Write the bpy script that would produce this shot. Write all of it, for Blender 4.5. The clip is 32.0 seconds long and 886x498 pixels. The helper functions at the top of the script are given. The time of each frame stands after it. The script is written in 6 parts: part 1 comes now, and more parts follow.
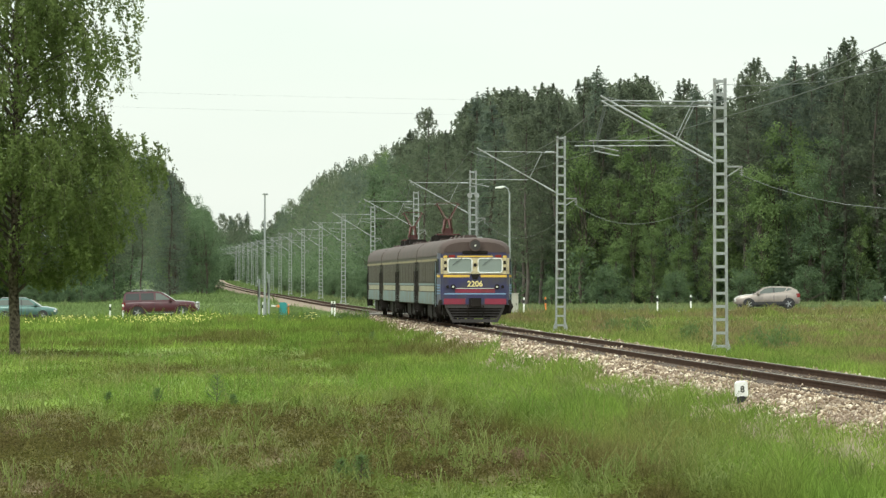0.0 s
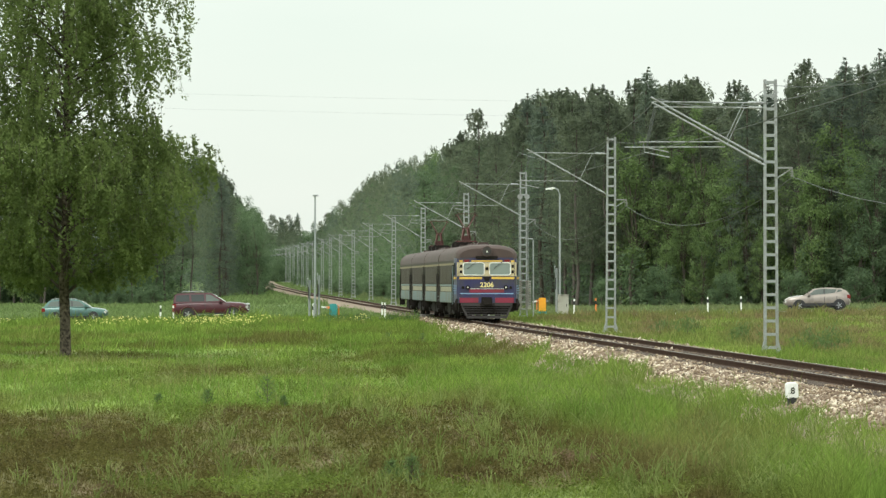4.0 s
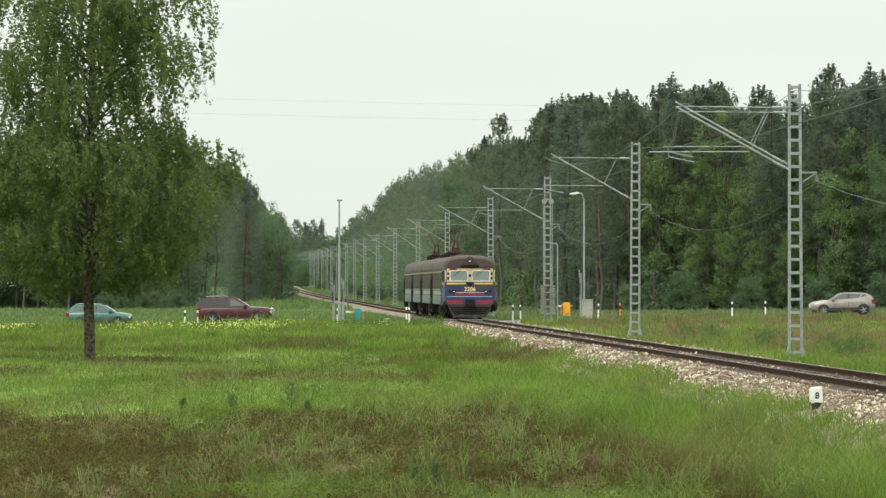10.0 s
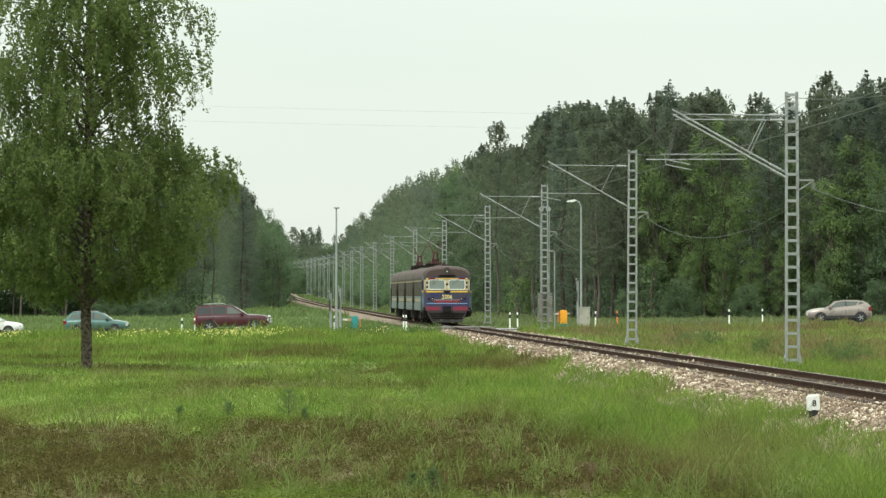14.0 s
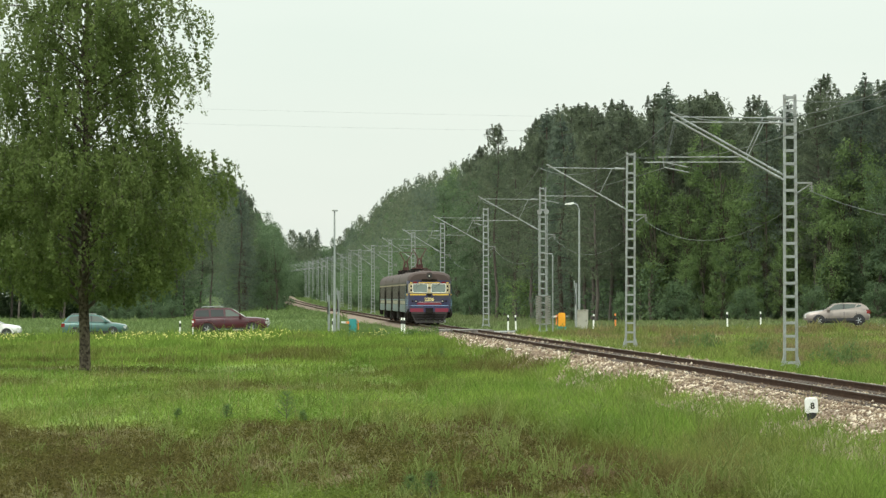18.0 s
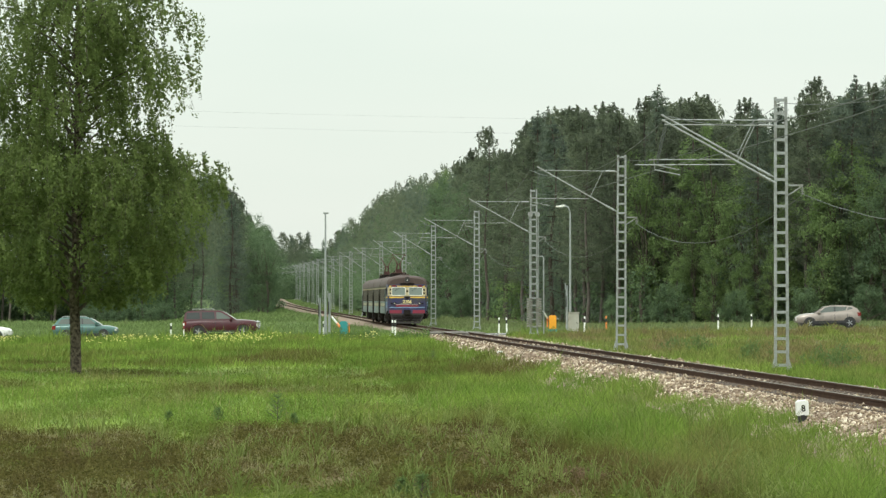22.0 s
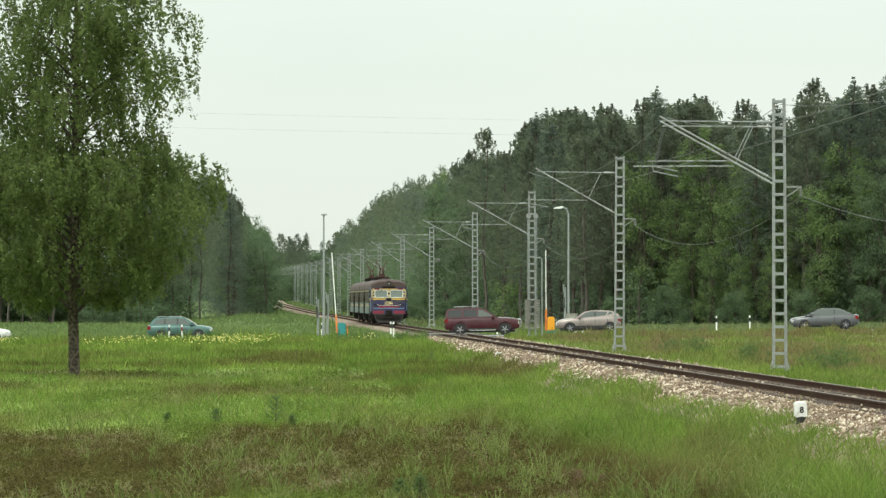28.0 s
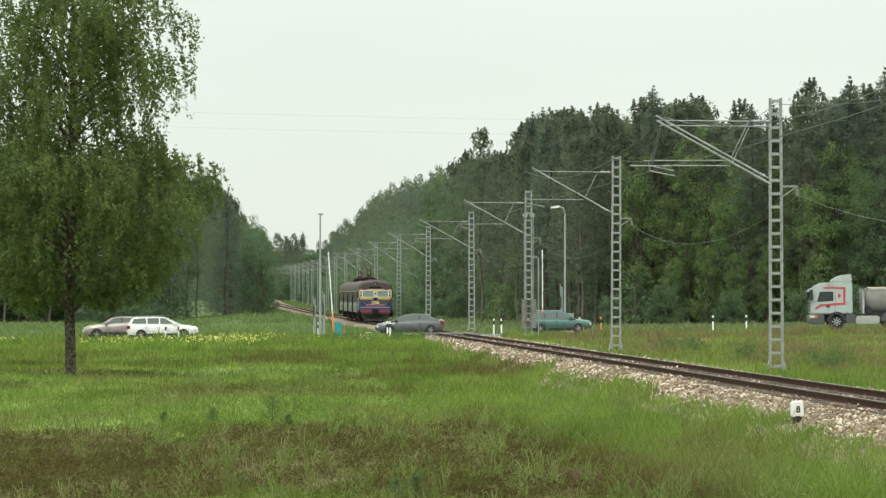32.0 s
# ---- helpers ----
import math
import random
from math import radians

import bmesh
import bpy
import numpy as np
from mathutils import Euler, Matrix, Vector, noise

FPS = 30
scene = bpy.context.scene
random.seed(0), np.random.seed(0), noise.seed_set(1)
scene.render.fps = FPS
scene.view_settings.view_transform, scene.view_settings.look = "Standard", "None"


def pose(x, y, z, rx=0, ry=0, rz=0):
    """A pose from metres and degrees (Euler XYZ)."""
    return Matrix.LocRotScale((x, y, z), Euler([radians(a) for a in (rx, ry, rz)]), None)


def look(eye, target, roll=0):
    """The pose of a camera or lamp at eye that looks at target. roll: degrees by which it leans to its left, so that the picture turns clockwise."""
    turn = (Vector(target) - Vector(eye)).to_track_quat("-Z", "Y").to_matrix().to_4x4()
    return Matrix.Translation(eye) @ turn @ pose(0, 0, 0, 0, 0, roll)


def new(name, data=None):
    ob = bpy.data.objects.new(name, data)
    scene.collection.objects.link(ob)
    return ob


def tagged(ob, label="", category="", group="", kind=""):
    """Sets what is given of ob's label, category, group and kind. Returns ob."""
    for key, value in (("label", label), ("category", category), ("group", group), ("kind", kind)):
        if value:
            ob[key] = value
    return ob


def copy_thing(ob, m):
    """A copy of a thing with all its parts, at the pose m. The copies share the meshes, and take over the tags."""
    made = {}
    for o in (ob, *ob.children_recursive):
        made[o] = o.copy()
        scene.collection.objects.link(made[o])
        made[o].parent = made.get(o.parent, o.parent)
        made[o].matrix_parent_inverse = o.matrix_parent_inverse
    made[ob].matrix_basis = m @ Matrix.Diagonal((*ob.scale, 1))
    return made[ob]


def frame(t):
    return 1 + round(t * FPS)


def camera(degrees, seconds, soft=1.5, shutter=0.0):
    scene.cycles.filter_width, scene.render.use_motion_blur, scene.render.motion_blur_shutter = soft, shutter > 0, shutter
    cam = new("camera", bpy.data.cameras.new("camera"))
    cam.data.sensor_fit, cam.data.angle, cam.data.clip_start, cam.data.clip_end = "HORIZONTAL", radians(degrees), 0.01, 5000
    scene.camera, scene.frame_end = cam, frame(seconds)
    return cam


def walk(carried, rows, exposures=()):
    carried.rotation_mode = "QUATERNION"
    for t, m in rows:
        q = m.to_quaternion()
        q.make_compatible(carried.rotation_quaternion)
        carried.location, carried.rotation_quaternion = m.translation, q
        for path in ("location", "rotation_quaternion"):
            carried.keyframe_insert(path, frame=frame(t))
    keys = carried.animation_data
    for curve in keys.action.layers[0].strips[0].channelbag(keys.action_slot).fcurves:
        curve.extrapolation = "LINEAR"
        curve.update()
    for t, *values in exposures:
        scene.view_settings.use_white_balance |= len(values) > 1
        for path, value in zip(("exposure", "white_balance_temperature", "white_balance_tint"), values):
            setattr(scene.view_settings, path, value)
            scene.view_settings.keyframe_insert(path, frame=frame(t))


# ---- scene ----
E_EYE = 2.3          # the lens above the foot of the masts
cam = camera(10.18, 32.0, 1.4)

# the tripod head turns a little: seconds, turn to the left, tilt up
TURNS = [
        (0, -0.6979, 0.3745), (0.5, -0.6979, 0.3745), (1, -0.5982, 0.3906), (1.5, -0.5896, 0.3869), (2, -0.5883, 0.3856),
        (2.5, -0.5384, 0.3893), (3, -0.3092, 0.3931), (3.5, -0.1682, 0.3931), (5.5, 0.0199, 0.3732), (6, 0.1408, 0.4266),
        (6.5, 0.1433, 0.5028), (7, 0.1694, 0.5040), (7.5, 0.1520, 0.5028), (8, 0.1781, 0.4741), (8.5, 0.1894, 0.4391),
        (9, 0.1694, 0.4228), (9.5, 0.1669, 0.4241), (10, 0.1595, 0.4441), (10.5, 0.1595, 0.4641), (11, 0.1507, 0.4802),
        (11.5, 0.1495, 0.4940), (12, 0.1432, 0.5065), (12.5, 0.1395, 0.5151), (13, 0.1296, 0.5227), (13.5, 0.1208, 0.5327),
        (14, 0.1257, 0.5327), (14.5, 0.1296, 0.5425), (16.5, 0.1096, 0.5589), (17, 0.1096, 0.5627), (17.5, 0.1096, 0.5627),
        (18, 0.1047, 0.5639), (18.5, 0.0833, 0.5750), (19, 0.0236, 0.5824), (19.5, 0.0199, 0.5824), (20, 0.0098, 0.5824),
        (20.5, 0.0098, 0.5862), (21, 0.0098, 0.5925), (21.5, 0.0000, 0.5925), (22, 0.0000, 0.5925), (22.5, 0.0000, 0.5925),
        (23, 0.0000, 0.5925), (23.5, 0.0000, 0.5925), (24, -0.0012, 0.5937), (24.5, -0.0012, 0.5937), (25, -0.0100, 0.6011),
        (25.5, -0.0100, 0.6024), (27.5, -0.0113, 0.6024), (28, -0.0199, 0.6098), (28.5, -0.0287, 0.6098), (29, -0.0212, 0.6037),
        (29.5, -0.0199, 0.6024), (30, -0.0300, 0.6024), (30.5, -0.0300, 0.6024), (31, -0.0300, 0.6037), (31.5, -0.0499, 0.6037),
        (32, -0.0599, 0.6037)]
walk(cam, [(t, pose(0, 0, E_EYE, 90 + p, 0, y)) for t, y, p in TURNS], [(0, 0.14), (1.5, 0.12), (3.5, 0.09), (6, 0.03), (32, 0.0)])

# ---- light ----
world = bpy.data.worlds.new("overcast")
scene.world = world
world.use_nodes = True
wn, wl = world.node_tree.nodes, world.node_tree.links
wn.clear()
w_out = wn.new("ShaderNodeOutputWorld")
w_bg = wn.new("ShaderNodeBackground")
w_sky = wn.new("ShaderNodeTexSky")
w_sky.sky_type, w_sky.sun_disc = "NISHITA", False
w_sky.sun_elevation, w_sky.sun_rotation = radians(46), radians(208)
w_co = wn.new("ShaderNodeTexCoord")
w_sep = wn.new("ShaderNodeSeparateXYZ")
w_mr = wn.new("ShaderNodeMapRange")
w_mr.inputs["From Min"].default_value, w_mr.inputs["From Max"].default_value = 0.0, 1.0
w_mr.inputs["To Min"].default_value, w_mr.inputs["To Max"].default_value = 1.0, 2.9
w_cl = wn.new("ShaderNodeTexNoise")
w_cl.inputs["Scale"].default_value, w_cl.inputs["Detail"].default_value = 5.0, 4.0
w_cm = wn.new("ShaderNodeMapping")
w_cm.inputs["Scale"].default_value = (1, 1, 5)
w_ramp = wn.new("ShaderNodeValToRGB")
w_ramp.color_ramp.elements[0].position, w_ramp.color_ramp.elements[1].position = 0.3, 0.72
w_ramp.color_ramp.elements[0].color, w_ramp.color_ramp.elements[1].color = (0.755, 0.845, 0.765, 1), (0.83, 0.895, 0.815, 1)
w_mul = wn.new("ShaderNodeVectorMath")
w_mul.operation = "SCALE"
w_sc = wn.new("ShaderNodeVectorMath")
w_sc.operation = "SCALE"
w_sc.inputs["Scale"].default_value = 0.012
w_add = wn.new("ShaderNodeVectorMath")
w_add.operation = "ADD"
wl.new(w_co.outputs["Generated"], w_sep.inputs[0])
wl.new(w_sep.outputs["Z"], w_mr.inputs["Value"])
wl.new(w_co.outputs["Generated"], w_cm.inputs["Vector"])
wl.new(w_cm.outputs["Vector"], w_cl.inputs["Vector"])
wl.new(w_cl.outputs["Fac"], w_ramp.inputs["Fac"])
wl.new(w_ramp.outputs["Color"], w_mul.inputs[0])
wl.new(w_mr.outputs["Result"], w_mul.inputs["Scale"])
wl.new(w_sky.outputs["Color"], w_sc.inputs[0])
wl.new(w_mul.outputs["Vector"], w_add.inputs[0])
wl.new(w_sc.outputs["Vector"], w_add.inputs[1])
wl.new(w_add.outputs["Vector"], w_bg.inputs["Color"])
w_bg.inputs["Strength"].default_value = 0.9
wl.new(w_bg.outputs[0], w_out.inputs["Surface"])

sun = new("sun", bpy.data.lights.new("sun", "SUN"))
sun.data.energy, sun.data.angle, sun.data.color = 1.5, radians(30), (1.0, 0.97, 0.92)
sun.matrix_world = look((-45, -85, 100), (0, 0, 0))


# ---- materials ----
def mat(name, color, rough=0.6, metal=0.0, vary=0.15, scale=3.0, bump=0.0, dirt=None, dirt_amount=0.0, dirt_scale=0.6, each=0.0, spec=0.5):
    """A painted or natural surface: grain and stains at two scales, and a change from piece to piece."""
    m = bpy.data.materials.new(name)
    m.use_nodes = True
    n, l = m.node_tree.nodes, m.node_tree.links
    b = n["Principled BSDF"]
    b.inputs["Roughness"].default_value, b.inputs["Metallic"].default_value = rough, metal
    b.inputs["Specular IOR Level"].default_value = spec
    co = n.new("ShaderNodeTexCoord")
    fine = n.new("ShaderNodeTexNoise")
    fine.inputs["Scale"].default_value, fine.inputs["Detail"].default_value = scale * 6, 5
    big = n.new("ShaderNodeTexNoise")
    big.inputs["Scale"].default_value, big.inputs["Detail"].default_value = scale, 3
    for tex in (fine, big):
        l.new(co.outputs["Object"], tex.inputs["Vector"])
    mean = n.new("ShaderNodeMath")
    mean.operation = "ADD"
    l.new(fine.outputs["Fac"], mean.inputs[0]), l.new(big.outputs["Fac"], mean.inputs[1])
    hsv = n.new("ShaderNodeHueSaturation")
    val = n.new("ShaderNodeMapRange")
    val.inputs["From Min"].default_value, val.inputs["From Max"].default_value = 0.6, 1.4
    val.inputs["To Min"].default_value, val.inputs["To Max"].default_value = 1 - vary, 1 + vary
    l.new(mean.outputs[0], val.inputs["Value"])
    value = val.outputs["Result"]
    if each:
        info = n.new("ShaderNodeObjectInfo")
        er = n.new("ShaderNodeMapRange")
        er.inputs["To Min"].default_value, er.inputs["To Max"].default_value = 1 - each, 1 + each
        l.new(info.outputs["Random"], er.inputs["Value"])
        mu = n.new("ShaderNodeMath")
        mu.operation = "MULTIPLY"
        l.new(value, mu.inputs[0]), l.new(er.outputs["Result"], mu.inputs[1])
        value = mu.outputs[0]
    l.new(value, hsv.inputs["Value"])
    hsv.inputs["Color"].default_value = (*color, 1)
    out = hsv.outputs["Color"]
    if dirt:
        st = n.new("ShaderNodeTexNoise")
        st.inputs["Scale"].default_value, st.inputs["Detail"].default_value = dirt_scale, 6
        l.new(co.outputs["Object"], st.inputs["Vector"])
        rp = n.new("ShaderNodeValToRGB")
        rp.color_ramp.elements[0].position, rp.color_ramp.elements[1].position = 0.62 - 0.4 * dirt_amount, 0.78 - 0.2 * dirt_amount
        l.new(st.outputs["Fac"], rp.inputs["Fac"])
        mx = n.new("ShaderNodeMix")
        mx.data_type = "RGBA"
        l.new(rp.outputs["Color"], mx.inputs["Factor"])
        l.new(out, mx.inputs["A"])
        mx.inputs["B"].default_value = (*dirt, 1)
        out = mx.outputs["Result"]
    l.new(out, b.inputs["Base Color"])
    if bump:
        bp = n.new("ShaderNodeBump")
        bp.inputs["Strength"].default_value, bp.inputs["Distance"].default_value = bump, 0.02
        l.new(fine.outputs["Fac"], bp.inputs["Height"])
        l.new(bp.outputs["Normal"], b.inputs["Normal"])
    return m


def leaf_mat(name, dark, light, scale=0.5, thin=0.35, spec=0.1):
    """Foliage that varies from leaf to leaf, from tree to tree and over the crown, and lets light through."""
    m = bpy.data.materials.new(name)
    m.use_nodes = True
    n, l = m.node_tree.nodes, m.node_tree.links
    b = n["Principled BSDF"]
    b.inputs["Roughness"].default_value = 0.55
    b.inputs["Specular IOR Level"].default_value = spec
    geo, info, co = n.new("ShaderNodeNewGeometry"), n.new("ShaderNodeObjectInfo"), n.new("ShaderNodeTexCoord")
    noi = n.new("ShaderNodeTexNoise")
    noi.inputs["Scale"].default_value, noi.inputs["Detail"].default_value = scale, 2
    l.new(co.outputs["Object"], noi.inputs["Vector"])
    s1, s2 = n.new("ShaderNodeMath"), n.new("ShaderNodeMath")
    s1.operation = s2.operation = "MULTIPLY_ADD"
    s1.inputs[1].default_value, s2.inputs[1].default_value = 0.28, 0.26
    l.new(geo.outputs["Random Per Island"], s1.inputs[0])
    l.new(info.outputs["Random"], s2.inputs[0])
    clump = n.new("ShaderNodeMapRange")
    clump.inputs["From Min"].default_value, clump.inputs["From Max"].default_value = 0.34, 0.66
    l.new(noi.outputs["Fac"], clump.inputs["Value"])
    l.new(clump.outputs["Result"], s1.inputs[2])
    s3 = n.new("ShaderNodeMath")
    s3.operation = "SUBTRACT"
    s3.inputs[1].default_value = 0.27
    l.new(s1.outputs[0], s3.inputs[0])
    l.new(s3.outputs[0], s2.inputs[2])
    mx = n.new("ShaderNodeMix")
    mx.data_type = "RGBA"
    l.new(s2.outputs[0], mx.inputs["Factor"])
    mx.inputs["A"].default_value, mx.inputs["B"].default_value = (*dark, 1), (*light, 1)
    l.new(mx.outputs["Result"], b.inputs["Base Color"])
    tr = n.new("ShaderNodeBsdfTranslucent")
    l.new(mx.outputs["Result"], tr.inputs["Color"])
    ms = n.new("ShaderNodeMixShader")
    ms.inputs["Fac"].default_value = thin
    l.new(b.outputs[0], ms.inputs[1]), l.new(tr.outputs[0], ms.inputs[2])
    l.new(ms.outputs[0], n["Material Output"].inputs["Surface"])
    return m


def meadow_mat(name, blades):
    """Grass and heath: green, yellow-green and brown patches stretched across the field, the brown heath nearest the lens."""
    m = bpy.data.materials.new(name)
    m.use_nodes = True
    n, l = m.node_tree.nodes, m.node_tree.links
    b = n["Principled BSDF"]
    b.inputs["Roughness"].default_value = 0.75
    b.inputs["Specular IOR Level"].default_value = 0.04
    geo = n.new("ShaderNodeNewGeometry")

    def field(sx, sy, detail, off):
        mp = n.new("ShaderNodeMapping")
        mp.inputs["Scale"].default_value, mp.inputs["Location"].default_value = (sx, sy, 0), (off, off * 0.7, 0)
        l.new(geo.outputs["Position"], mp.inputs["Vector"])
        t = n.new("ShaderNodeTexNoise")
        t.inputs["Scale"].default_value, t.inputs["Detail"].default_value = 1.0, detail
        l.new(mp.outputs[0], t.inputs["Vector"])
        return t.outputs["Fac"]

    def mix(fac, a, c):
        mx = n.new("ShaderNodeMix")
        mx.data_type = "RGBA"
        if isinstance(fac, float):
            mx.inputs["Factor"].default_value = fac
        else:
            l.new(fac, mx.inputs["Factor"])
        for key, v in (("A", a), ("B", c)):
            if isinstance(v, tuple):
                mx.inputs[key].default_value = (*v, 1)
            else:
                l.new(v, mx.inputs[key])
        return mx.outputs["Result"]

    def ramp(fac, lo, hi):
        r = n.new("ShaderNodeMapRange")
        r.inputs["From Min"].default_value, r.inputs["From Max"].default_value = lo, hi
        l.new(fac, r.inputs["Value"])
        return r.outputs["Result"]

    def calc(op, a, c):
        q = n.new("ShaderNodeMath")
        q.operation = op
        for i, v in enumerate((a, c)):
            if isinstance(v, (int, float)):
                q.inputs[i].default_value = v
            else:
                l.new(v, q.inputs[i])
        return q.outputs[0]

    sep = n.new("ShaderNodeSeparateXYZ")
    l.new(geo.outputs["Position"], sep.inputs[0])
    green = mix(ramp(field(0.35, 0.06, 4, 3), 0.35, 0.65), (0.108, 0.172, 0.033), (0.182, 0.252, 0.054))
    green = mix(ramp(field(0.16, 0.03, 3, 11), 0.56, 0.7), green, (0.150, 0.150, 0.052))
    # greyer seed heads on the far side of the track
    green = mix(calc("MULTIPLY", ramp(calc("ADD", sep.outputs["X"], calc("MULTIPLY", sep.outputs["Y"], 0.0408)), 16.0, 20.0), ramp(field(0.3, 0.05, 4, 71), 0.33, 0.60)), green, (0.168, 0.140, 0.070))
    # heath: nearer than about 118 m and left of the embankment, with ragged edges
    wob = calc("MULTIPLY", calc("SUBTRACT", field(0.22, 0.045, 5, 21), 0.5), 26.0)
    far = calc("ADD", sep.outputs["Y"], wob)
    edge = calc("ADD", calc("MULTIPLY", sep.outputs["X"], 14.0), far)
    heath = calc("MULTIPLY", ramp(far, 123, 117), ramp(edge, 148, 126))
    patches = calc("MULTIPLY", ramp(field(0.10, 0.045, 5, 31), 0.47, 0.55), ramp(sep.outputs["Y"], 300, 240))
    patches = calc("MULTIPLY", patches, calc("MULTIPLY", ramp(edge, 300, 230), ramp(far, 140, 165)))
    brown = mix(ramp(field(0.8, 0.25, 3, 41), 0.35, 0.65), (0.072, 0.050, 0.022), (0.096, 0.084, 0.028))
    brown = mix(ramp(field(0.5, 0.1, 3, 47), 0.6, 0.7), brown, (0.150, 0.100, 0.072))
    col = mix(calc("MULTIPLY", patches, 0.62), green, brown)
    dark = mix(ramp(field(0.9, 0.30, 4, 53), 0.4, 0.6), (0.080, 0.105, 0.024), (0.135, 0.175, 0.038))
    brown = mix(ramp(field(0.28, 0.09, 5, 57), 0.54, 0.64), brown, dark)
    col = mix(calc("MULTIPLY", heath, 0.9), col, brown)
    # reedy grass behind the road, paled and blued by haze put into the colour
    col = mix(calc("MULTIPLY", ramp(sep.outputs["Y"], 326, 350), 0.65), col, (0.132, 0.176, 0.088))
    if blades:
        hsv = n.new("ShaderNodeHueSaturation")
        l.new(col, hsv.inputs["Color"])
        rp = n.new("ShaderNodeMapRange")
        rp.inputs["To Min"].default_value, rp.inputs["To Max"].default_value = 0.7, 1.4
        l.new(geo.outputs["Random Per Island"], rp.inputs["Value"])
        l.new(rp.outputs["Result"], hsv.inputs["Value"])
        col = hsv.outputs["Color"]
        tr = n.new("ShaderNodeBsdfTranslucent")
        l.new(col, tr.inputs["Color"])
        ms = n.new("ShaderNodeMixShader")
        ms.inputs["Fac"].default_value = 0.35
        l.new(b.outputs[0], ms.inputs[1]), l.new(tr.outputs[0], ms.inputs[2])
        l.new(ms.outputs[0], n["Material Output"].inputs["Surface"])
    l.new(col, b.inputs["Base Color"])
    return m


def stone_mat(name):
    """Crushed limestone: each stone its own shade, with brown soiled stretches."""
    m = bpy.data.materials.new(name)
    m.use_nodes = True
    n, l = m.node_tree.nodes, m.node_tree.links
    b = n["Principled BSDF"]
    b.inputs["Roughness"].default_value = 0.9
    geo = n.new("ShaderNodeNewGeometry")
    rp = n.new("ShaderNodeValToRGB")
    e = rp.color_ramp.elements
    e[0].position, e[0].color = 0.0, (0.08, 0.052, 0.035, 1)
    e[1].position, e[1].color = 1.0, (0.70, 0.63, 0.51, 1)
    for at, c in ((0.3, (0.20, 0.135, 0.085, 1)), (0.62, (0.36, 0.28, 0.19, 1)), (0.78, (0.60, 0.50, 0.38, 1))):
        q = e.new(at)
        q.color = c
    l.new(geo.outputs["Random Per Island"], rp.inputs["Fac"])
    noi, mr, mx = n.new("ShaderNodeTexNoise"), n.new("ShaderNodeMapRange"), n.new("ShaderNodeMix")
    noi.inputs["Scale"].default_value, noi.inputs["Detail"].default_value = 0.45, 5
    l.new(geo.outputs["Position"], noi.inputs["Vector"])
    l.new(noi.outputs["Fac"], mr.inputs["Value"])
    mr.inputs["From Min"].default_value, mr.inputs["From Max"].default_value, mr.inputs["To Max"].default_value = 0.46, 0.58, 0.75
    mx.data_type = "RGBA"
    l.new(mr.outputs["Result"], mx.inputs["Factor"])
    l.new(rp.outputs["Color"], mx.inputs["A"])
    mx.inputs["B"].default_value = (0.17, 0.115, 0.08, 1)
    l.new(mx.outputs["Result"], b.inputs["Base Color"])
    return m


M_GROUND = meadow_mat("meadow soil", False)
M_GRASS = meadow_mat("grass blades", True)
M_BALLAST = mat("limestone ballast", (0.20, 0.145, 0.10), 0.9, 0, 0.45, 1.2, 0.8, (0.20, 0.15, 0.11), 0.55, 0.5)
M_STONE = stone_mat("ballast stone")
M_RAIL = mat("rusty rail", (0.060, 0.036, 0.025), 0.9, 0.0, 0.35, 2.0, spec=0.05)
M_RAILTOP = mat("worn rail head", (0.13, 0.11, 0.095), 0.55, 0.4, 0.2, 2.0)
M_SLEEPER = mat("old sleeper", (0.095, 0.072, 0.058), 0.9, 0, 0.35, 4.0, 0.4, each=0.3)
M_ASPHALT = mat("asphalt", (0.075, 0.075, 0.073), 0.9, 0, 0.25, 0.8, 0.3)
M_CONCRETE = mat("concrete", (0.42, 0.40, 0.37), 0.85, 0, 0.25, 2.0, 0.3, (0.26, 0.24, 0.21), 0.4, 1.5)
M_GALV = mat("galvanised steel", (0.31, 0.33, 0.33), 0.55, 0.4, 0.22, 2.5, dirt=(0.24, 0.24, 0.23), dirt_amount=0.4, dirt_scale=2.0)
M_WIRE = mat("weathered wire", (0.11, 0.12, 0.12), 0.6, 0.4, 0.2, 2.0)
M_BARK = mat("grey bark", (0.085, 0.07, 0.055), 0.95, 0, 0.45, 1.5, 0.9, (0.05, 0.04, 0.03), 0.5, 3.0)
M_PINEBARK = mat("pine bark", (0.100, 0.086, 0.076), 0.95, 0, 0.4, 1.5, 0.6, (0.08, 0.06, 0.05), 0.5, 0.6)
M_BIRCHBARK = mat("rough old birch bark", (0.15, 0.125, 0.095), 0.95, 0, 0.4, 2.5, 1.0, (0.025, 0.02, 0.016), 0.62, 7.0, spec=0.1)
M_NEEDLE = leaf_mat("pine needles", (0.100, 0.122, 0.086), (0.188, 0.220, 0.144), 0.75, 0.55)
M_SPRUCE = leaf_mat("spruce needles", (0.089, 0.116, 0.095), (0.171, 0.212, 0.154), 0.75, 0.55)
M_LEAF = leaf_mat("broad leaves", (0.114, 0.170, 0.066), (0.230, 0.317, 0.127), 0.7, 0.55)
M_ALDER = leaf_mat("alder leaves", (0.080, 0.122, 0.070), (0.170, 0.240, 0.127), 0.7, 0.55)
M_BIRCH = leaf_mat("birch leaves", (0.078, 0.114, 0.035), (0.184, 0.240, 0.079), 1.1, 0.5)


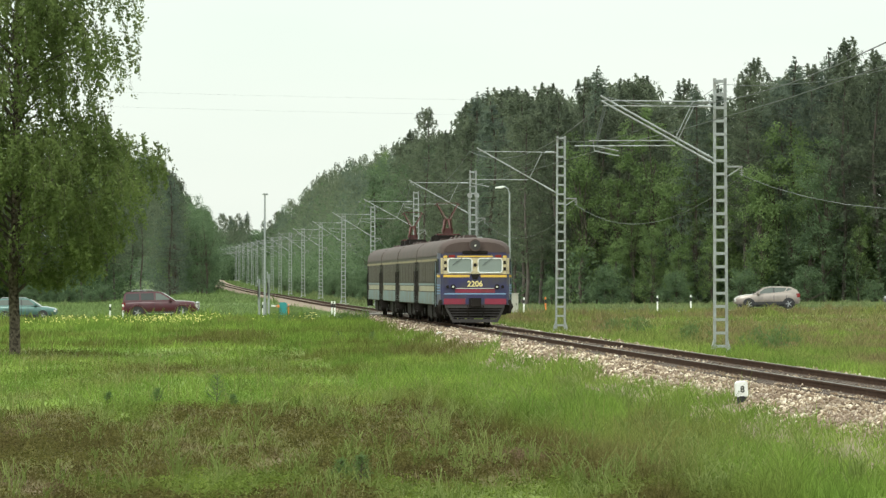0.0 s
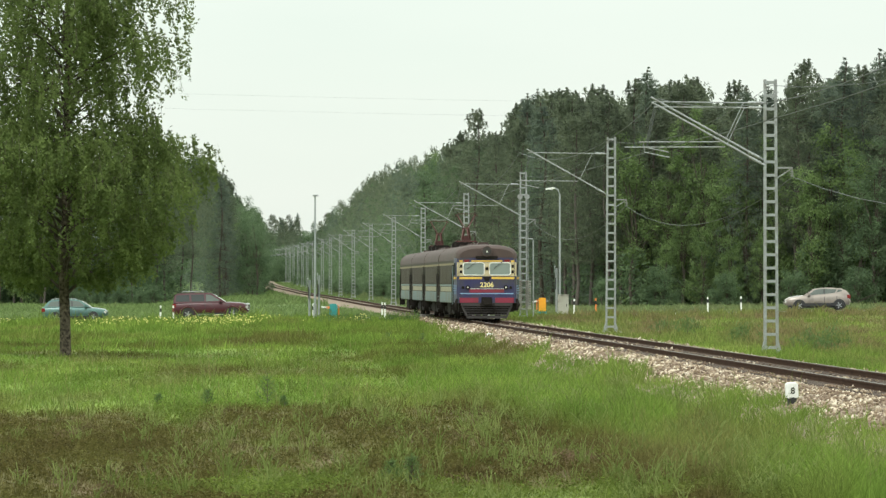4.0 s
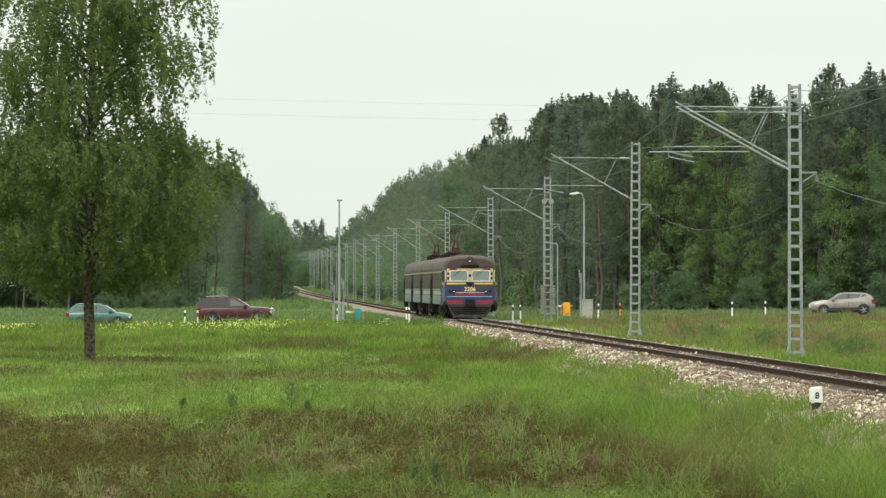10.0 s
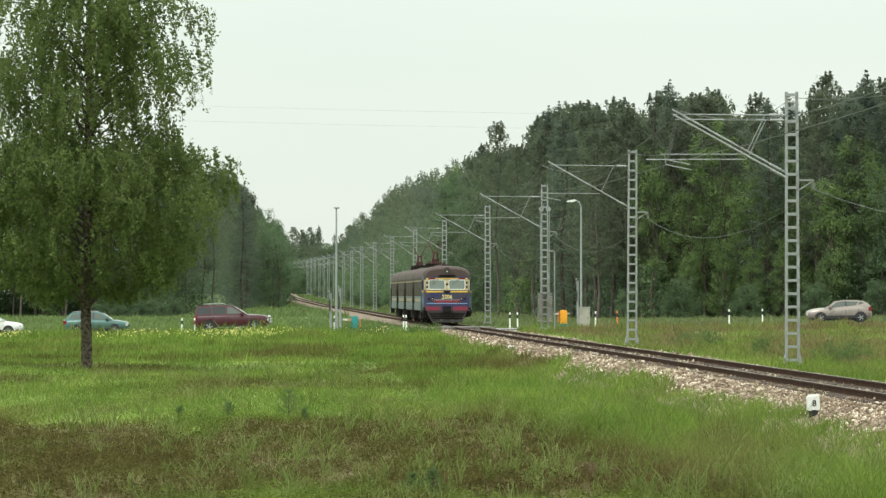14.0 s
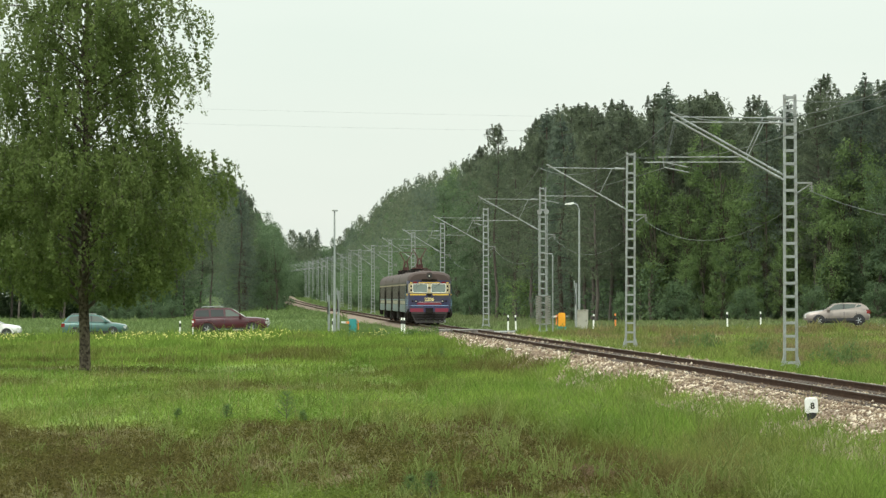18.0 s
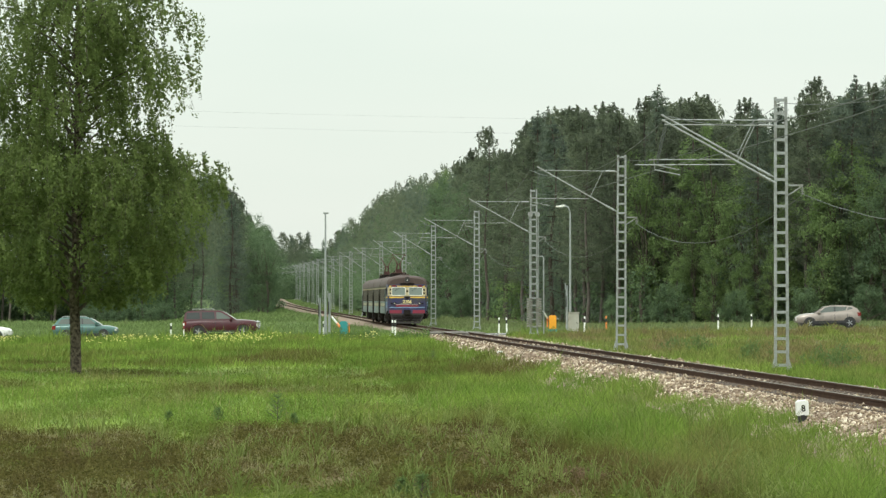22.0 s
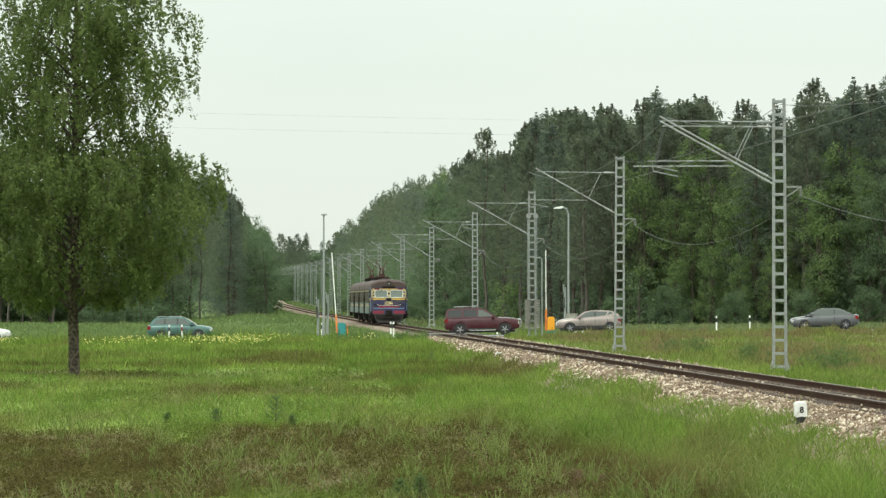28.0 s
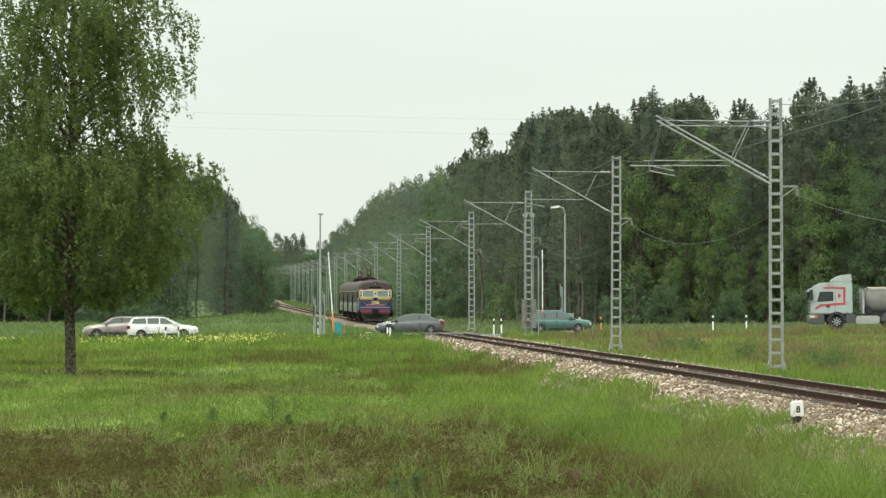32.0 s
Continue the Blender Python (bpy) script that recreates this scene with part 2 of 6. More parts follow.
# ---- mesh tools ----
class Mesh:
    """Vertices and faces of one part."""

    def __init__(self):
        self.v, self.f = [], []

    def add(self, verts, faces):
        o = len(self.v)
        self.v += [tuple(p) for p in verts]
        self.f += [tuple(i + o for i in f) for f in faces]
        return self

    def box(self, x0, x1, y0, y1, z0, z1):
        v = [(x, y, z) for z in (z0, z1) for y in (y0, y1) for x in (x0, x1)]
        return self.add(v, [(0, 2, 3, 1), (4, 5, 7, 6), (0, 1, 5, 4), (2, 6, 7, 3), (0, 4, 6, 2), (1, 3, 7, 5)])

    def bar(self, a, b, w, h=None, up=(0, 0, 1)):
        """A square bar from a to b."""
        h = h or w
        a, b = Vector(a), Vector(b)
        d = (b - a).normalized()
        u = Vector(up) if abs(d.dot(Vector(up))) < 0.95 else Vector((0, 1, 0))
        s = d.cross(u).normalized() * w / 2
        t = s.cross(d).normalized() * h / 2
        v = [p + i * s + j * t for p in (a, b) for i, j in ((-1, -1), (1, -1), (1, 1), (-1, 1))]
        return self.add(v, [(0, 1, 2, 3), (7, 6, 5, 4), (0, 4, 5, 1), (1, 5, 6, 2), (2, 6, 7, 3), (3, 7, 4, 0)])

    def tube(self, pts, radii, sides=6, caps=True):
        pts = [Vector(p) for p in pts]
        if not isinstance(radii, (list, tuple)):
            radii = [radii] * len(pts)
        v, n = [], len(pts)
        for i, p in enumerate(pts):
            d = (pts[min(i + 1, n - 1)] - pts[max(i - 1, 0)]).normalized()
            u = Vector((0, 0, 1)) if abs(d.z) < 0.9 else Vector((0, 1, 0))
            s = d.cross(u).normalized()
            t = s.cross(d).normalized()
            for k in range(sides):
                a = 2 * math.pi * k / sides
                v.append(p + radii[i] * (math.cos(a) * s + math.sin(a) * t))
        f = [(i * sides + k, i * sides + (k + 1) % sides, (i + 1) * sides + (k + 1) % sides, (i + 1) * sides + k)
             for i in range(n - 1) for k in range(sides)]
        if caps:
            f += [tuple(range(sides))[::-1], tuple((n - 1) * sides + k for k in range(sides))]
        return self.add(v, f)

    def prism(self, outline, lo, hi, axis="y"):
        """An outline of (a, b) pairs drawn out along an axis: x gives (lo..hi, a, b), y (a, lo..hi, b), z (a, b, lo..hi)."""
        def at(a, b, c):
            return {"x": (c, a, b), "y": (a, c, b), "z": (a, b, c)}[axis]
        n = len(outline)
        v = [at(a, b, c) for c in (lo, hi) for a, b in outline]
        f = [(k, (k + 1) % n, n + (k + 1) % n, n + k) for k in range(n)] + [tuple(range(n))[::-1], tuple(range(n, 2 * n))]
        return self.add(v, f)

    def loft(self, rings, caps=True, closed=True):
        n = len(rings[0])
        v = [p for r in rings for p in r]
        f = [(i * n + k, i * n + (k + 1) % n, (i + 1) * n + (k + 1) % n, (i + 1) * n + k)
             for i in range(len(rings) - 1) for k in range(n if closed else n - 1)]
        if caps:
            f += [tuple(range(n))[::-1], tuple((len(rings) - 1) * n + k for k in range(n))]
        return self.add(v, f)

    def disc(self, c, r, axis, depth, sides=16):
        """A short cylinder centred at c along an axis."""
        c, d = Vector(c), {"x": Vector((1, 0, 0)), "y": Vector((0, 1, 0)), "z": Vector((0, 0, 1))}[axis]
        return self.tube([c - d * depth / 2, c + d * depth / 2], r, sides)


def data_of(name, b, material, smooth=False, bevel=0.0):
    me = bpy.data.meshes.new(name)
    me.from_pydata(b.v, [], b.f)
    bm = bmesh.new()
    bm.from_mesh(me)
    bmesh.ops.recalc_face_normals(bm, faces=bm.faces)
    if bevel:
        sharp = [e for e in bm.edges if len(e.link_faces) == 2 and e.calc_face_angle(0) > 0.6]
        bmesh.ops.bevel(bm, geom=sharp, offset=bevel, segments=2, affect="EDGES", clamp_overlap=True)
    bm.to_mesh(me)
    bm.free()
    me.materials.append(material)
    if smooth:
        me.shade_smooth()
        me.set_sharp_from_angle(angle=radians(40))
    return me


def part(name, b, material, parent=None, label="", smooth=False, bevel=0.0, at=None):
    """One mesh object, under a thing or a part."""
    ob = new(name, b if isinstance(b, bpy.types.Mesh) else data_of(name, b, material, smooth, bevel))
    ob.parent = parent
    if at is not None:
        ob.matrix_basis = at
    return tagged(ob, label) if label else ob


def thing(name, label, category, at=None, group="", kind=""):
    ob = new(name)
    ob.empty_display_size = 0.3
    if at is not None:
        ob.matrix_basis = at
    return tagged(ob, label, category, group, kind)


def big_mesh(name, verts, faces, material):
    """A mesh from numpy arrays: verts (n, 3), faces (m, 3) or (m, 4)."""
    me = bpy.data.meshes.new(name)
    k = faces.shape[1]
    me.vertices.add(len(verts))
    me.vertices.foreach_set("co", verts.astype(np.float32).ravel())
    me.loops.add(faces.size)
    me.loops.foreach_set("vertex_index", faces.astype(np.int32).ravel())
    me.polygons.add(len(faces))
    me.polygons.foreach_set("loop_start", np.arange(0, faces.size, k, dtype=np.int32))
    me.update(calc_edges=True)
    me.materials.append(material)
    return me


# ---- lie of the land ----
ROAD_Y = 324.0


def track_x(d):
    """The middle of the track at the distance d: straight, then a slow bend to the left and back."""
    return 14.0 - 0.0408 * d - 1.5e-5 * np.maximum(0, d - 450) ** 2 + 3.7e-5 * np.maximum(0, d - 900) ** 2


def rail_z(d):
    return 0.25 + 0.0014 * np.maximum(0, d - 500) + 0.0028 * np.clip(d - 800, 0, 500)


def road_z(x):
    return 0.1 + 0.0145 * np.clip(x, -60, 70)


def step(a, lo, hi):
    q = np.clip((a - lo) / (hi - lo), 0, 1)
    return q * q * (3 - 2 * q)


def ground_z(x, y):
    """The field: low on the left of the track, level with its foot on the right, up to the road and then along with the track."""
    x, y = np.asarray(x, float), np.asarray(y, float)
    u = x - track_x(np.clip(y, 0, 1600))
    left = -0.75 + 0.08 * np.sin(x * 0.31 + 1) * np.sin(y * 0.07) + 0.05 * np.sin(x * 0.9) * np.sin(y * 0.21 + 2)
    right = -0.05 + 0.05 * np.sin(x * 0.5) * np.sin(y * 0.09)
    near = left + 0.2 * step(u, -9, -3.2) + (right - left - 0.2) * step(u, -3.3, 2.4)
    rz = road_z(x) - 0.12
    z = near + (rz - near) * step(y, 215, 318)
    far = rail_z(np.clip(y, 0, 1600)) - 0.45
    far = far + (-0.75 - far) * step(-u, 9, 26) * (1 - step(y, 850, 1100))
    z = z + (far - z) * step(y, 340, 620)
    return z - 0.25 * step(2.6 - np.abs(u), 0, 1.0)


def ground():
    ys = np.concatenate([np.linspace(-200, 60, 8), np.arange(62, 340, 1.5), np.arange(340, 700, 6), np.arange(700, 1700, 25), [1900, 2400, 3200, 4800]])
    off = np.concatenate([[-2500, -900, -400, -200, -120], np.arange(-80, -8, 2.0), np.arange(-8, 8, 0.5), np.arange(8, 80, 2.0), [80, 120, 200, 400, 900, 2500]])
    gy, go = np.meshgrid(ys, off, indexing="ij")
    gx = track_x(np.clip(gy, 0, 1600)) + go
    v = np.stack([gx, gy, ground_z(gx, gy)], -1).reshape(-1, 3)
    a, b = len(ys), len(off)
    i, j = np.meshgrid(np.arange(a - 1), np.arange(b - 1), indexing="ij")
    p = (i * b + j).ravel()
    me = big_mesh("ground", v, np.stack([p, p + 1, p + b + 1, p + b], -1), M_GROUND)
    me.shade_smooth()
    tagged(new("ground", me), "uneven green meadow with brown heath patches", "ground", kind="structure")


def blades(name, label, n, y0, y1, left, right, size, seed, material, power=1.6, lean=0.35, width=0.05):
    """Many bent blades, thicker sown towards the lens; left and right are edges of the strip at a distance."""
    r = np.random.default_rng(seed)
    q = r.random(n)
    y = (y0 ** (1 - power) + q * (y1 ** (1 - power) - y0 ** (1 - power))) ** (1 / (1 - power))
    lo, hi = left(y), right(y)
    x = lo + (hi - lo) * r.random(n)
    keep = np.abs(x - track_x(y)) > np.where(x < track_x(y), 2.5 + 0.25 * np.sin(y * 0.23) * np.sin(y * 0.071 + 1), 2.5) + r.random(n) ** 2 * 0.45
    keep &= (np.abs(y - ROAD_Y) > 4.9) & ((np.abs(x - 7.2) > 0.4) | (np.abs(y - 99.0) > 2.4))
    x, y = x[keep], y[keep]
    n = len(x)
    z = np.maximum(ground_z(x, y), rail_z(y) + np.interp(x - track_x(y), BED_U, BED_Z) - 0.02) - 0.03
    clump = 0.55 + 0.5 * (np.sin(x * 1.7 + np.sin(y * 0.5) * 2) * np.sin(y * 0.43 + x * 0.3) * 0.5 + 0.5)
    clump += 0.9 * np.maximum(0, np.sin(x * 3.1 + y * 0.9) * np.sin(y * 1.3 - x * 0.7) + 0.5 * np.sin(x * 0.55 + 2) * np.sin(y * 0.17)) ** 2
    h = size * clump * (0.4 + 0.9 * r.random(n)) * np.where((y < 117) & (14 * x + y < 132), 0.62, 1.0)
    w = width * (0.5 + r.random(n)) * np.clip(y / 150, 0.5, 1.6)
    an = r.random(n) * 6.283
    ln = lean * h * (0.3 + r.random(n))
    dx, dy = np.cos(an) * ln, np.sin(an) * ln
    sw = r.normal(0, 0.5, n)
    cx, cy = np.cos(sw) * w / 2, np.sin(sw) * w / 2
    base1 = np.stack([x - cx, y - cy, z], -1)
    base2 = np.stack([x + cx, y + cy, z], -1)
    mid1 = np.stack([x + dx * 0.35 - cx * 0.7, y + dy * 0.35 - cy * 0.7, z + h * 0.6], -1)
    mid2 = np.stack([x + dx * 0.35 + cx * 0.7, y + dy * 0.35 + cy * 0.7, z + h * 0.6], -1)
    tip = np.stack([x + dx, y + dy, z + h], -1)
    v = np.stack([base1, base2, mid2, mid1, tip], 1).reshape(-1, 3)
    o = (np.arange(n) * 5)[:, None]
    f = np.concatenate([o + [0, 1, 2], o + [0, 2, 3], o + [3, 2, 4]], 0)
    return tagged(new(name, big_mesh(name, v, f, material)), label, "grass", kind="stuff")


BED_U, BED_Z = (-4.6, -3.3, -1.75, -0.7, 0.7, 1.75, 2.7, 3.4), (-1.25, -0.62, -0.17, -0.205, -0.205, -0.17, -0.36, -0.8)


def cone(margin):
    return (lambda y: -y * 0.094 - margin), (lambda y: y * 0.104 + margin)


ground()


# ---- railway track ----
def sweep(profile, ys, dx=0.0, dz=None):
    """A profile of (offset, height) pairs swept along the track."""
    b = Mesh()
    rings = []
    for y in ys:
        zz = float(rail_z(y)) if dz is None else 0.0
        rings.append([(float(track_x(y)) + dx + o, y, (zz + h) if dz is None else float(dz(y, o, h))) for o, h in profile])
    return b.loft(rings, caps=True, closed=True)


def track():
    t = thing("railway_track", "single railway track on pale limestone ballast", "railway track", kind="structure")
    ys = np.concatenate([np.arange(40, 340, 4.0), np.arange(340, 700, 10), np.arange(700, 1600, 30)])
    prof = list(zip(BED_U, BED_Z))
    part("ballast", sweep(prof, ys), M_BALLAST, t, "pale crushed limestone bed")
    rail = [(-0.075, -0.18), (0.075, -0.18), (0.075, -0.16), (0.012, -0.14), (0.012, -0.05), (0.036, -0.04), (0.036, 0), (-0.036, 0), (-0.036, -0.04), (-0.012, -0.05), (-0.012, -0.14), (-0.075, -0.16)]
    for s in (-0.795, 0.795):
        r = part("rail", sweep(rail, ys, s), M_RAIL, t, "rusty steel rail")
        part("rail_head", sweep([(-0.036, 0.001), (0.036, 0.001), (0.03, 0.006), (-0.03, 0.006)], ys, s), M_RAILTOP, r, "worn bright running surface")
    one = Mesh().prism([(-1.35, -0.10), (1.35, -0.10), (1.32, 0.07), (0.55, 0.07), (0.45, 0.03), (-0.45, 0.03), (-0.55, 0.07), (-1.32, 0.07)], -0.125, 0.125)
    me = data_of("sleeper", one, M_SLEEPER)
    rest = Mesh()
    rnd = random.Random(3)
    for i in range(560):
        y = 84 + i * 0.56
        m = pose(float(track_x(y)) + rnd.uniform(-0.03, 0.03), y, float(rail_z(y)) - 0.222, 0, 0, 2.3 + rnd.uniform(-1, 1))
        if i < 300:
            part("sleeper", me, None, t, at=m)
        else:
            rest.add([m @ Vector(p) for p in one.v], one.f)
    tagged(part("sleeper_run", rest, M_SLEEPER, t), kind="stuff")


def ballast_stones():
    """Loose crushed stones on the bed and its shoulder."""
    r = np.random.default_rng(8)
    n = 56000
    p = 1.5
    q = r.random(n)
    y = (70 ** (1 - p) + q * (330 ** (1 - p) - 70 ** (1 - p))) ** (1 / (1 - p))
    u = np.where(r.random(n) < 0.72, -3.0 + r.random(n) * 1.8, -1.3 + r.random(n) * 4.2)
    u = np.maximum(u, -(2.6 + 0.25 * np.sin(y * 0.23) * np.sin(y * 0.071 + 1) + 0.4 * r.random(n) ** 3))
    # between the rails the stones lie in low heaps
    heap = (np.abs(u) > 1.35) | (np.sin(y * 0.9 + 2 * np.sin(y * 0.31)) + 0.6 * np.sin(y * 2.7 + u) + r.normal(0, 0.35, n) > 0.35)
    u, y = u[heap], y[heap]
    n = len(y)
    z = rail_z(y) + np.interp(u, BED_U, BED_Z) + np.where(np.abs(u) < 1.35, 0.05, 0.0)
    x = track_x(y) + u
    z = np.where(u > 1.2, np.maximum(z, ground_z(x, y)), z)
    s = (0.015 + 0.058 * r.random(n) ** 2.6) * np.clip(y / 130, 0.8, 1.4) * np.where(np.abs(u) < 1.7, 0.7, 1.0)
    dirs = np.array([[1, 0, 0], [0, 1, 0], [-1, 0, 0], [0, -1, 0], [0, 0, 1], [0, 0, -1]], float)
    jit = r.normal(0, 0.28, (n, 6, 3))
    rot = r.random(n) * 6.283
    c, sn = np.cos(rot), np.sin(rot)
    d = dirs[None] * (0.7 + 0.6 * r.random((n, 6, 1))) + jit
    dx = d[..., 0] * c[:, None] - d[..., 1] * sn[:, None]
    dy = d[..., 0] * sn[:, None] + d[..., 1] * c[:, None]
    v = np.stack([x[:, None] + dx * s[:, None], y[:, None] + dy * s[:, None], z[:, None] + d[..., 2] * s[:, None] * 0.75 + s[:, None] * 0.25], -1).reshape(-1, 3)
    o = (np.arange(n) * 6)[:, None]
    f = np.concatenate([o + t for t in ([0, 1, 4], [1, 2, 4], [2, 3, 4], [3, 0, 4], [1, 0, 5], [2, 1, 5], [3, 2, 5], [0, 3, 5])], 0)
    tagged(new("ballast_stones", big_mesh("ballast_stones", v, f, M_STONE)), "loose pale and brownish crushed limestone", "stones", kind="stuff")


track()
ballast_stones()


# ---- road and crossing ----
def road():
    b = Mesh()
    xs = np.arange(-110, 131, 3.0)
    rings = []
    for x in xs:
        z = float(road_z(x))
        rings.append([(x, ROAD_Y - 5.4, z - 0.45), (x, ROAD_Y - 3.6, z - 0.02), (x, ROAD_Y, z + 0.03), (x, ROAD_Y + 3.6, z - 0.02), (x, ROAD_Y + 5.4, z - 0.45)])
    b.loft(rings)
    r = part("road", b, M_ASPHALT)
    tagged(r, "two-lane grey asphalt road across the track", "road", kind="structure")
    for off in (-3.35, 3.35):
        e = Mesh()
        e.loft([[(x, ROAD_Y + off - 0.06, float(road_z(x)) + 0.004), (x, ROAD_Y + off + 0.06, float(road_z(x)) + 0.004),
                 (x, ROAD_Y + off + 0.06, float(road_z(x)) - 0.03), (x, ROAD_Y + off - 0.06, float(road_z(x)) - 0.03)] for x in xs])
        part("edge_line", e, M_WHITE, r, "white painted edge line")
    # slabs between and beside the rails
    for k in range(5):
        y = ROAD_Y - 4.4 + k * 2.2
        for lo, hi in ((-0.70, 0.70), (-1.75, -0.90), (0.90, 1.75)):
            s = Mesh().box(track_x(y) + lo, track_x(y) + hi, y - 1.08, y + 1.08, 0.02, 0.245)
            part("slab", s, M_SLAB, r, bevel=0.02)


M_SLAB = mat("weathered crossing slab", (0.17, 0.155, 0.14), 0.9, 0, 0.3, 1.5, 0.3, (0.09, 0.08, 0.07), 0.5, 1.0)
M_WEIGHT = mat("old weight concrete", (0.27, 0.26, 0.24), 0.9, 0, 0.25, 3.0, 0.3, (0.15, 0.14, 0.12), 0.5, 2.0)
M_WHITE = mat("white paint", (0.78, 0.79, 0.76), 0.5, 0, 0.08, 3.0, dirt=(0.45, 0.42, 0.36), dirt_amount=0.25, dirt_scale=3.0)
M_BLACK = mat("black paint", (0.02, 0.02, 0.02), 0.5, 0, 0.2, 3.0)
road()


# ---- overhead line ----
MASTS = [(62, 0), (166, 1383), (235, 1099), (308, 945), (380, 844), (453, 767), (520, 715), (598, 675), (664, 644), (729, 621), (795, 603), (860, 589), (930, 573), (1000, 562), (1070, 554), (1140, 546), (1210, 538), (1280, 531), (1350, 525)]


def mast_place(i):
    d, px = MASTS[i]
    x = (px - 784) / 8800 * d if px else float(track_x(d)) + 3.9
    z = float(rail_z(d)) - (0.36 if i == 1 else 0.27)
    return x, d, z


def wire_point(i, dz):
    x, d, z = mast_place(i)
    return float(track_x(d)) + (0.3 if i % 2 else -0.3), d, float(rail_z(d)) + dz


def mast_parts(reach, double, weights):
    t = thing("catenary_mast", "galvanised steel batten mast with a bracket arm over the track", "catenary mast", group="overhead line masts")
    H = 9.2

    def half(z):
        return 0.205 - 0.030 * z / H
    for s in (-1, 1):
        b = Mesh()
        chan = [(-0.042, -0.10), (0.042, -0.10), (0.042, 0.10), (-0.042, 0.10), (-0.042, 0.085), (0.026, 0.085), (0.026, -0.085), (-0.042, -0.085)]
        b.loft([[(s * (half(z) + a), y, z) for a, y in chan] for z in (0, H)])
        part("upright", b, M_GALV, t)
        part("foot", Mesh().prism([(s * 0.22, 0.0), (s * 0.35, 0.0), (s * 0.35, 0.06), (s * 0.23, 0.5)], -0.16, 0.16), M_GALV, t, "flared foot plate")
    me = data_of("batten", Mesh().box(-1, 1, -0.01, 0.01, -0.046, 0.046), M_GALV)
    for k in range(21):
        z = 0.25 + k * (H - 0.35) / 20
        for y in (-0.115, 0.115):
            part("batten", me, None, t, at=pose(0, y, z) @ Matrix.Diagonal((half(z) + 0.02, 1, 1, 1)))
    part("base", Mesh().box(-0.6, 0.6, -0.35, 0.35, -0.7, 0.02), M_CONCRETE, t, "concrete footing", bevel=0.03)
    for j in range(2 if double else 1):
        yy, dz = (-0.3 * j, -0.18 * j)
        arm = part("bracket_arm", Mesh().tube([(-0.2, yy, 6.5 + dz), (-reach - 0.1, yy, 8.62 + dz)], 0.034, 8), M_GALV, t, "sloping galvanised tube")
        part("tie", Mesh().tube([(-0.2, yy, 8.42 + dz), (-reach - 0.02, yy, 8.46 + dz)], 0.022, 6), M_GALV, arm)
        part("strut", Mesh().tube([(-1.5, yy, 7.18 + dz), (-0.9, yy, 8.42 + dz)], 0.016, 6), M_GALV, arm)
        part("register_tube", Mesh().tube([(-1.55, yy, 7.12 + dz), (-reach - 0.5 - 0.5 * j, yy, 7.12 + dz)], 0.021, 6), M_GALV, arm)
        part("hanger", Mesh().tube([(-reach + 0.05, yy, 8.4 + dz), (-reach - 0.25, yy, 7.15 + dz)], 0.014, 5), M_WIRE, arm)
        part("steady_arm", Mesh().tube([(-reach - 0.35, yy, 7.12 + dz), (-reach - 0.33, yy, 6.95 + dz), (-reach + 0.5, yy, 6.78 + dz)], 0.022, 6), M_GALV, arm)
        for a, b2 in (((-0.35, 6.58), (-0.75, 6.79)), ((-0.3, 8.42), (-0.75, 8.43))):
            pts = [(a[0] + (b2[0] - a[0]) * q / 8, yy, a[1] + (b2[1] - a[1]) * q / 8 + dz) for q in range(9)]
            part("insulator", Mesh().tube(pts, [0.058 if q % 2 else 0.038 for q in range(9)], 8), M_GALV, arm, "ribbed grey insulator")
    fb = part("feeder_bracket", Mesh().bar((0.2, 0, 6.25), (0.75, 0, 6.25), 0.06).bar((0.2, 0, 5.9), (0.7, 0, 6.22), 0.04), M_GALV, t)
    part("feeder_insulator", Mesh().disc((0.72, 0, 6.12), 0.07, "z", 0.03).disc((0.72, 0, 6.05), 0.07, "z", 0.03).disc((0.72, 0, 5.98), 0.06, "z", 0.03).tube([(0.72, 0, 6.25), (0.72, 0, 5.95)], 0.02), M_GALV, fb)
    if weights:
        for s in (-1, 1):
            w = part("weight_stack", Mesh().tube([(s * 0.28, -0.2, 0.65), (s * 0.28, -0.2, 7.6)], 0.02), M_GALV, t, "rod with stacked concrete balance weights")
            for q in range(12):
                part("weight", Mesh().disc((s * 0.28, -0.2, 0.75 + q * 0.15), 0.18, "z", 0.10, 14), M_WEIGHT, w)
            part("pulley", Mesh().disc((s * 0.22, -0.2, 7.65), 0.16, "y", 0.09, 16), M_GALV, w)
        part("guard_pipe", Mesh().tube([(0.1, -0.1, 5.05), (0.55, -0.1, 5.05), (0.6, -0.1, 4.95), (0.6, -0.1, 0.2)], 0.04, 6), M_GALV, t)
    return t


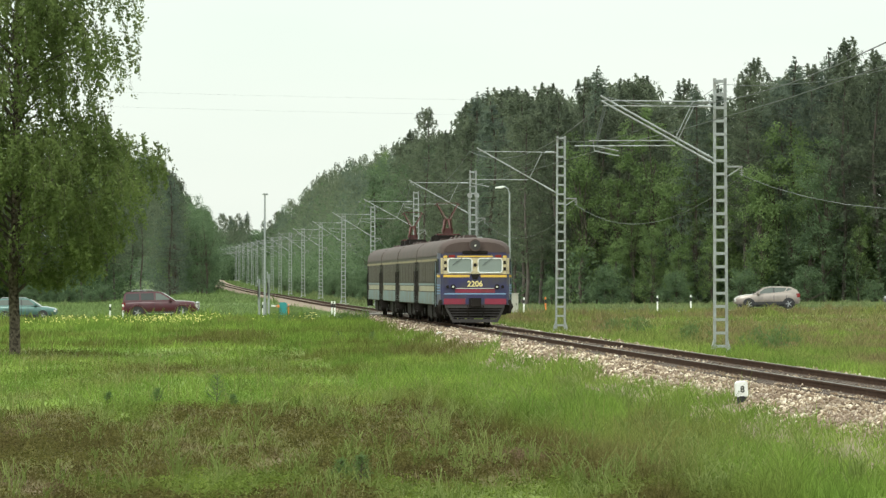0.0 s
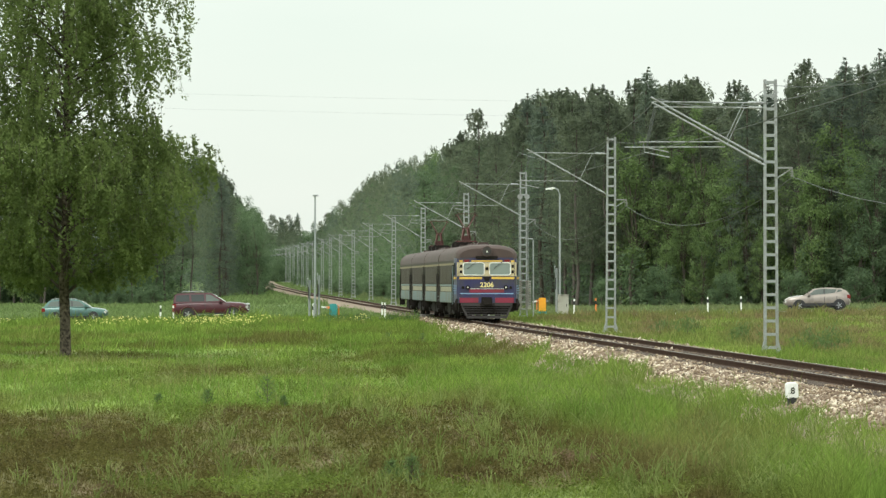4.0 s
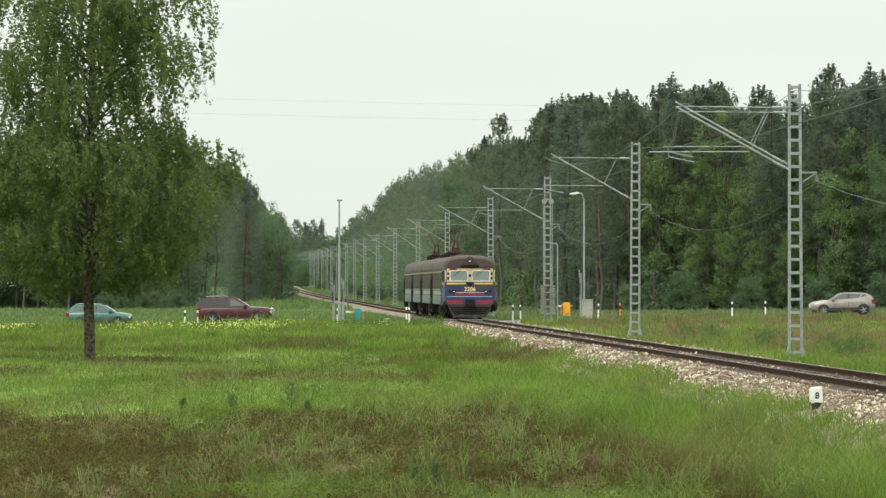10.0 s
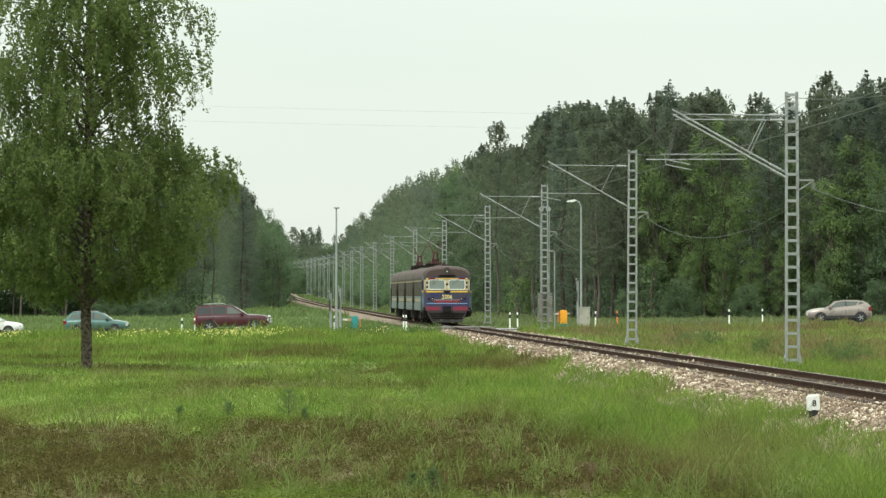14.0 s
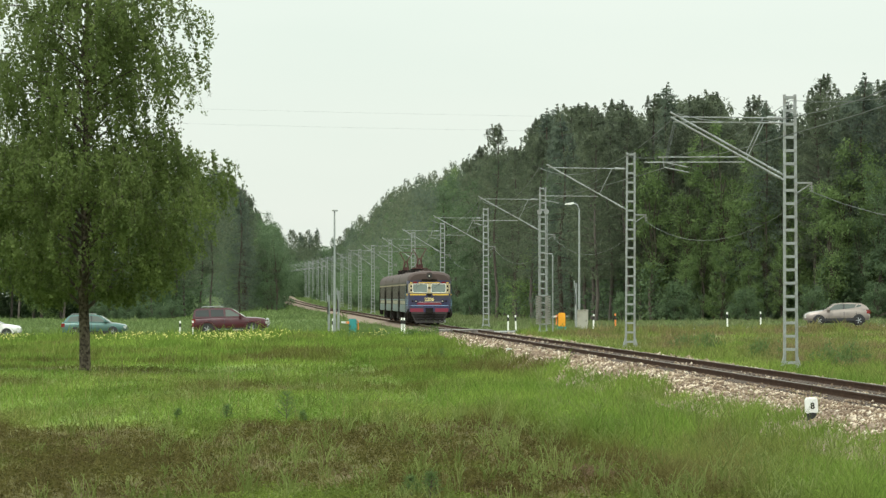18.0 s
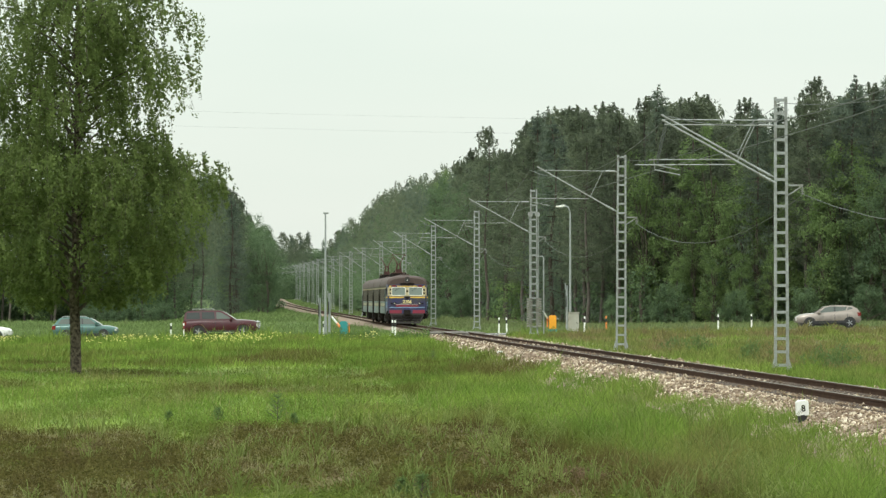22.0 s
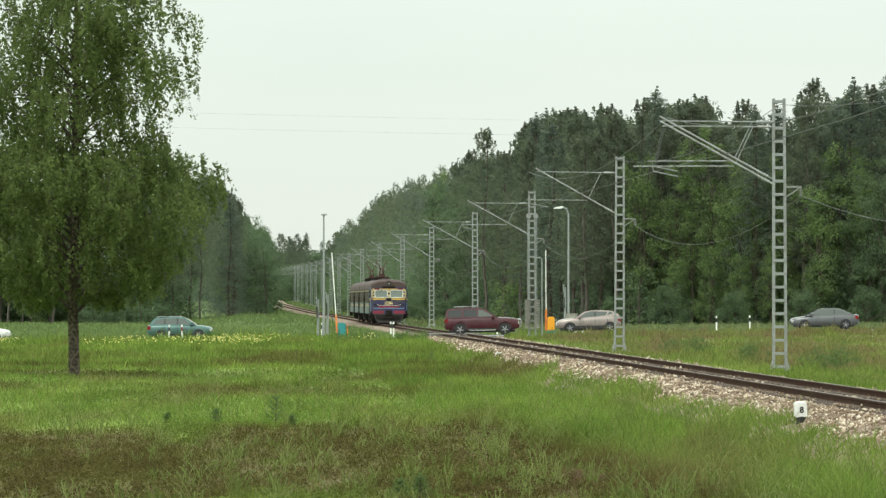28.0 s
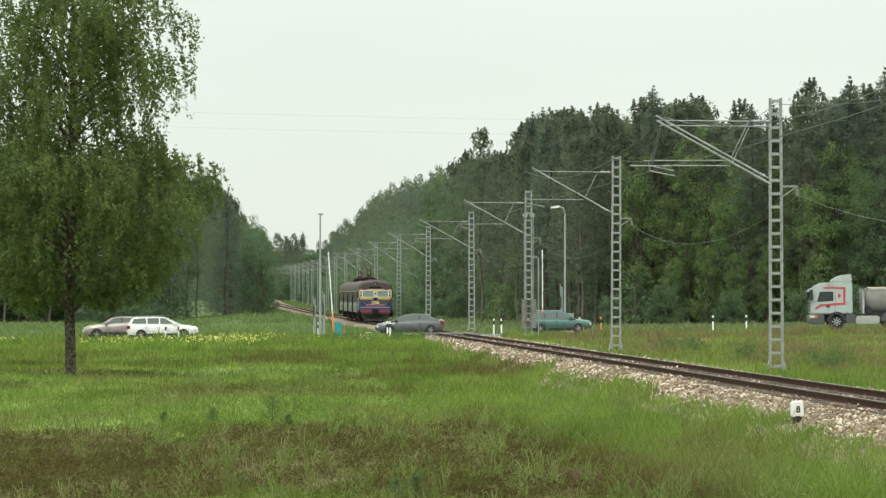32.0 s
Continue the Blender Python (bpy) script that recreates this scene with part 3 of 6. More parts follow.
def overhead():
    base = {}
    for i in range(len(MASTS)):
        x, d, z = mast_place(i)
        reach = round(min(3.9, max(3.0, x - float(track_x(d)))), 1)
        key = (reach, i == 1, i == 3)
        lean = random.Random(i).uniform(-0.25, 0.25)
        if key not in base:
            base[key] = mast_parts(*key)
            base[key].matrix_basis = pose(x, d, z, 0, lean, 2)
        else:
            copy_thing(base[key], pose(x, d, z, 0, lean, 2))
    # wires from mast to mast
    run = thing("overhead_wires", "thin overhead contact, carrier and feeder wires", "wires")
    for i in range(len(MASTS) - 1):
        (xa, da, za), (xb, db, zb) = mast_place(i), mast_place(i + 1)
        n = 12
        deep = 1.0 if i else 1.6
        c0, c1 = wire_point(i, 6.52), wire_point(i + 1, 6.52)
        m0, m1 = wire_point(i, 8.2), wire_point(i + 1, 8.2)

        def along(a, b, f, sag):
            return (a[0] + (b[0] - a[0]) * f, a[1] + (b[1] - a[1]) * f, a[2] + (b[2] - a[2]) * f - sag * 4 * f * (1 - f))
        part("contact_wire", Mesh().tube([along(c0, c1, f, 0.03 if i else 0.25) for f in (0, 0.25, 0.5, 0.75, 1)], 0.013, 5), M_WIRE, run)
        part("carrier_wire", Mesh().tube([along(m0, m1, k / n, deep) for k in range(n + 1)], 0.013, 5), M_WIRE, run)
        if 0 < i < 7:
            for k in range(1, 8):
                f = k / 8
                part("dropper", Mesh().tube([along(c0, c1, f, 0.03), along(m0, m1, f, deep)], 0.006, 4), M_WIRE, run)
        f0, f1 = (xa + 0.72, da, za + 5.95), (xb + 0.72, db, zb + 5.95)
        part("feeder_wire", Mesh().tube([along(f0, f1, k / n, deep + 0.25) for k in range(n + 1)], 0.011, 5), M_WIRE, run)
        part("earth_wire", Mesh().tube([along((xa, da, za + 9.0), (xb, db, zb + 9.0), k / n, deep - 0.3) for k in range(n + 1)], 0.010, 5), M_WIRE, run)


overhead()


# ---- trees ----
def leaf_cloud(centres, radii, per, size, seed, squash=0.8, droop=0.0, slim=0.32, shell=0.0):
    """Small leaf-shaped quads scattered about each centre."""
    r = np.random.default_rng(seed)
    c = np.repeat(np.asarray(centres, float), per, 0)
    rad = np.repeat(np.asarray(radii, float), per)
    n = len(c)
    d = r.normal(0, 1, (n, 3))
    d /= np.linalg.norm(d, axis=1)[:, None]
    face = d.copy()
    d *= (r.random(n) ** 0.5)[:, None] * rad[:, None]
    d[:, 2] *= squash
    if droop:
        d[:, 2] -= droop * rad * r.random(n)
    p = c + d
    a = r.normal(0, 1, (n, 3))
    a[:, 2] = a[:, 2] * 0.7 - droop * 1.4
    a /= np.linalg.norm(a, axis=1)[:, None]
    b = np.cross(a, r.normal(0, 1, (n, 3)))
    b /= np.linalg.norm(b, axis=1)[:, None] + 1e-9
    if shell:
        # leaves turned outwards from their clump and upwards
        out = face * shell + [0, 0, 0.6 * shell] + r.normal(0, 0.4, (n, 3))
        out /= np.linalg.norm(out, axis=1)[:, None] + 1e-9
        a = np.cross(out, a)
        a /= np.linalg.norm(a, axis=1)[:, None] + 1e-9
        b = np.cross(out, a)
    s = (size * (0.6 + 0.8 * r.random(n)))[:, None]
    v = np.stack([p - a * s * 0.6, p + b * s * slim, p + a * s * 0.6, p - b * s * slim], 1).reshape(-1, 3)
    o = (np.arange(n) * 4)[:, None]
    return v, o + [0, 1, 2, 3]


def conifer_shape(kind, H, seed):
    """Trunk, and the middles and sizes of the foliage clumps."""
    r = random.Random(seed)
    bend = [(0.25 * math.sin(k * 0.9 + seed), 0.2 * math.cos(k * 1.1 + seed), H * k / 8) for k in range(9)]
    bend[0] = (0, 0, -0.3)
    if kind in ("leafy", "alder"):
        bend = [(x, y, z * 0.72) for x, y, z in bend]
    trunk = Mesh().tube(bend, [0.19 - 0.018 * k for k in range(9)], 7)
    cs, rs = [], []
    if kind in ("pine", "spruce"):
        z0 = H * (r.uniform(0.2, 0.36) if kind == "pine" else 0.07)
        z = z0
        while z < H - 0.2:
            f = (z - z0) / (H - z0)
            if kind == "pine":
                w = 3.3 * min(1.0, 0.7 + 1.1 * f) * (1 - f) ** (0.42 + 0.09 * (seed % 3)) + 0.12
                rise = 0.12 + 0.5 * f
            else:
                w = 3.1 * (1 - f) ** 0.62 + 0.1
                rise = -0.32 + 0.5 * f
            a0 = r.uniform(0, 6.283)
            for q in range(5 if f < 0.75 else 4):
                a, b = a0 + q * 1.2566 + r.uniform(-0.35, 0.35), w * r.uniform(0.55, 1.12)
                if r.random() < 0.12:
                    continue
                if r.random() < 0.35:
                    trunk.tube([(0, 0, z), (math.cos(a) * b * 0.8, math.sin(a) * b * 0.8, z + rise * b * 0.8)], [0.045, 0.012], 4, False)
                for g in (0.45, 0.75, 1.0):
                    if b * g > 0.25 or g == 1.0:
                        cs.append((math.cos(a) * b * g, math.sin(a) * b * g, z + rise * b * g * (0.6 + 0.5 * g) + r.uniform(-0.12, 0.12)))
                        rs.append((0.34 + 0.2 * b * (1.1 - 0.5 * g)) * r.uniform(0.8, 1.2))
                if f > 0.6 and kind == "pine" and q % 2:
                    # upright shoots at the ends of the upper branches
                    for h in (0.25, 0.45):
                        cs.append((math.cos(a) * b, math.sin(a) * b, z + rise * b * 1.1 + h)), rs.append(0.19 - 0.16 * h)
            z += r.uniform(0.42, 0.62) * (1 if f < 0.8 else 0.7)
        cs += [(0, 0, H - 0.1), (0, 0, H + 0.2)]
        rs += [0.2, 0.12]
        if kind == "pine":
            for k in range(7):
                z = H * r.uniform(0.12, 0.35)
                a = r.uniform(0, 6.283)
                trunk.tube([(0, 0, z), (math.cos(a) * 1.1, math.sin(a) * 1.1, z + 0.15)], [0.03, 0.012], 4)
    else:
        lobes = [(r.uniform(-1.5, 1.5) * (1.1 - 0.5 * q / 14), r.uniform(-1.5, 1.5) * (1.1 - 0.5 * q / 14), H * (0.16 + 0.72 * q / 14), r.uniform(1.2, 1.9)) for q in range(15)]
        for k in range(140):
            lx, ly, lz, lr = r.choice(lobes)
            u = Vector((r.gauss(0, 1), r.gauss(0, 1), r.gauss(0, 1))).normalized() * lr * r.uniform(0.6, 1.05)
            z = max(0.6, min(H, lz + u.z * 1.4))
            cs.append((lx + u.x, ly + u.y, z)), rs.append(r.uniform(0.55, 0.95))
            if k % 6 == 0:
                trunk.tube([(0, 0, z * 0.55), ((lx + u.x) * 0.7, (ly + u.y) * 0.7, z * 0.9), cs[-1]], [0.06, 0.035, 0.012], 4)
    return trunk, cs, rs


TREES = {}


def tree_kinds():
    table = [("pine", 20, 1), ("pine", 22, 2), ("pine", 18.5, 3), ("pine", 21, 4), ("spruce", 21, 5), ("spruce", 17, 6), ("leafy", 15, 7), ("leafy", 12, 8), ("leafy", 17, 9), ("leafy", 6, 10), ("alder", 14, 21), ("alder", 12, 22), ("alder", 15.5, 23), ("alder", 6, 24)]
    for kind, H, seed in table:
        trunk, cs, rs = conifer_shape(kind, H, seed)
        per, size = {"pine": (21, 0.25), "spruce": (17, 0.25), "leafy": (62, 0.16), "alder": (56, 0.165)}[kind]
        slim = 0.32 if kind in ("leafy", "alder") else 0.17
        lm = {"pine": M_NEEDLE, "spruce": M_SPRUCE, "leafy": M_LEAF, "alder": M_ALDER}[kind]
        v, f = leaf_cloud(cs, rs, per, size, seed, 0.55 if kind == "pine" else 0.5 if kind == "spruce" else 0.85, 0.35 if kind == "spruce" else 0.0, slim, 1.0 if slim > 0.2 else 0.8)
        tm = data_of("trunk", trunk, M_PINEBARK if kind == "pine" else M_BARK)
        if kind in ("leafy", "alder"):
            v2, f2 = leaf_cloud(cs[::2], [q * 1.25 for q in rs[::2]], 11, size * 1.7, seed + 50, 0.75, 0.0, 0.36, 1.0)
        else:
            # of the trees farther in, only the upper crowns show
            high = [k for k, c in enumerate(cs) if c[2] > H * 0.6 or (k % 5 == 0)]
            v2, f2 = leaf_cloud([cs[k] for k in high], [rs[k] * (1.1 if cs[k][2] > H * 0.6 else 2.0) for k in high], 5, size * 1.45, seed + 50, 0.55, 0.0, 0.2, 0.8)
        TREES.setdefault(kind, []).append((tm, big_mesh("crown", v, f, lm), (v2, f2, H)))


LABELS = {"pine": "tall dark green pine at the forest edge", "spruce": "dark green pointed spruce at the forest edge", "leafy": "bright green broadleaf tree at the forest edge", "alder": "dark green broadleaf tree at the forest edge"}


# the skyline of the woods: sideways and upward slope of the sight lines over the tree tops, in thousandths
SKY_SIDE = (-90, -60, -50, -44.5, -39, -36, -33, -29, -21, -16, -9.5, -4.4, 1.8, 7.5, 13.8, 19, 24.5, 30.2, 35.3, 43.3, 49, 54, 58.6, 63.2, 70, 75.7, 81.4, 88, 120)
SKY_RISE = (27, 26, 25, 23.9, 16.7, 13.3, 13, 13.2, 13.8, 17.2, 22.4, 23.8, 28.2, 30.0, 29.8, 37.0, 38.3, 37.7, 37.2, 42, 40.6, 41.1, 38.3, 39.4, 40.5, 43.0, 43.4, 47.0, 46)


def wood_height(x, y):
    """How tall a tree may be at a place, from the even slope of the skyline."""
    return float(np.interp(1000 * x / y, SKY_SIDE, SKY_RISE)) * y / 1000 + 2.3 - float(ground_z(x, y))


def plant(kind, k, x, y, scale, turn, free=False, share=1.0):
    tm, cm, (_, _, H) = TREES[kind][k % len(TREES[kind])]
    z = float(ground_z(x, y))
    if not free:
        top = wood_height(x, y) * (0.96 + 0.07 * ((scale * 91.3) % 1.0) if (scale * 37.7) % 1.0 > 0.6 else 0.84 + 0.11 * ((scale * 57.1) % 1.0)) * (0.8 if kind == "leafy" and scale < 1.06 else 0.87 if kind == "leafy" and y < 600 else 1.0) * share
        scale = max(0.5, min(1.4, top / H))
    t = thing({"pine": "pine_tree", "spruce": "spruce_tree", "leafy": "broadleaf_tree", "alder": "broadleaf_tree"}[kind], LABELS[kind], "tree", pose(x, y, z, 0, 0, turn) @ Matrix.Scale(scale, 4), group="forest edge trees")
    part("trunk", tm, None, t)
    part("crown", cm, None, t)


def forest():
    tree_kinds()
    r = random.Random(12)

    def pick(leafy):
        q = r.random()
        if q < leafy:
            return "leafy"
        return "spruce" if q > 0.72 else "pine"
    back = []
    # front of the wood on the right, behind the road
    for row in range(9):
        x = 14.0 + row * 1.5
        while x < 66:
            y = 480 + row * 5.0 - 0.75 * (x - 20) + r.uniform(-2, 2)
            k = pick(0.30 if row == 0 else 0.06)
            s = r.uniform(0.86, 1.05)
            if row == 0 and 20 < x < 31.5:
                k, s = "leafy", r.uniform(1.1, 1.3)
                plant("leafy", r.choice((0, 1, 2)), x + 1.3, y - 3.2, 1.2, r.uniform(0, 360), False, r.uniform(0.62, 0.85))
                plant("leafy", r.choice((0, 1, 2)), x - 0.4, y - 5.0, 1.2, r.uniform(0, 360), False, r.uniform(0.34, 0.55))
            elif row == 0 and x > 31.5:
                plant(r.choice(("alder", "leafy")), r.randrange(3), x + 1.0, y - 3.5, 1.2, r.uniform(0, 360), False, r.uniform(0.45, 0.75))
            if row < 3:
                plant(k, r.choice((0, 2)) if s > 1.06 else r.randrange(9), x, y, s, r.uniform(0, 360))
            else:
                back.append((x, y, 0.05))
                back.append((x + 1.2, y, 3))
                back.append((x - 0.9, y + 2.5, 0.05))
            if row == 0 and (x > 22 or r.random() < 0.3):
                back.append((x + r.uniform(-1, 1), y - 3.5, 1.5))
            if row in (0, 1) and (x > 23 or row):
                back.append((x + 1.0, y + 2.0, 3 if row else 2))
            x += r.uniform(2.3, 3.5) if row < 3 else r.uniform(2.2, 3.4)
    # along the right of the track
    d = 500.0
    while d < 800:
        for row in range(2):
            off = 19.5 + row * 4.5 + r.uniform(-1.5, 2.0)
            k = pick((0.08 if d < 600 else 0.34) if row == 0 else 0.1)
            k = "alder" if k == "leafy" and r.random() < 0.8 else k
            plant(k, r.randrange(9), float(track_x(d)) + off, d + r.uniform(-2, 2), r.uniform(0.98, 1.2), r.uniform(0, 360))
        for row in range(4):
            if row < 2 and (d > 640 or row):
                back.append((float(track_x(d)) + 21 + row * 4 + r.uniform(-1, 1), d + 2, 3 if row else 2))
            back.append((float(track_x(d)) + 29 + row * 4 + r.uniform(-1, 1), d + r.uniform(-3, 3), 0.05 if row else 2))
        d += r.uniform(5.0, 7.0)
    # trees that stand out above the others
    plant("pine", 1, (862 - 784) / 8800 * 585, 585, 1.02, 20, True)
    plant("pine", 1, (1212 - 784) / 8800 * 488, 488, 0.99, 200, True)
    plant("pine", 3, (1246 - 784) / 8800 * 486, 486, 1.05, 310, True)
    plant("spruce", 0, (1166 - 784) / 8800 * 486, 486, 1.10, 70, True)
    plant("spruce", 0, (1340 - 784) / 8800 * 470, 470, 0.98, 130, True)
    # left of the track, behind the road
    for row in range(5):
        x = -37.0 - row * 1.5
        while x > -82:
            y = 700 + row * 6 + r.uniform(-2, 2) + max(0, (x + 50) * 5)
            if row < 2:
                plant(pick(0.10), r.randrange(9), x, y, r.uniform(0.88, 1.04), r.uniform(0, 360))
            else:
                back.append((x, y, 0.05))
                back.append((x + 1.2, y, 2))
                back.append((x - 0.8, y + 2, 3))
            x -= r.uniform(2.8, 4.4)
    d = 772.0
    while d < 960:
        for row in range(2):
            plant("alder" if row == 0 else pick(0.1), r.randrange(3) if row == 0 else r.randrange(9), float(track_x(d)) - 8.6 - row * 4.5 + r.uniform(-0.8, 0.8), d, r.uniform(1.07, 1.25), r.uniform(0, 360))
        for row in range(3):
            back.append((float(track_x(d)) - 17 - row * 5 + r.uniform(-1, 1), d + r.uniform(-3, 3), 0.1))
        d += r.uniform(6, 9)
    # the woods farther off and farther in
    vs, fs, o = {}, {}, {}
    spots = back
    d = 800.0
    while d < 1500:
        for row in range(5):
            spots.append((float(track_x(d)) + 19 + row * 6 + r.uniform(-2, 2), d + r.uniform(-4, 4), 0.35 if row == 0 else 0.1))
            if d > 960:
                spots.append((float(track_x(d)) - 9 - row * 6 + r.uniform(-2, 2), d + r.uniform(-4, 4), 0.4 if row == 0 else 0.1))
        d += r.uniform(6, 9)
    for k in range(260):
        spots.append((r.uniform(-130, 20), r.uniform(1500, 1640), 0.12))
        spots.append((r.uniform(-110, 0), r.uniform(1480, 1520), 3))
        spots.append((r.uniform(-75, -5), r.uniform(1450, 1530), 2))
        spots.append((r.uniform(-90, -5), r.uniform(1560, 1640), 4))
    for k in range(120):
        d = 800 + k * 5.8
        spots.append((float(track_x(d)) + 17 + r.uniform(-2, 3), d, 2))
        if d > 960:
            spots.append((float(track_x(d)) - 9 + r.uniform(-3, 2), d, 2))
    for x, y, leafy in spots:
        kind = pick(leafy)
        v, f, H = (TREES["leafy"][3] if leafy > 1 else r.choice(TREES[kind][:3]))[2]
        s, a = r.uniform(0.92, 1.12) * (2.2 if leafy > 3 else 1.5 if leafy > 2 else 1.0 if leafy != 1.5 else r.uniform(0.45, 0.95)), r.uniform(0, 6.283)
        if leafy < 1:
            s = min(1.5, wood_height(x, y) * (r.uniform(0.94, 1.06) if y > 800 and r.random() < 0.2 else r.uniform(0.72, 0.95)) / H)
        if 800 < y < 1400:
            v, f = v.reshape(-1, 4, 3)[::2].reshape(-1, 3), f[:(len(f) + 1) // 2]
        c, sn = math.cos(a) * s, math.sin(a) * s
        w = np.stack([v[:, 0] * c - v[:, 1] * sn + x, v[:, 0] * sn + v[:, 1] * c + y, v[:, 2] * s + float(ground_z(x, y))], -1)
        kind = "under" if leafy > 1 or kind == "leafy" else kind
        k0 = o.get(kind, 0)
        vs.setdefault(kind, []).append(w), fs.setdefault(kind, []).append(f + k0)
        o[kind] = k0 + len(w)
    for kind, lm, name in (("pine", M_NEEDLE, "pine_wood"), ("spruce", M_SPRUCE, "spruce_wood"), ("under", M_ALDER, "undergrowth")):
        tagged(new(name, big_mesh(name, np.concatenate(vs[kind]), np.concatenate(fs[kind]), lm)), "dense green undergrowth between the trees" if kind == "under" else "distant mixed forest along the railway", "forest", kind="stuff")


forest()


def birch():
    """The lone tree in the meadow: one trunk, long limbs, hanging twigs with small leaves."""
    x, y = -15.0, 203.0
    t = thing("birch_tree", "tall leafy birch standing alone in the meadow", "tree", pose(x, y, float(ground_z(x, y))))
    r = random.Random(77)
    H = 18.5
    axis = [(0.0, 0, -0.3), (0.02, 0, 0.0), (0.0, 0.05, 1.5), (-0.06, 0.05, 3.2), (0.05, 0, 5.5), (0.0, 0.1, 8), (0.15, 0, 11), (0.1, 0, 14), (0.1, 0, 17), (0.15, 0, H)]
    part("trunk", Mesh().tube(axis, [0.30, 0.235, 0.215, 0.20, 0.185, 0.16, 0.125, 0.085, 0.04, 0.012], 12), M_BIRCHBARK, t, "grey-brown furrowed bark", smooth=True)
    high, wide = (2.6, 3.4, 4.6, 6.0, 7.4, 8.4, 9.3, 10.2, 11.2, 12.6, 13.6, 15.2, 17, 18.8, 20.2), (1.8, 2.8, 4.0, 5.0, 5.7, 5.5, 4.6, 3.5, 4.1, 4.9, 4.6, 4.5, 3.6, 2.1, 0.4)

    def edge(z, a):
        """How far the crown reaches at a height and a bearing, in uneven bulges."""
        return float(np.interp(z, high, wide)) * (1.0 + 0.2 * noise.noise((2.6 * math.cos(a), 2.6 * math.sin(a), z * 0.75)) + 0.08 * math.sin(z * 2.3 + 3 * a))
    limbs = Mesh()
    for k in range(120):
        f = k / 119
        z0 = 2.5 + (H - 3.2) * f
        a = k * 2.399 + r.uniform(-0.4, 0.4)
        rise = r.uniform(0.8, 2.2) * (1 - 0.4 * f)
        reach = edge(z0 + rise, a) * r.uniform(0.6, 0.86)
        pts = [(math.cos(a + 0.2 * q) * reach * q, math.sin(a + 0.2 * q) * reach * q, z0 + rise * math.sin(q * 1.9)) for q in (0, 0.35, 0.7, 1.0)]
        limbs.tube(pts, [0.08 - 0.05 * f, 0.05 - 0.028 * f, 0.024, 0.007], 5)
    # hanging sprays: a thin twig with leaves along it, thickest towards the outside of the crown
    cs, rs = [], []
    while len(cs) < 16500:
        z = r.uniform(2.8, H + 1.5)
        a = r.uniform(0, 6.2832)
        q = r.random() ** 0.45
        gap = noise.noise((math.cos(a) * q * 2.4, math.sin(a) * q * 2.4, z * 0.85 + 7))
        if (z < 6.0 and q < 0.62 and r.random() > 0.22) or gap < (-0.2 if z < 9.3 else 0.12) or r.random() > (1.0 if z < 9.3 else 0.8) * min(1.0, float(np.interp(z, high, wide)) / 4.5):
            continue
        w = edge(z, a) * q
        if z < 6.8 and math.sin(a) < 0 and abs(math.cos(a) * w) < 0.6 and r.random() < 0.8:
            continue
        p = Vector((math.cos(a) * w, math.sin(a) * w, z + 0.5 * (1 - q)))
        hang = min(r.uniform(0.35, 1.1) if z < 9.3 else r.uniform(0.5, 1.7), max(0.2, z - 2.5 - 0.5 * r.random() - 0.2 * w))
        lean = Vector((math.cos(a) * 0.22 + r.uniform(-0.15, 0.15), math.sin(a) * 0.22 + r.uniform(-0.15, 0.15), -1.0)) * hang
        if q > 0.5 and r.random() < 0.5:
            limbs.tube([p - lean * 0.1, p + lean * 0.5, p + lean], [0.010, 0.007, 0.003], 3, False)
        m = max(3, int(hang * 5))
        for h in range(m):
            cs.append(tuple(p + lean * (h / (m - 1)) + Vector((r.uniform(-0.08, 0.08), r.uniform(-0.08, 0.08), 0)))), rs.append(r.uniform(0.10, 0.20))
    part("limb", limbs, M_BARK, t, "thin drooping branches")
    v, f = leaf_cloud(cs, rs, 9, 0.125, 5, 1.5, 0.6)
    part("crown", big_mesh("crown", v, f, M_BIRCH), None, t, "small green birch leaves")


birch()


# ---- the train ----
M_BLUE = mat("dark blue paint", (0.027, 0.027, 0.088), 0.4, 0, 0.2, 1.5, dirt=(0.05, 0.045, 0.05), dirt_amount=0.45, dirt_scale=1.2)
M_SIDEGREY = mat("dirty grey-brown side paint", (0.066, 0.057, 0.044), 0.75, 0, 0.25, 1.2, spec=0.25, dirt=(0.062, 0.05, 0.036), dirt_amount=0.5, dirt_scale=0.8)
M_TEAL = mat("faded light blue paint", (0.115, 0.172, 0.185), 0.55, 0, 0.2, 1.2, dirt=(0.12, 0.11, 0.09), dirt_amount=0.45, dirt_scale=0.9)
M_CREAM = mat("cream paint", (0.28, 0.245, 0.165), 0.55, 0, 0.15, 1.5, dirt=(0.25, 0.2, 0.13), dirt_amount=0.4, dirt_scale=1.0)
M_YELLOW = mat("yellow stripe paint", (0.66, 0.42, 0.07), 0.45, 0, 0.12, 2.0, dirt=(0.35, 0.24, 0.08), dirt_amount=0.3, dirt_scale=2.0)
M_RED = mat("red paint", (0.21, 0.018, 0.044), 0.45, 0, 0.15, 2.0, dirt=(0.16, 0.03, 0.03), dirt_amount=0.35, dirt_scale=1.5)
M_SKYBLUE = mat("light blue line paint", (0.22, 0.36, 0.55), 0.45, 0, 0.1, 2.0)
M_ROOF = mat("rusty brown roof paint", (0.074, 0.048, 0.042), 0.75, 0, 0.25, 0.8, 0.2, (0.06, 0.04, 0.035), 0.5, 0.6)
M_UNDER = mat("grimy underframe", (0.020, 0.017, 0.015), 0.9, 0.0, 0.35, 2.0, spec=0.12)
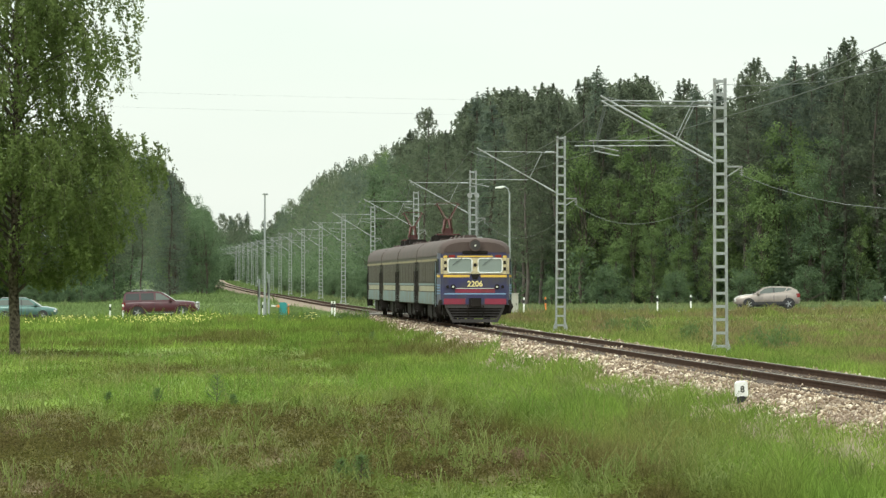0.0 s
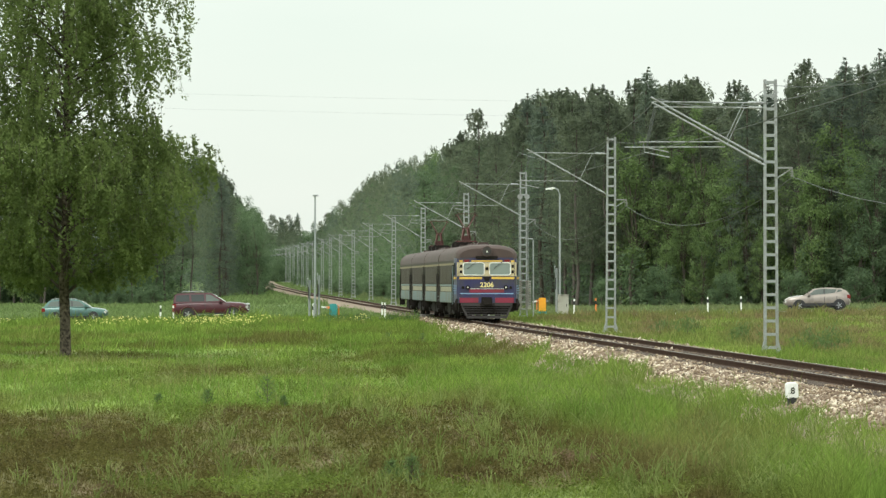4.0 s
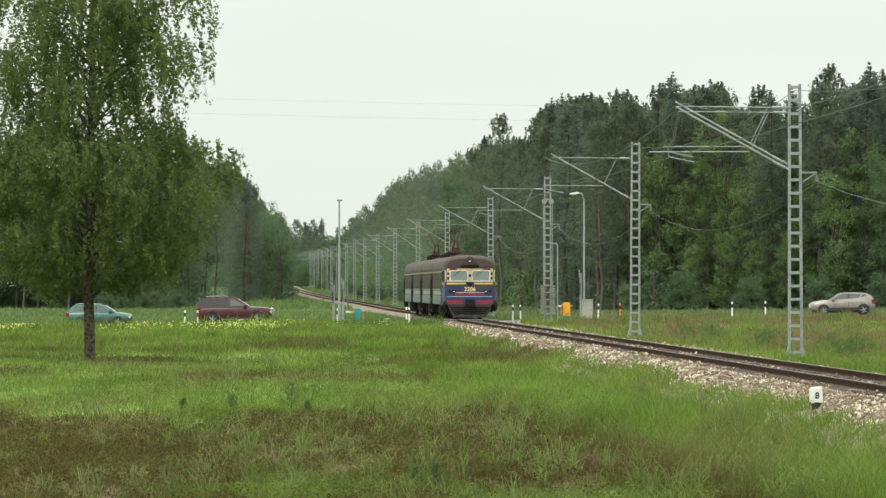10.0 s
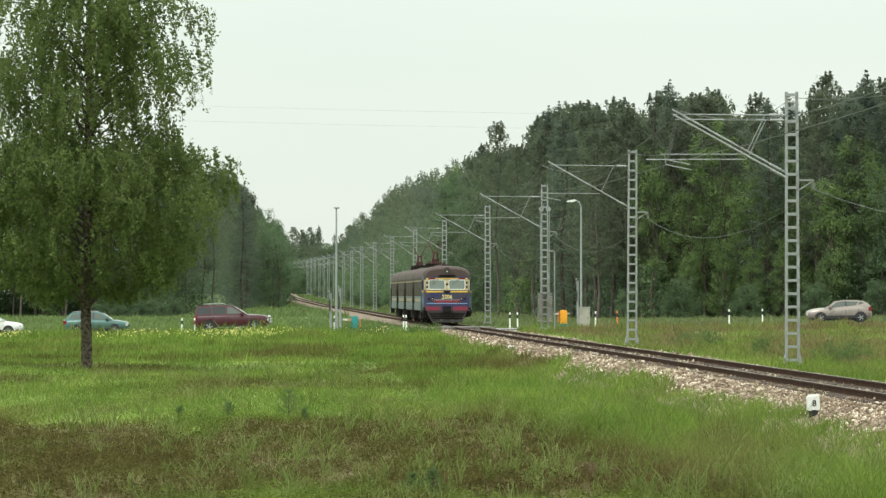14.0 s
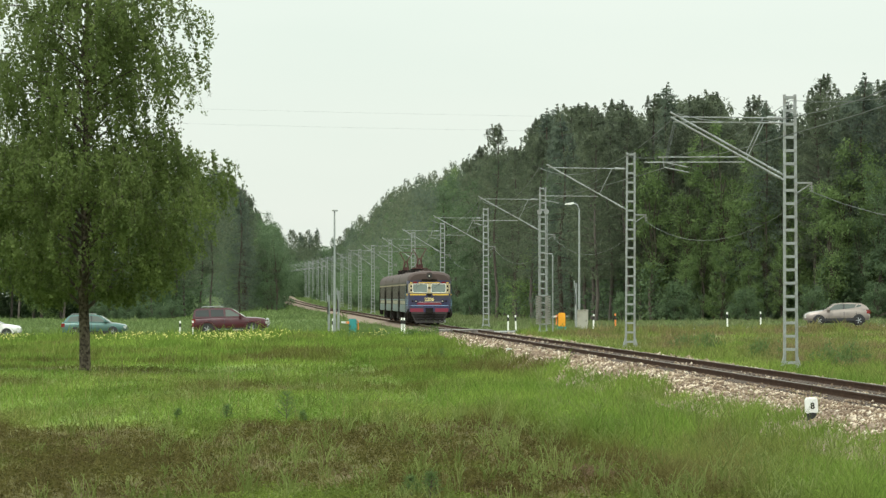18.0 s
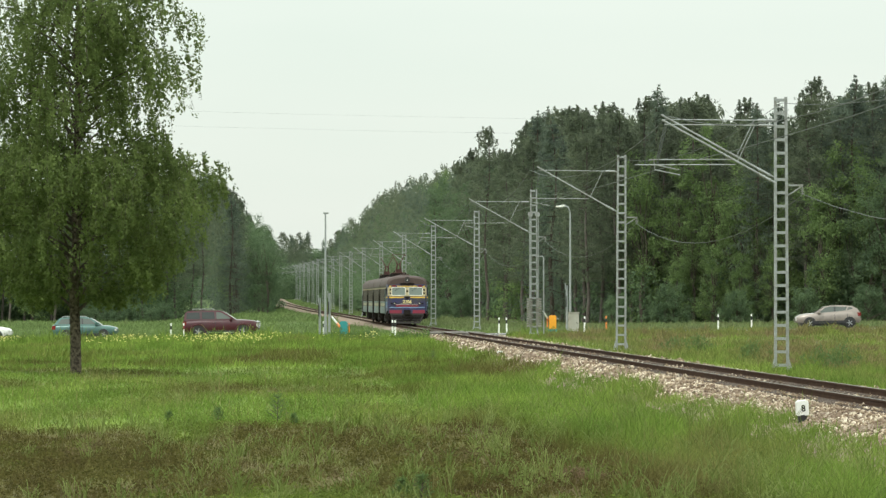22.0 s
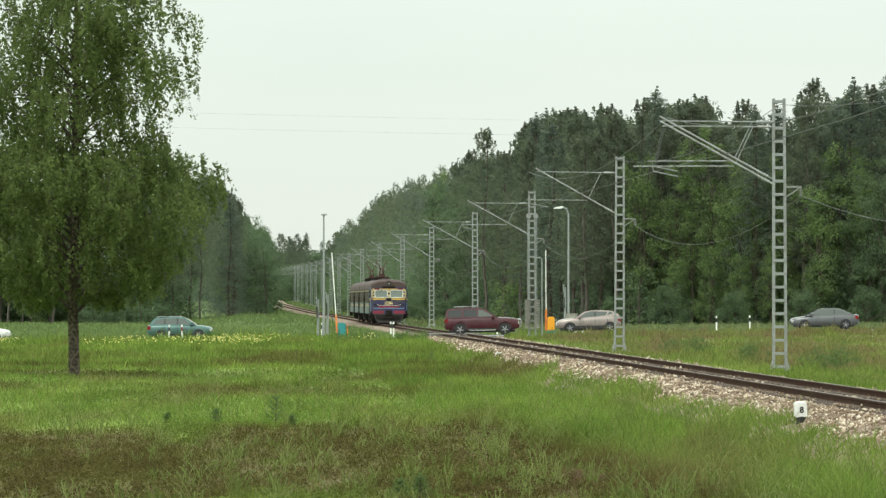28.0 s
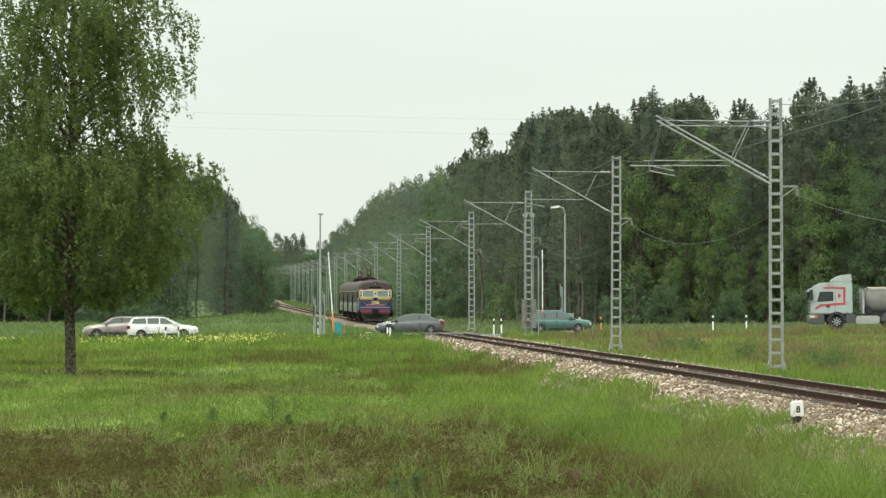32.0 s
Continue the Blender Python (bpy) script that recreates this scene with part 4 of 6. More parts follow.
M_SURROUND = mat("pale cream window surround paint", (0.50, 0.43, 0.27), 0.5, 0, 0.15, 2.0, dirt=(0.30, 0.22, 0.10), dirt_amount=0.35, dirt_scale=2.0)
M_NUMBER = mat("pale yellow number paint", (0.78, 0.66, 0.28), 0.5, 0, 0.08, 3.0)
M_EAVE = mat("dull yellow eave paint", (0.21, 0.16, 0.075), 0.6, 0, 0.2, 1.5, dirt=(0.12, 0.09, 0.05), dirt_amount=0.5, dirt_scale=0.8)
M_PLOW = mat("grimy grey steel", (0.042, 0.037, 0.036), 0.75, 0.1, 0.3, 2.0)
M_PANTO = mat("red lead paint", (0.090, 0.030, 0.027), 0.6, 0, 0.25, 3.0)
M_LAMP = mat("lamp glass", (0.55, 0.55, 0.5), 0.15, 0, 0.05, 3.0)
M_TAIL = mat("red lamp glass", (0.20, 0.015, 0.015), 0.2, 0, 0.05, 3.0)


def glass_mat(name, tint):
    """Window glass that mirrors the sky and lets little of the dark inside out."""
    m = bpy.data.materials.new(name)
    m.use_nodes = True
    n, l = m.node_tree.nodes, m.node_tree.links
    b = n["Principled BSDF"]
    noi, co, mr = n.new("ShaderNodeTexNoise"), n.new("ShaderNodeTexCoord"), n.new("ShaderNodeMapRange")
    noi.inputs["Scale"].default_value = 2.5
    l.new(co.outputs["Object"], noi.inputs["Vector"])
    l.new(noi.outputs["Fac"], mr.inputs["Value"])
    mr.inputs["To Min"].default_value, mr.inputs["To Max"].default_value = 0.03, 0.12
    l.new(mr.outputs["Result"], b.inputs["Roughness"])
    b.inputs["Base Color"].default_value = (*tint, 1)
    b.inputs["Specular IOR Level"].default_value = 0.5
    b.inputs["Coat Weight"].default_value = 0.15
    b.inputs["Coat Roughness"].default_value = 0.03
    return m


M_GLASS = glass_mat("dark window glass", (0.025, 0.03, 0.03))
# opaque glass: the bright field seen through it is put into the tint
M_CARGLASS = glass_mat("car glass with the field behind in its tint", (0.095, 0.112, 0.100))
# the grey-green of the mirrored sky is put into this tint
M_WINDSCREEN = glass_mat("windscreen glass with mirrored sky in its tint", (0.20, 0.24, 0.22))
CACHE = {}


def shared(name, key, make, material, smooth=False, bevel=0.0):
    """Mesh data that is built once and used again."""
    if (name, key) not in CACHE:
        CACHE[(name, key)] = data_of(name, make(), material, smooth, bevel)
    return CACHE[(name, key)]


def arc(w, z0, z1, n=12, y=0.0):
    """A flattened roof arch from one eave to the other."""
    pts = []
    for k in range(n + 1):
        a = math.pi * k / n
        pts.append((-w * math.copysign(abs(math.cos(a)) ** 0.68, math.cos(a)), y, z0 + (z1 - z0) * math.sin(a) ** 0.72))
    return pts


def carriage(train, y0, L, cab):
    c = part("carriage", shared("carriage", cab, lambda: Mesh().prism(
        [(-1.74, 1.0), (-1.70, 0.95), (1.70, 0.95), (1.74, 1.0), (1.74, 3.2), (1.68, 3.48), (-1.68, 3.48), (-1.74, 3.2)], 1.3 if cab else 0.0, L), M_SIDEGREY), None, train,
        "grey-sided carriage with cream and light blue bands", at=pose(0, y0, 0))
    roof = Mesh()
    if cab:
        rings = [arc(1.50, 3.38, 3.96, y=0.02), arc(1.62, 3.40, 4.08, y=0.16), arc(1.70, 3.44, 4.15, y=0.6), arc(1.748, 3.30, 4.18, y=1.5), arc(1.748, 3.30, 4.18, y=L)]
    else:
        rings = [arc(1.748, 3.30, 4.18, y=0.05), arc(1.748, 3.30, 4.18, y=L)]
    roof.loft(rings)
    part("roof", roof, M_ROOF, c, "rust-brown rounded roof", smooth=True)
    for k in range(4):
        yv = 4.0 + k * 3.6
        part("roof_vent", shared("roof_vent", 0, lambda: Mesh().prism([(-0.35, 0), (0.35, 0), (0.25, 0.16), (-0.25, 0.16)], -0.5, 0.5), M_ROOF), None, c, at=pose(0.0, yv, 4.16))
    for s in (-1, 1):
        X = 1.744
        lo = 1.3 if cab else 0.02

        def band(z0, z1, m, name, y1=lo, y2=L - 0.02, out=0.004, label=""):
            a, b2 = sorted((s * (X - 0.02), s * (X + out)))
            part(name, Mesh().box(a, b2, y1, y2, z0, z1), m, c, label)
        band(0.99, 1.56, M_TEAL, "lower_band", label="faded light blue band")
        band(1.60, 1.86, M_CREAM, "middle_band", 3.4 if cab else 2.6, L - 2.7, label="cream band")
        band(1.89, 1.99, M_TEAL, "upper_line", label="faded light blue line")
        band(3.06, 3.17, M_EAVE, "eave_stripe", label="dull yellow stripe")
        for q in range(3):
            band(1.08 + q * 0.1, 1.11 + q * 0.1, M_TEAL, "rib", out=0.016)
        # windows
        for k in range(8):
            yw = 3.6 + k * 1.6
            part("window", shared("window", s, lambda: Mesh().box(-0.02, 0.012, -0.62, 0.62, -0.44, 0.44), M_SIDEGREY), None, c, at=pose(s * X, yw, 2.52))
            part("pane", shared("pane", s, lambda: Mesh().box(-0.01, 0.02, -0.55, 0.55, -0.37, 0.37), M_GLASS), None, c, at=pose(s * X, yw, 2.52))
        for q in range(12):
            part("corrugation", shared("corrugation", 0, lambda: Mesh().box(-0.012, 0.012, -0.03, 0.03, -0.5, 0.5), M_SIDEGREY), None, c, at=pose(s * X, 2.85 + q * 1.27, 2.52))
        # end doors with steps
        for yd in ((2.1, L - 0.9) if cab else (0.9, L - 0.9)):
            part("door", shared("door", 0, lambda: Mesh().box(-0.012, 0.012, -0.72, 0.72, 0.97, 3.07), M_UNDER), None, c, "dark recessed passenger door", at=pose(s * X, yd, 0))
            for e in (-0.28, 0.28):
                part("door_leaf", shared("door_leaf", 0, lambda: Mesh().box(-0.02, 0.02, -0.07, 0.07, 1.04, 2.98), M_SIDEGREY), None, c, at=pose(s * X, yd + e, 0))
                part("door_glass", shared("door_glass", 0, lambda: Mesh().box(-0.024, 0.024, -0.06, 0.06, 2.05, 2.8), M_GLASS), None, c, at=pose(s * X, yd + e, 0))
            for e in (-0.6, 0.6):
                part("handrail", shared("handrail", 0, lambda: Mesh().tube([(0, 0, 0.9), (0, 0, 2.6)], 0.014, 6), M_UNDER), None, c, at=pose(s * (X + 0.04), yd + e, 0))
            part("door_step", shared("door_step", 0, lambda: Mesh().box(-0.16, 0.16, -0.55, 0.55, 0.55, 0.60).box(-0.16, 0.16, -0.58, -0.54, 0.55, 1.0).box(-0.16, 0.16, 0.54, 0.58, 0.55, 1.0), M_UNDER), None, c, at=pose(s * 1.62, yd, 0))
    # under the floor
    # equipment boxes, hung low and dark to stand for the shade below
    for k, (a, b2, w, z) in enumerate(((5.9, 8.6, 1.5, 0.34), (8.9, 10.7, 1.55, 0.28), (10.9, 13.9, 1.5, 0.36))):
        part("underfloor_box", Mesh().box(-w, w, a, b2, z, 0.96), M_UNDER, c, bevel=0.04)
    for yb in (3.6, L - 3.4):
        part("bogie", shared("bogie", 0, lambda: Mesh().box(-1.18, -1.02, -1.9, 1.9, 0.42, 0.72).box(1.02, 1.18, -1.9, 1.9, 0.42, 0.72).box(-1.1, 1.1, -0.3, 0.3, 0.45, 0.8).box(-1.25, -1.0, -0.5, 0.5, 0.3, 0.9).box(1.0, 1.25, -0.5, 0.5, 0.3, 0.9), M_UNDER), None, c, "grimy bogie frame", at=pose(0, yb, 0))
        for q in (-1.3, 1.3):
            for s in (-1, 1):
                part("wheel", shared("train_wheel", 0, lambda: Mesh().disc((0, 0, 0), 0.475, "x", 0.13, 20).disc((0.05, 0, 0), 0.50, "x", 0.03, 20), M_UNDER), None, c, at=pose(s * 0.79, yb + q, 0.475))
    part("gangway", Mesh().box(-0.6, 0.6, L, L + 0.5, 1.2, 3.3), M_UNDER, c, "dark rubber gangway bellows") if y0 < 60 else None
    return c


def pantograph(train, y0, way):
    p = part("pantograph", Mesh().bar((-0.6, y0 - 0.9, 4.52), (0.6, y0 - 0.9, 4.52), 0.06).bar((-0.6, y0 + 0.9, 4.52), (0.6, y0 + 0.9, 4.52), 0.06).bar((-0.55, y0 - 0.9, 4.52), (-0.55, y0 + 0.9, 4.52), 0.06).bar((0.55, y0 - 0.9, 4.52), (0.55, y0 + 0.9, 4.52), 0.06), M_PANTO, train, "raised red-painted pantograph")
    for sx in (-0.6, 0.6):
        for sy in (-0.8, 0.8):
            part("roof_insulator", Mesh().tube([(sx, y0 + sy, 4.02), (sx, y0 + sy, 4.5)], [0.09, 0.06], 8), M_UNDER, p)
    for sy in (-1, 1):
        for sx in (-1, 1):
            part("lower_arm", Mesh().tube([(sx * 0.22, y0 + sy * 0.3, 4.62), (sx * 0.10, y0 + sy * 1.0, 5.3)], 0.05, 6), M_PANTO, p)
            part("upper_arm", Mesh().tube([(sx * 0.10, y0 + sy * 1.0, 5.3), (sx * 0.55, y0 + sy * 0.12, 6.12)], 0.026, 6), M_PANTO, p)
        part("knee", Mesh().bar((-0.16, y0 + sy * 1.0, 5.3), (0.16, y0 + sy * 1.0, 5.3), 0.07), M_PANTO, p)
    for sy in (-0.2, 0.2):
        part("collector", Mesh().tube([(-0.65, y0 + sy, 6.03), (-0.48, y0 + sy, 6.15), (0.48, y0 + sy, 6.15), (0.65, y0 + sy, 6.03)], 0.018, 6), M_PANTO, p)
    part("spring_box", Mesh().box(-0.28, 0.28, y0 - 0.4, y0 + 0.4, 4.56, 4.84), M_PANTO, p, bevel=0.03)
    for dy, w, h in ((2.2, 0.5, 0.34), (3.6, 0.65, 0.26), (5.2, 0.45, 0.3)):
        part("roof_equipment", Mesh().box(-w, w, y0 + dy * way - 0.55, y0 + dy * way + 0.55, 4.1, 4.2 + h), M_UNDER, p, "dark electrical box on the roof", bevel=0.05)
        part("bus_bar", Mesh().tube([(-w * 0.6, y0 + dy * way - 0.9, 4.3 + h), (-w * 0.6, y0 + dy * way + 0.9, 4.3 + h)], 0.025, 6), M_UNDER, p)


def text_part(words, size, material, parent, at, label):
    """Letters as a flat mesh."""
    cu = bpy.data.curves.new("lettering", "FONT")
    cu.body, cu.size, cu.align_x, cu.align_y, cu.extrude, cu.offset = words, size, "CENTER", "CENTER", 0.004, size * 0.02
    tmp = new("lettering_outline", cu)
    bpy.context.view_layer.update()
    me = bpy.data.meshes.new_from_object(tmp.evaluated_get(bpy.context.evaluated_depsgraph_get()))
    bpy.data.objects.remove(tmp)
    bpy.data.curves.remove(cu)
    me.materials.clear()
    me.materials.append(material)
    return part("lettering", me, None, parent, label, at=at)


def rounded_frame(x0, x1, z0, z1, w, y0, y1):
    """A window frame with clipped corners."""
    b = Mesh()

    def loop(a, c, d, e, r):
        return [(a + r, d), (c - r, d), (c, d + r), (c, e - r), (c - r, e), (a + r, e), (a, e - r), (a, d + r)]
    o, i = loop(x0, x1, z0, z1, 0.10), loop(x0 + w, x1 - w, z0 + w, z1 - w, 0.06)
    v = [(x, y0, z) for x, z in o] + [(x, y0, z) for x, z in i] + [(x, y1, z) for x, z in o] + [(x, y1, z) for x, z in i]
    f = []
    for k in range(8):
        q = (k + 1) % 8
        f += [(k, q, 8 + q, 8 + k), (16 + k, 24 + k, 24 + q, 16 + q), (k, 16 + k, 16 + q, q), (8 + k, 8 + q, 24 + q, 24 + k)]
    return b.add(v, f)


def cab_front(train):
    """The driver's end: blue, red and yellow, with two windscreens, lamps, coupler and plough."""
    cab = part("cab", Mesh().prism([(-1.74, 1.32), (-1.72, 0.9), (-1.62, 0.18), (-1.50, 0.03), (-1.42, 0.0), (1.42, 0.0), (1.50, 0.03), (1.62, 0.18), (1.72, 0.9), (1.74, 1.32)], 0.98, 3.46, "z"), M_BLUE, train, "dark blue driver's cab", bevel=0.02)

    def plate(name, x0, x1, z0, z1, m, out=0.012, label="", parent=cab):
        return part(name, Mesh().box(x0, x1, -out, 0.02, z0, z1), m, parent, label)
    plate("upper_band", -1.46, 1.46, 2.44, 3.42, M_BLUE, 0.006)
    plate("window_surround", -1.5, 1.5, 2.44, 3.2, M_SURROUND, 0.010, "cream surround of the windscreens")
    plate("top_stripe", -0.84, 0.84, 3.23, 3.31, M_YELLOW, 0.014, "yellow stripe above the windscreens")
    for s in (-1, 1):
        a, b2 = sorted((s * 0.95, s * 1.25))
        plate("marker_light", a, b2, 3.21, 3.34, M_TAIL, 0.05, "dark red marker lamp")
        a, b2 = sorted((s * 1.32, s * 1.50))
        plate("corner_stripe", a, b2, 3.21, 3.31, M_YELLOW, 0.016)
        for z in (2.60, 2.90):
            plate("corner_lens", *sorted((s * 1.345, s * 1.47)), z, z + 0.16, M_UNDER, 0.03, "small dark lamp in the corner")
        part("corner_surround", Mesh().box(*sorted((s * 1.50, s * 1.62)), 0.06, 0.55, 2.44, 3.2), M_SURROUND, cab)
        x0, x1 = sorted((s * 0.12, s * 1.31))
        part("windscreen", rounded_frame(x0, x1, 2.48, 3.20, 0.05, -0.05, 0.0), M_WHITE, cab, "white-framed windscreen")
        part("windscreen_glass", Mesh().box(x0 + 0.04, x1 - 0.04, -0.02, 0.0, 2.52, 3.16), M_WINDSCREEN, cab, "glass with sky reflection put into its colour")
        part("wiper", Mesh().bar(((x0 + x1) / 2 + 0.1, -0.06, 3.2), ((x0 + x1) / 2 - 0.35, -0.06, 2.85), 0.02), M_BLACK, cab)
        plate("waist_stripe", *sorted((s * 0.26, s * 1.5)), 2.28, 2.40, M_YELLOW, 0.014, "yellow waist stripe")
        lamp = part("buffer_light", Mesh().disc((s * 1.04, -0.05, 1.83), 0.115, "y", 0.12, 16), M_UNDER, cab, "round headlamp in a dark ring")
        part("lens", Mesh().disc((s * 1.04, -0.115, 1.83), 0.05, "y", 0.02, 16), M_LAMP, lamp)
        part("tail_light", Mesh().disc((s * 1.30, -0.03, 1.83), 0.075, "y", 0.08, 12), M_UNDER, cab, "dark unlit tail lamp")
        plate("lower_red", *sorted((s * 0.46, s * 1.48)), 1.0, 1.27, M_RED, 0.016, "red bumper panel")
        for q in range(4):
            a, b2 = sorted((s * 1.60, s * 1.755))
            part("side_line", Mesh().box(a, b2, 0.35, 1.3, 1.5 + q * 0.13, 1.54 + q * 0.13), M_SKYBLUE, cab)
        part("side_window", Mesh().box(*sorted((s * 1.6, s * 1.75)), 0.62, 1.15, 2.5, 3.15), M_GLASS, cab, "cab side window")
        part("corner_yellow", Mesh().box(*sorted((s * 1.58, s * 1.752)), 0.3, 1.3, 2.28, 2.40), M_YELLOW, cab)
        part("handrail", Mesh().tube([(s * 1.8, 1.3, 0.9), (s * 1.8, 1.3, 3.0)], 0.025, 6), M_TEAL, cab)
        part("jumper_cable", Mesh().tube([(s * 1.62, -0.02, 1.2), (s * 1.72, -0.12, 0.9), (s * 1.66, -0.1, 0.6)], [0.07, 0.09, 0.04], 6), M_UNDER, cab)
    plate("pillar", -0.085, 0.085, 2.5, 3.2, M_SURROUND, 0.014)
    part("pillar_lens", Mesh().disc((0, -0.03, 2.86), 0.085, "y", 0.05, 12), M_UNDER, cab)
    part("horn_cover", Mesh().prism([(-0.22, 2.42), (0.22, 2.42), (0.10, 2.18), (-0.10, 2.18)], -0.05, 0.0), M_UNDER, cab)
    plate("red_stripe", -0.95, 0.95, 1.55, 1.72, M_RED, 0.014, "red stripe")
    plate("white_line", -0.92, 0.92, 1.745, 1.765, M_WHITE, 0.012)
    plate("blue_line", -1.46, 1.46, 1.47, 1.52, M_SKYBLUE, 0.014)
    text_part("2206", 0.37, M_NUMBER, cab, pose(0, -0.012, 1.96, 90, 0, 0), "yellow number 2206")
    part("visor", Mesh().box(-0.6, 0.6, -0.08, 0.25, 3.37, 3.54), M_UNDER, cab, "dark visor", bevel=0.03)
    hl = part("headlight", Mesh().disc((0, -0.06, 3.80), 0.29, "y", 0.22, 20), M_ROOF, cab, "round headlight on the roof front", smooth=True)
    part("lens", Mesh().disc((0, -0.175, 3.80), 0.23, "y", 0.02, 20), M_PLOW, hl)
    part("bulb", Mesh().disc((0, -0.19, 3.78), 0.05, "y", 0.02, 12), M_LAMP, hl)
    part("headstock", Mesh().box(-1.4, 1.4, 0.0, 0.4, 0.82, 0.99), M_PLOW, cab)
    part("coupler", Mesh().box(-0.14, 0.14, -0.45, 0.3, 0.93, 1.18).box(-0.2, 0.2, -0.62, -0.4, 0.88, 1.24).box(-0.3, 0.3, -0.04, 0.1, 0.85, 1.3), M_UNDER, cab, "heavy dark coupler", bevel=0.02)
    for x in (-0.35, 0.38):
        part("brake_hose", Mesh().tube([(x, -0.05, 0.95), (x * 1.1, -0.2, 0.7), (x * 0.9, -0.15, 0.45)], 0.03, 6), M_UNDER, cab)
    pl = part("plough", Mesh().bar((-1.35, 0.1, 0.82), (-1.05, -0.1, 0.22), 0.08).bar((1.35, 0.1, 0.82), (1.05, -0.1, 0.22), 0.08).box(-1.08, 1.08, -0.14, -0.06, 0.14, 0.3), M_PLOW, cab, "slatted steel track plough")
    for q in range(4):
        z = 0.36 + q * 0.125
        w = 1.12 + q * 0.06
        part("slat", Mesh().bar((-w, -0.08 + q * 0.05, z), (w, -0.08 + q * 0.05, z), 0.05, 0.045), M_PLOW, pl)
    # added dark block in place of the shade below the cab floor
    part("floor_shadow_plate", Mesh().box(-1.5, 1.5, 0.5, 1.6, 0.5, 0.98), M_UNDER, cab)


def build_train():
    t = thing("electric_train", "old dark blue, red and yellow electric train with brown roofs", "train")
    for k in range(4):
        carriage(t, k * 20.1, 19.6, k == 0)
    cab_front(t)
    pantograph(t, 22.6, 1)
    pantograph(t, 57.8, -1)
    return t


TRAIN = build_train()


# ---- road vehicles ----
M_TYRE = mat("tyre rubber", (0.022, 0.022, 0.022), 0.8, 0, 0.2, 6.0)
M_RIM = mat("alloy rim", (0.36, 0.37, 0.38), 0.35, 0.7, 0.1, 5.0)
M_TRIM = mat("black plastic trim", (0.025, 0.025, 0.027), 0.6, 0, 0.15, 4.0)
M_CHROME = mat("chrome", (0.65, 0.65, 0.65), 0.2, 0.9, 0.05, 4.0)
M_INDICATOR = mat("orange lamp", (0.6, 0.16, 0.02), 0.3, 0, 0.05, 4.0)


def car_paint(name, color, metal=0.3, coat=0.7):
    m = mat(name, color, 0.28, metal, 0.05, 2.0, dirt=tuple(0.55 * c + 0.02 for c in color), dirt_amount=0.2, dirt_scale=1.5)
    m.node_tree.nodes["Principled BSDF"].inputs["Coat Weight"].default_value = coat
    m.node_tree.nodes["Principled BSDF"].inputs["Specular IOR Level"].default_value = 0.35
    return m


def wheels(t, places, r, width, rims=M_RIM, spokes=5):
    for x, y in places:
        s = 1 if y > 0 else -1
        w = part("wheel", shared("wheel", (r, width), lambda: Mesh().loft([[(rr * math.cos(a), yy, rr * math.sin(a)) for a in [6.2832 * k / 20 for k in range(20)]] for rr, yy in ((r * 0.62, -width / 2), (r * 0.94, -width / 2), (r, -width * 0.35), (r, width * 0.35), (r * 0.94, width / 2), (r * 0.62, width / 2))]), M_TYRE, True), None, t, "black tyre", at=pose(x, y, r))
        w["radius"] = r

        def rim():
            b = Mesh().tube([(0, s * (width * 0.38), 0), (0, s * (width * 0.42), 0)], r * 0.62, 20)
            for k in range(spokes):
                a = 6.2832 * k / spokes
                b.bar((0, s * width * 0.5, 0), (math.cos(a) * r * 0.58, s * width * 0.5, math.sin(a) * r * 0.58), r * 0.16, 0.04, (0, 1, 0))
            return b.tube([(0, s * width * 0.44, 0), (0, s * width * 0.56, 0)], r * 0.16, 12)
        part("rim", shared("rim", (r, width, s, spokes), rim, rims), None, w, "alloy rim")


